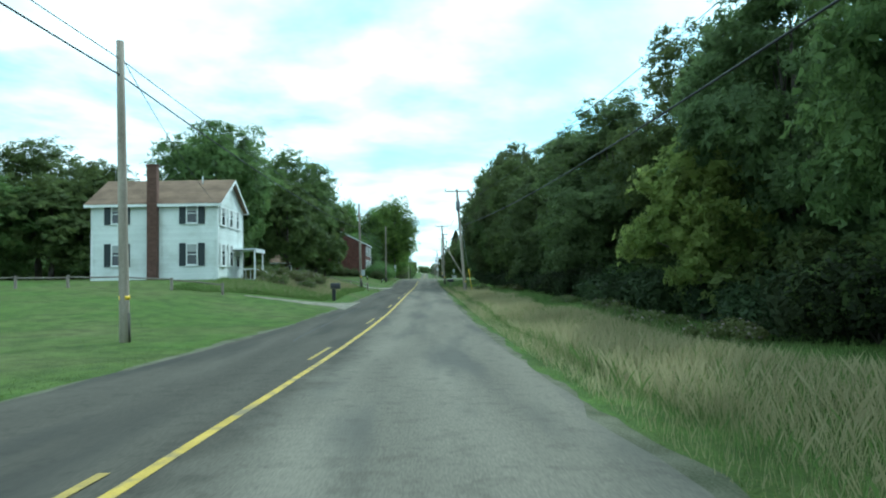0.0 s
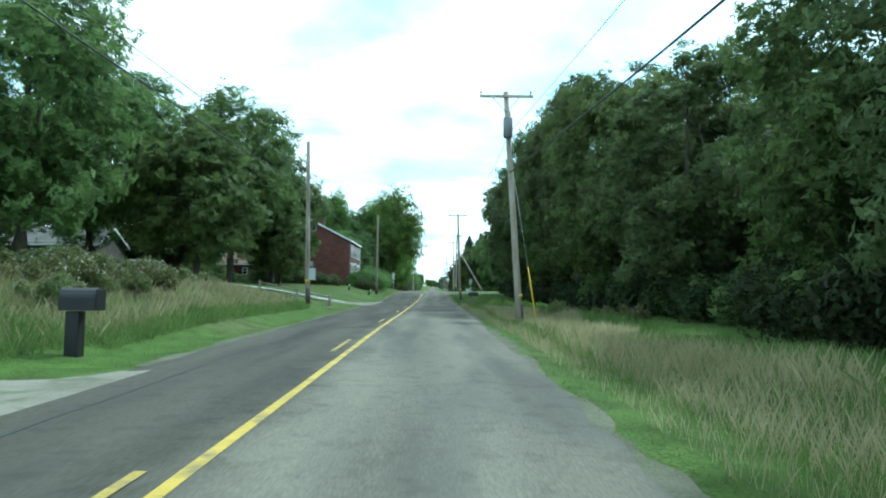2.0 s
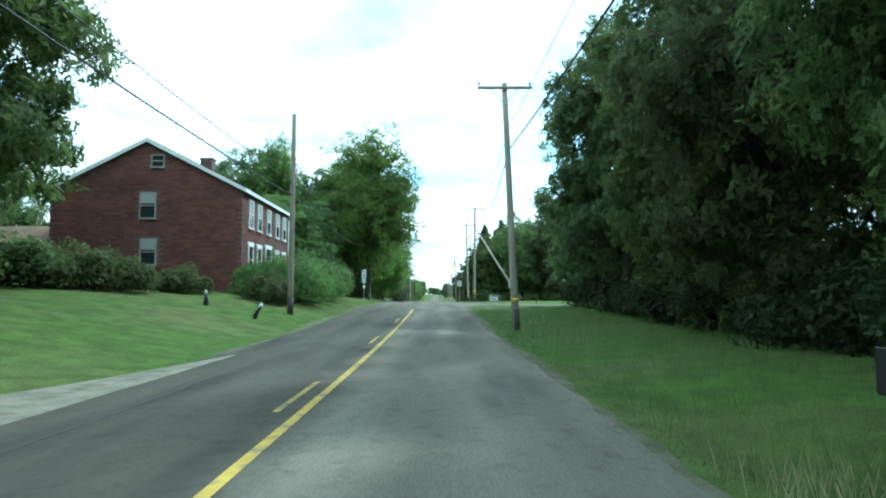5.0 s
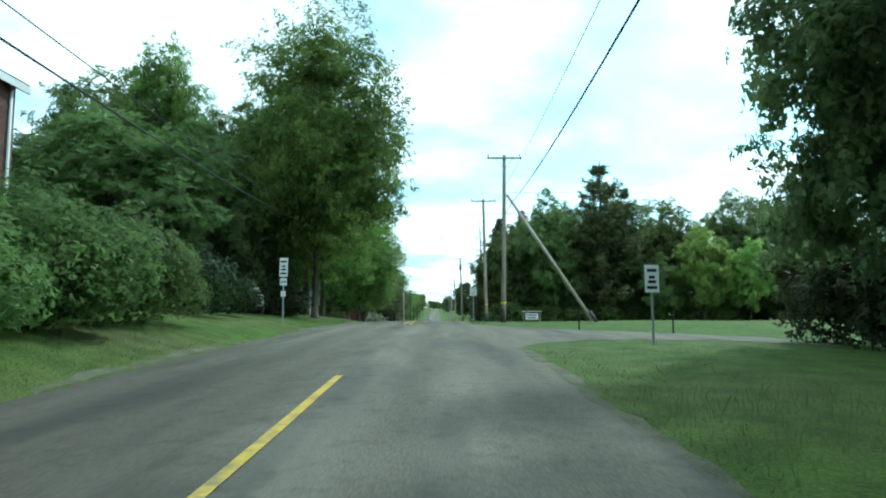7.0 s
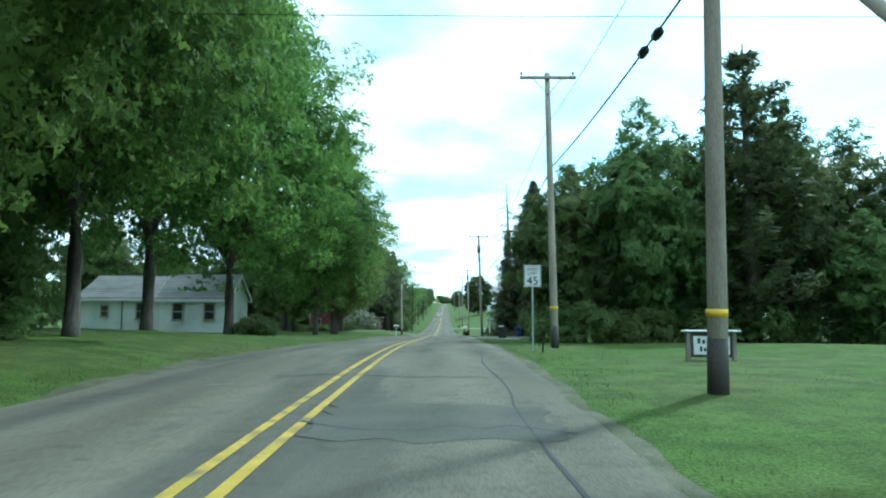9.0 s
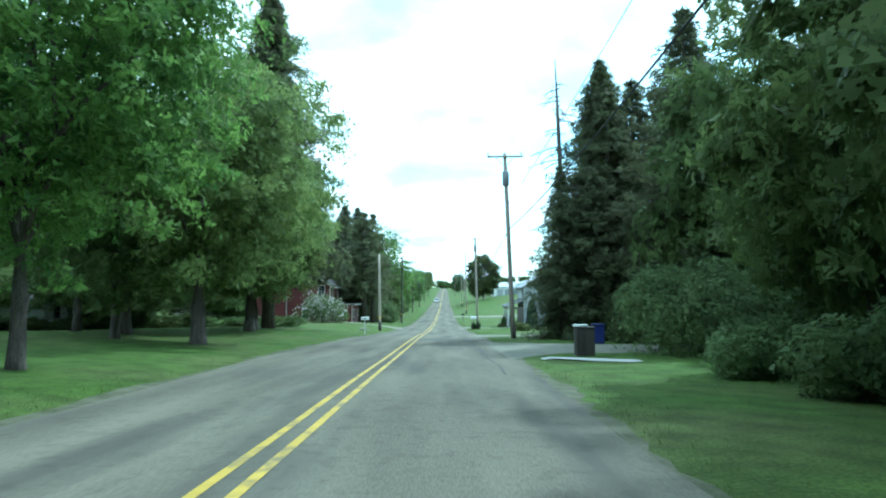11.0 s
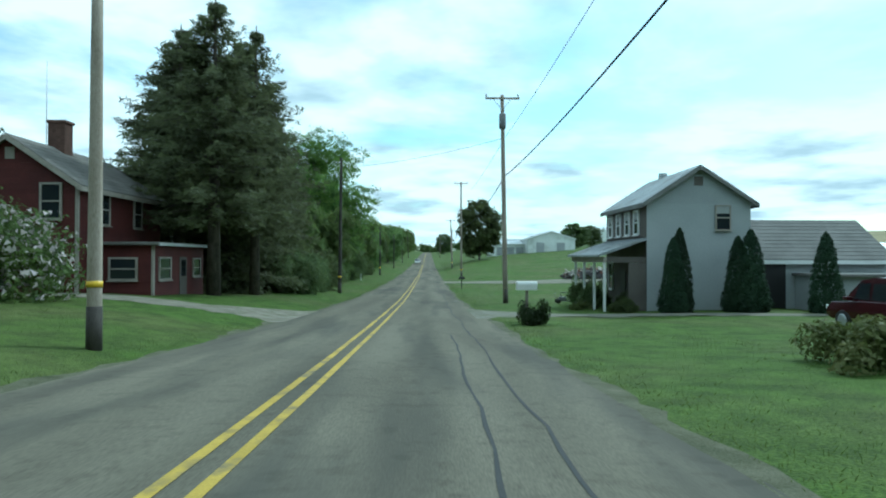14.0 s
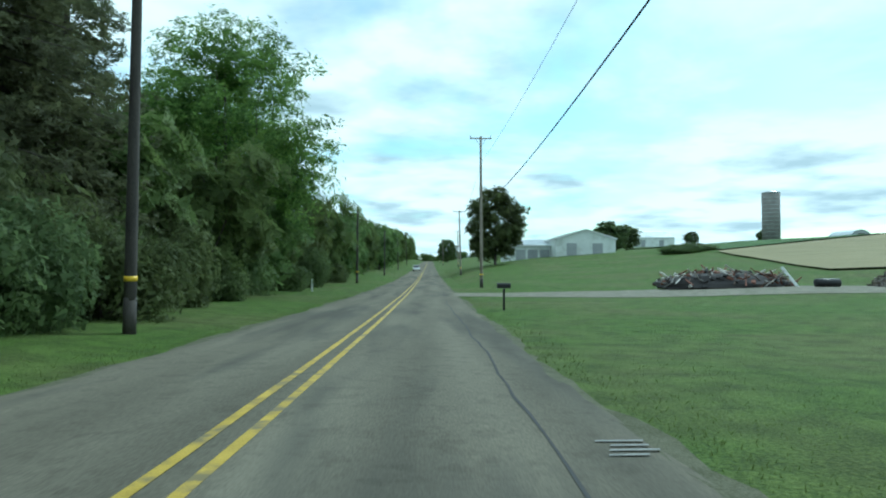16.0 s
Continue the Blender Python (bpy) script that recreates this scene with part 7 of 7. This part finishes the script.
def split_rail(points, label, rails=2, h=1.1):
    ob = thing("split_rail_fence", label, "fence")
    for i, (x, y) in enumerate(points):
        z = gz(x, y)
        part("fence_post", box((x - 0.07, y - 0.07, z - 0.3), (x + 0.07, y + 0.07, z + h), 0.015), M_FENCE, ob)
        if i:
            px, py = points[i - 1]
            for k in range(rails):
                f = h * (0.85 - 0.45 * k)
                part("rail", tube_mesh("rail", [(px, py, gz(px, py) + f + random.uniform(-0.04, 0.04)), ((px + x) / 2, (py + y) / 2, gz((px + x) / 2, (py + y) / 2) + f - 0.03), (x, y, z + f + random.uniform(-0.04, 0.04))], [0.045, 0.055, 0.045], M_FENCE, 6), None, ob)


split_rail([(-9.6, 81.0), (-7.25, 82.0), (-5.25, 83.45), (-5.6, 86.3)], "weathered split-rail fence corner on the lawn", 2, 0.85)
split_rail([(-34.3 + k * 2.99, 39.2 + 0.022 * k * k) for k in range(9)], "long low weathered rail fence before the white house", 1, 0.75)


def board_sign():
    x, y = 9.85, 177.4
    ob = thing("notice_board", "dark framed notice board with white panel and small roof", "sign", (x, y, gz(x, y)))
    ob.matrix_basis = ob.matrix_basis @ Matrix.Scale(0.8, 4)
    for s in (-1, 1):
        part("post", box((s * 0.82 - 0.07, -0.07, -0.3), (s * 0.82 + 0.07, 0.07, 1.02), 0.01), M_FENCE, ob)
    part("frame", box((-0.75, -0.05, 0.12), (0.75, 0.05, 0.97), 0.01), M_CREOSOTE, ob)
    p = part("panel", box((-0.64, -0.066, 0.22), (0.64, -0.052, 0.87)), M_SIGN, ob)
    for k, (w, z) in enumerate(((0.5, 0.7), (0.42, 0.42))):
        for i in range(6):
            part("letter_bar", box((-w + i * w / 3, -0.071, z - 0.09), (-w + i * w / 3 + w / 5, -0.067, z + 0.09 - 0.05 * (i % 2))), M_INK, p)
    part("top", box((-1.0, -0.2, 1.03), (1.0, 0.2, 1.08), 0.01), M_SIGN, ob, "white edged little roof")


def text(body, size, m, parent, at):
    cu = bpy.data.curves.new("text", "FONT")
    cu.body, cu.size, cu.align_x, cu.align_y, cu.extrude = body, size, "CENTER", "CENTER", 0.002
    tmp = new("text", cu)
    me = bpy.data.meshes.new_from_object(tmp.evaluated_get(bpy.context.evaluated_depsgraph_get()))
    bpy.data.objects.remove(tmp)
    me.materials.clear()
    me.materials.append(m)
    o = part("lettering", me, None, parent)
    o.matrix_basis = Matrix.Translation(at) @ pose(0, 0, 0, 90, 0, 0)
    return o


def speed_sign():
    x, y = 5.4, 182.0
    z = gz(x, y)
    ob = thing("speed_limit_sign", "white speed limit 45 sign on a steel post", "road sign", (x, y, z))
    part("post", box((-0.03, 0.0, -0.3), (0.03, 0.03, 3.0)), M_GALV, ob)
    c = 3.6 - z - 1.0 + 1.0
    p = part("plate", box((-0.31, -0.012, c - 0.39), (0.31, -0.002, c + 0.39), 0.004), M_SIGN, ob)
    for s in (-1, 1):
        part("border", box((s * 0.285 - 0.008, -0.016, c - 0.36), (s * 0.285 + 0.008, -0.013, c + 0.36)), M_INK, p)
        part("border", box((-0.276, -0.016, c + s * 0.352 - 0.008), (0.276, -0.013, c + s * 0.352 + 0.008)), M_INK, p)
    text("SPEED", 0.15, M_INK, ob, (0, -0.016, c + 0.24))
    text("LIMIT", 0.15, M_INK, ob, (0, -0.016, c + 0.09))
    text("45", 0.42, M_INK, ob, (0, -0.016, c - 0.18))


def plate_sign(x, y, zc, w, h, rz, label, lower=False):
    z = gz(x, y)
    ob = thing("road_sign", label, "road sign", (x, y, z), rz)
    c = zc - z
    part("post", box((-0.03, 0.0, -0.3), (0.03, 0.035, c + h / 2)), M_GALV, ob)
    face = part("plate", box((-w / 2, -0.012, c - h / 2), (w / 2, -0.002, c + h / 2), 0.004), M_SIGN, ob)
    for k, u in enumerate((0.3, 0.05, -0.12, -0.33)):
        ww = w * (0.34, 0.2, 0.28, 0.36)[k]
        part("letter_bar", box((-ww, -0.016, c + u * h - 0.04), (ww, -0.0125, c + u * h + 0.045)), M_INK, face)
    if lower:
        q = part("lower_plate", box((-w * 0.42, -0.012, c - h / 2 - 0.42), (w * 0.42, -0.002, c - h / 2 - 0.08), 0.004), M_SIGN, ob)
        ym = c - h / 2 - 0.25
        V = [(-0.13, ym), (-0.06, ym + 0.06), (-0.06, ym + 0.02), (0.06, ym + 0.02), (0.06, ym + 0.06), (0.13, ym), (0.06, ym - 0.06), (0.06, ym - 0.02), (-0.06, ym - 0.02), (-0.06, ym - 0.06)]
        part("arrow", mesh("arrow", [(x_, -0.015, z_) for x_, z_ in V], [tuple(range(10))[::-1]], M_INK), None, q, "black double-headed arrow")
        part("small_plate", box((-w * 0.3, -0.012, c - h / 2 - 0.95), (w * 0.3, -0.002, c - h / 2 - 0.68), 0.004), M_SIGN, ob)


board_sign()
speed_sign()
plate_sign(8.3, 143.2, 2.7, 0.42, 0.78, 4, "tall narrow white route marker on a post")
plate_sign(-5.15, 155.9, 3.95, 0.4, 0.9, 0, "tall narrow white sign with a small plate below", True)


def yard_sign(x, y):
    ob = thing("yard_sign", "low white board sign on two posts before the thicket", "sign", (x, y, gz(x, y)), 8)
    for s_ in (-1, 1):
        part("post", box((s_ * 0.48 - 0.035, -0.035, -0.2), (s_ * 0.48 + 0.035, 0.035, 1.15), 0.006), M_FENCE, ob)
    p = part("panel", box((-0.52, -0.06, 0.42), (0.52, -0.037, 1.1), 0.006), M_SIGN, ob)
    for k, w in enumerate((0.36, 0.42, 0.28)):
        part("letter_bar", box((-w, -0.066, 0.9 - 0.19 * k), (w, -0.0605, 0.99 - 0.19 * k)), M_INK, p)
    part("rider", box((-0.2, -0.05, 1.3), (0.2, -0.037, 1.5), 0.004), M_SIGN, ob, "small white rider plate")
    part("rider_post", box((-0.02, -0.036, 1.1), (0.02, 0.0, 1.5)), M_FENCE, ob)


yard_sign(-8.3, 162.4)


def marker_post(x, y, h=0.8):
    ob = thing("marker_post", "slim dark marker post in the grass", "marker post", (x, y, gz(x, y)), group="marker posts")
    part("stake", box((-0.03, -0.02, -0.2), (0.03, 0.02, h), 0.004), M_BLACK, ob)


for q in ((8.65, 154.45, 0.85), (11.4, 150.2, 0.7), (5.6, 181, 0.5)):
    marker_post(*q)


def white_stake():
    x, y = -7.1, 341.5
    ob = thing("marker_stake", "slim white marker stake in the grass", "marker post", (x, y, gz(x, y)), group="marker posts")
    part("stake", box((-0.06, -0.03, -0.2), (0.06, 0.03, 1.0), 0.008), M_WHITEP, ob)


white_stake()


def service_box():
    x, y = 7.65, 220.2
    ob = thing("roadside_box", "brown boxy mail stand with a pale lid", "mail stand", (x, y, gz(x, y)))
    part("base", box((-0.34, -0.33, -0.2), (0.34, 0.33, 1.05), 0.03), M_CREOSOTE, ob)
    part("lid", box((-0.37, -0.36, 1.055), (0.37, 0.36, 1.1), 0.015), M_CREOSOTE, ob)
    part("newspaper_box", box((-0.42, -0.22, 1.105), (0.12, 0.2, 1.19), 0.03), M_WHITEP, ob, "flat white letter tray")
    bin_ = thing("bin", "dark blue plastic wheelie bin", "bin", (9.9, 227.6, gz(9.9, 227.6)))
    part("body", box((-0.26, -0.3, 0.05), (0.26, 0.3, 0.95), 0.04), plain("blue_plastic", (0.018, 0.028, 0.14), 0.4), bin_)
    part("lid", box((-0.29, -0.33, 0.955), (0.29, 0.33, 1.03), 0.02), plain("blue_lid", (0.018, 0.028, 0.12), 0.4), bin_)
    for s in (-1, 1):
        part("wheel", tube_mesh("wheel", [(s * 0.2 - 0.03, 0.28, 0.1), (s * 0.2 + 0.03, 0.28, 0.1)], [0.1, 0.1], M_BLACK, 12), None, bin_)


service_box()


def car(name, label, x, y, rz, paint, suv=True, s=1.0):
    """A parked car with body, glass, wheels and lights; its length lies along its own x."""
    ob = thing(name, label, "car", (x, y, gz(x, y) if abs(x) > 4.2 else float(road_z(y)) + 0.06), rz)
    L, W, H = 4.75 * s, 1.85 * s, (1.75 if suv else 1.48) * s
    st = [(-L / 2, 0.42, 0.85), (-L / 2 + 0.15, 0.38, 1.02), (-L * 0.2, 0.36, 1.06), (L * 0.15, 0.36, 1.02), (L / 2 - 0.3, 0.38, 0.92), (L / 2, 0.45, 0.78)]
    bm = bmesh.new()
    rows = []
    for px, lo, hi in st:
        e = W / 2 * (0.93 if abs(px) > L * 0.45 else 1.0)
        rows.append([bm.verts.new(v) for v in ((px, -e * 0.96, lo), (px, -e, (lo + hi) / 2), (px, -e * 0.94, hi), (px, e * 0.94, hi), (px, e, (lo + hi) / 2), (px, e * 0.96, lo))])
    for a, b in zip(rows, rows[1:]):
        for k in range(6):
            bm.faces.new((a[k], a[(k + 1) % 6], b[(k + 1) % 6], b[k]))
    bm.faces.new(rows[0]); bm.faces.new(rows[-1][::-1])
    bmesh.ops.recalc_face_normals(bm, faces=bm.faces)
    bmesh.ops.bevel(bm, geom=list(bm.edges), offset=0.03, segments=1, affect="EDGES")
    part("body", bm, paint, ob)
    rear = -L / 2 + (0.1 if suv else 0.7)
    cab = [(rear, 1.0), (rear + 0.25, H - 0.08), (L * 0.05, H), (L * 0.18, H - 0.1), (L * 0.32, 1.0)]
    bm = bmesh.new()
    rows = []
    for px, z in cab:
        e = W / 2 * (0.92 - 0.16 * (z - 1.0) / (H - 1.0))
        rows.append([bm.verts.new((px, -e, z)), bm.verts.new((px, e, z))])
    base = [[bm.verts.new((px, s_ * W / 2 * 0.92, 0.99)) for s_ in (-1, 1)] for px in (cab[1][0], cab[2][0], cab[3][0])]
    for a, b in zip(rows, rows[1:]):
        bm.faces.new((a[0], a[1], b[1], b[0]))
    for k in (0, 1):
        seq = [r[k] for r in rows]
        bm.faces.new(seq if k else seq[::-1])
    bmesh.ops.recalc_face_normals(bm, faces=bm.faces)
    part("cabin", bm, paint, ob)
    for sgn in (-1, 1):
        for a, b in ((-L * 0.36, -L * 0.16), (-L * 0.14, L * 0.06), (L * 0.08, L * 0.22)):
            V = []
            for px, z in ((a, 1.06), (b, 1.06), (b - (0.14 if b > L * 0.1 else 0), H - 0.18), (a + 0.04, H - 0.18)):
                e = W / 2 * (0.92 - 0.16 * (z - 1.0) / (H - 1.0)) + 0.012
                V.append((px, sgn * e, z))
            part("side_window", mesh("side_window", V, [(0, 1, 2, 3)] if sgn < 0 else [(3, 2, 1, 0)], M_GLASS), None, ob)
        for px in (-L * 0.29, L * 0.31):
            w = part("wheel", tube_mesh("wheel", [(px, sgn * (W / 2 - 0.24), 0.36), (px, sgn * (W / 2 - 0.2), 0.36), (px, sgn * (W / 2 - 0.02), 0.36), (px, sgn * (W / 2 + 0.005), 0.36)], [0.3, 0.36, 0.36, 0.31], M_BLACK, 20), None, ob)
            part("rim", tube_mesh("rim", [(px, sgn * (W / 2 + 0.004), 0.36), (px, sgn * (W / 2 + 0.02), 0.36)], [0.23, 0.17], M_GALV, 12), None, w)
        part("tail_light", box((-L / 2 - 0.012, sgn * W * 0.42 - 0.1, 0.8), (-L / 2 + 0.08, sgn * W * 0.42 + 0.1, 1.02), 0.01), plain("lamp_red", (0.3, 0.02, 0.02), 0.2), ob)
        part("headlight", box((L / 2 - 0.12, sgn * W * 0.38 - 0.14, 0.66), (L / 2 + 0.012, sgn * W * 0.38 + 0.14, 0.8), 0.01), M_SIGN, ob)
        part("mirror", box((L * 0.2, sgn * (W / 2 + 0.02), 1.02), (L * 0.25, sgn * (W / 2 + 0.2), 1.15), 0.02), paint, ob)
    V = [(rear - 0.012, -W * 0.38, 1.1), (rear - 0.012, W * 0.38, 1.1), (rear + 0.2, W * 0.34, H - 0.16), (rear + 0.2, -W * 0.34, H - 0.16)]
    part("rear_window", mesh("rear_window", V, [(3, 2, 1, 0)], M_GLASS), None, ob)
    part("rear_bumper", box((-L / 2 - 0.06, -W * 0.46, 0.42), (-L / 2 + 0.06, W * 0.46, 0.6), 0.03), M_GALV, ob)
    V = [(L * 0.18 + 0.03, -W * 0.36, H - 0.13), (L * 0.18 + 0.03, W * 0.36, H - 0.13), (L * 0.32 + 0.015, W * 0.41, 1.03), (L * 0.32 + 0.015, -W * 0.41, 1.03)]
    part("windscreen", mesh("windscreen", V, [(3, 2, 1, 0)], M_GLASS), None, ob)
    return ob


car("suv", "dark red sport utility car parked on the drive", 16.2, 270.8, 92, plain("dark_red_paint", (0.05, 0.007, 0.011), 0.25, 0.3))
car("car", "oncoming white car far down the road", -1.5, 470, -90, plain("white_car_paint", (0.7, 0.72, 0.74), 0.25))
car("car", "dark car parked by the white sheds", 29.5, 276.5, 20, plain("dark_car_paint", (0.02, 0.022, 0.03), 0.25), False)


car("car", "silver car parked behind the lawn trees", -34, 288, 15, plain("silver_paint", (0.42, 0.43, 0.44), 0.25, 0.4), False)


def lawn_ornament(x, y, s, tilt):
    """A squat black and white garden figure turned on a lathe."""
    ob = thing("lawn_ornament", "small black and white ornament on the lawn", "lawn ornament", (x, y, gz(x, y)), group="lawn ornaments")
    part("base", tube_mesh("base", [(0, 0, -0.03), (0, 0, 0.05), (tilt * 0.1, 0, 0.3), (tilt * 0.25, 0, 0.52)], [0.16 * s, 0.17 * s, 0.12 * s, 0.09 * s], M_BLACK, 10), None, ob)
    part("top", tube_mesh("top", [(tilt * 0.25, 0, 0.522), (tilt * 0.28, 0, 0.6), (tilt * 0.3, 0, 0.7)], [0.1 * s, 0.13 * s, 0.04 * s], M_WHITEP, 10), None, ob, "white top")


lawn_ornament(-8.7, 120.9, 0.75, 0.0)
lawn_ornament(-6.06, 119.7, 0.7, 1.0)


def rubble(x, y, rx, ry, h, seed, label):
    rng = np.random.default_rng(seed)
    ob = thing("rubble_pile", label, "rubble pile", (x, y, gz(x, y)))
    mats = [plain("rubble_brown", (0.1, 0.07, 0.055), 0.9), plain("rubble_grey", (0.2, 0.19, 0.175), 0.9), plain("rubble_dark", (0.05, 0.045, 0.045), 0.9), plain("rubble_red", (0.19, 0.085, 0.06), 0.9), plain("rubble_pale", (0.5, 0.47, 0.43), 0.9)]
    base = bmesh.new()
    bmesh.ops.create_icosphere(base, subdivisions=3, radius=1)
    for v in base.verts:
        v.co = Vector((v.co.x * rx, v.co.y * ry, max(v.co.z, -0.1) * h * 0.75)) * (1 + 0.15 * noise.noise(v.co * 3))
    part("earth_core", base, mats[2], ob)
    shapes = []
    for k in range(10):
        b = bmesh.new()
        l = rng.uniform(0.9, 2.0) if k % 3 == 0 else rng.uniform(0.2, 0.5)
        q = 0.35 if k % 3 == 0 else 0.8
        add_box(b, (-l / 2, -q * rng.uniform(0.06, 0.25), -q * rng.uniform(0.05, 0.2)), (l / 2, q * rng.uniform(0.06, 0.25), q * rng.uniform(0.05, 0.2)), 0.015)
        shapes.append(from_bm("chunk", b, mats[k % 5]))
    for i in range(260):
        a, r = rng.uniform(0, 2 * math.pi), math.sqrt(rng.uniform(0, 1))
        px, py = math.cos(a) * r * rx * 1.05, math.sin(a) * r * ry * 1.05
        pz = max(0.05, h * 0.78 * math.sqrt(max(0, 1 - r * r)) + rng.normal(0, 0.06))
        q = part("chunk", shapes[i % 10], None, ob)
        q.matrix_basis = pose(px, py, pz, rng.uniform(-40, 40), rng.uniform(-40, 40), rng.uniform(0, 360))


rubble(26.6, 343, 5.6, 2.6, 1.6, 3, "heap of broken bricks, boards and scrap on the farm drive")

def plank_stack(x, y):
    rng = np.random.default_rng(8)
    ob = thing("plank_stack", "stepped stack of weathered grey-brown planks and slabs", "timber stack", (x, y, gz(x, y)))
    tones = [plain("old_plank", (0.13, 0.1, 0.08), 0.9), plain("grey_plank", (0.2, 0.18, 0.16), 0.9), plain("dark_plank", (0.06, 0.05, 0.045), 0.9)]
    for k in range(13):
        left = -3.6 + 0.28 * k
        for r in range(5):
            a, b = left + rng.uniform(-0.4, 0.4), 4.2 + rng.uniform(-0.3, 0.3)
            yy = -1.1 + r * 0.5 + rng.uniform(-0.08, 0.08)
            part("plank", box((a, yy, k * 0.18 + 0.004), (b, yy + rng.uniform(0.25, 0.45), k * 0.18 + 0.165), 0.012), tones[int(rng.integers(3))], ob)


plank_stack(41.4, 341)
oil = thing("barrel", "black drum lying beside the scrap heap", "barrel", (33.4, 340.2, gz(33.4, 340.2)))
part("drum", tube_mesh("drum", [(-0.95, 0, 0.34), (-0.9, 0, 0.34), (0.9, 0, 0.34), (0.95, 0, 0.34)], [0.28, 0.34, 0.34, 0.28], M_BLACK, 18), None, oil)
board = thing("white_board", "long white board leaning on the scrap heap", "board", (31.6, 341.2, gz(31.6, 341.2)))
lean = box((-0.12, -0.03, 0.0), (0.12, 0.03, 1.95), 0.006)
bmesh.ops.transform(lean, matrix=pose(0, 0, 0, -25, -28, 0), verts=lean.verts)
part("plank", lean, M_WHITEP, board)


def quonset(x, y):
    ob = thing("arched_hut", "grey arched metal farm hut on the hilltop", "barn", (x, y, gz(x, y)))
    n = 14
    arc = [(5.0 * math.cos(a), 4.6 * math.sin(a)) for a in np.linspace(math.pi, 0, n)]
    V = [(p[0], q, p[1]) for q in (0, 16) for p in arc]
    F = [(i, i + 1, n + i + 1, n + i) for i in range(n - 1)]
    part("shell", mesh("shell", V, F, M_METALROOF, True), None, ob)
    part("end_wall", mesh("end_wall", [(p[0] * 0.97, 0.05, p[1] * 0.97) for p in arc], [tuple(range(n))], M_GREYWALL), None, ob)
    part("door", box((-1.4, -0.05, 0), (1.4, 0.03, 3.0)), M_BROWNWALL, ob)


quonset(184, 560)


def garden_cart(x, y):
    ob = thing("garden_cart", "small dark tubular garden cart on the lawn", "cart", (x, y, gz(x, y)))
    part("bed", box((-0.2, -0.22, 0.14), (0.22, 0.22, 0.42), 0.03), M_CAN, ob)
    part("tray", box((0.23, -0.22, 0.12), (0.55, 0.22, 0.18), 0.02), M_CAN, ob)
    for s_ in (-0.2, 0.2):
        part("frame_tube", tube_mesh("frame_tube", [(-0.12, s_, 0.42), (-0.1, s_, 0.68), (0.53, s_, 0.68), (0.54, s_, 0.18)], [0.016] * 4, M_CAN, 6), None, ob)
        part("wheel", tube_mesh("wheel", [(-0.3, s_ * 1.2 - 0.03, 0.15), (-0.3, s_ * 1.2 + 0.03, 0.15)], [0.15, 0.15], M_BLACK, 16), None, ob)
    part("handle", tube_mesh("handle", [(-0.2, 0, 0.34), (-0.5, 0, 0.42), (-0.55, 0, 0.64), (-0.4, 0, 0.66)], [0.016] * 4, M_CAN, 6), None, ob)


garden_cart(10.7, 293.2)



def stone(x, y, s, label="pale flat stone lying on the lawn"):
    b = bmesh.new()
    bmesh.ops.create_icosphere(b, subdivisions=2, radius=s)
    for v in b.verts:
        v.co = Vector((v.co.x * 1.5, v.co.y, v.co.z * 0.55)) * (1 + 0.25 * noise.noise(v.co * 4))
    ob = new("stone", from_bm("stone", b, M_STAVE))
    ob.matrix_basis = pose(x, y, gz(x, y) + s * 0.25)
    tagged(ob, label, "stone", "stones")


for q in ((-6.2, 261.2, 0.24), (-5.7, 261.5, 0.13)):
    stone(*q)

# fields on the rise
patch("crop_field", ((46, 360), (400, 372), (400, 575), (54, 406)), 0.25, M_WHEAT, "ripe golden crop on the slope", "field", 8)
patch("crop_field", ((56, 408.5), (400, 580), (420, 760), (60, 500)), 0.35, M_CROP, "dark green crop along the hilltop", "field", 8)
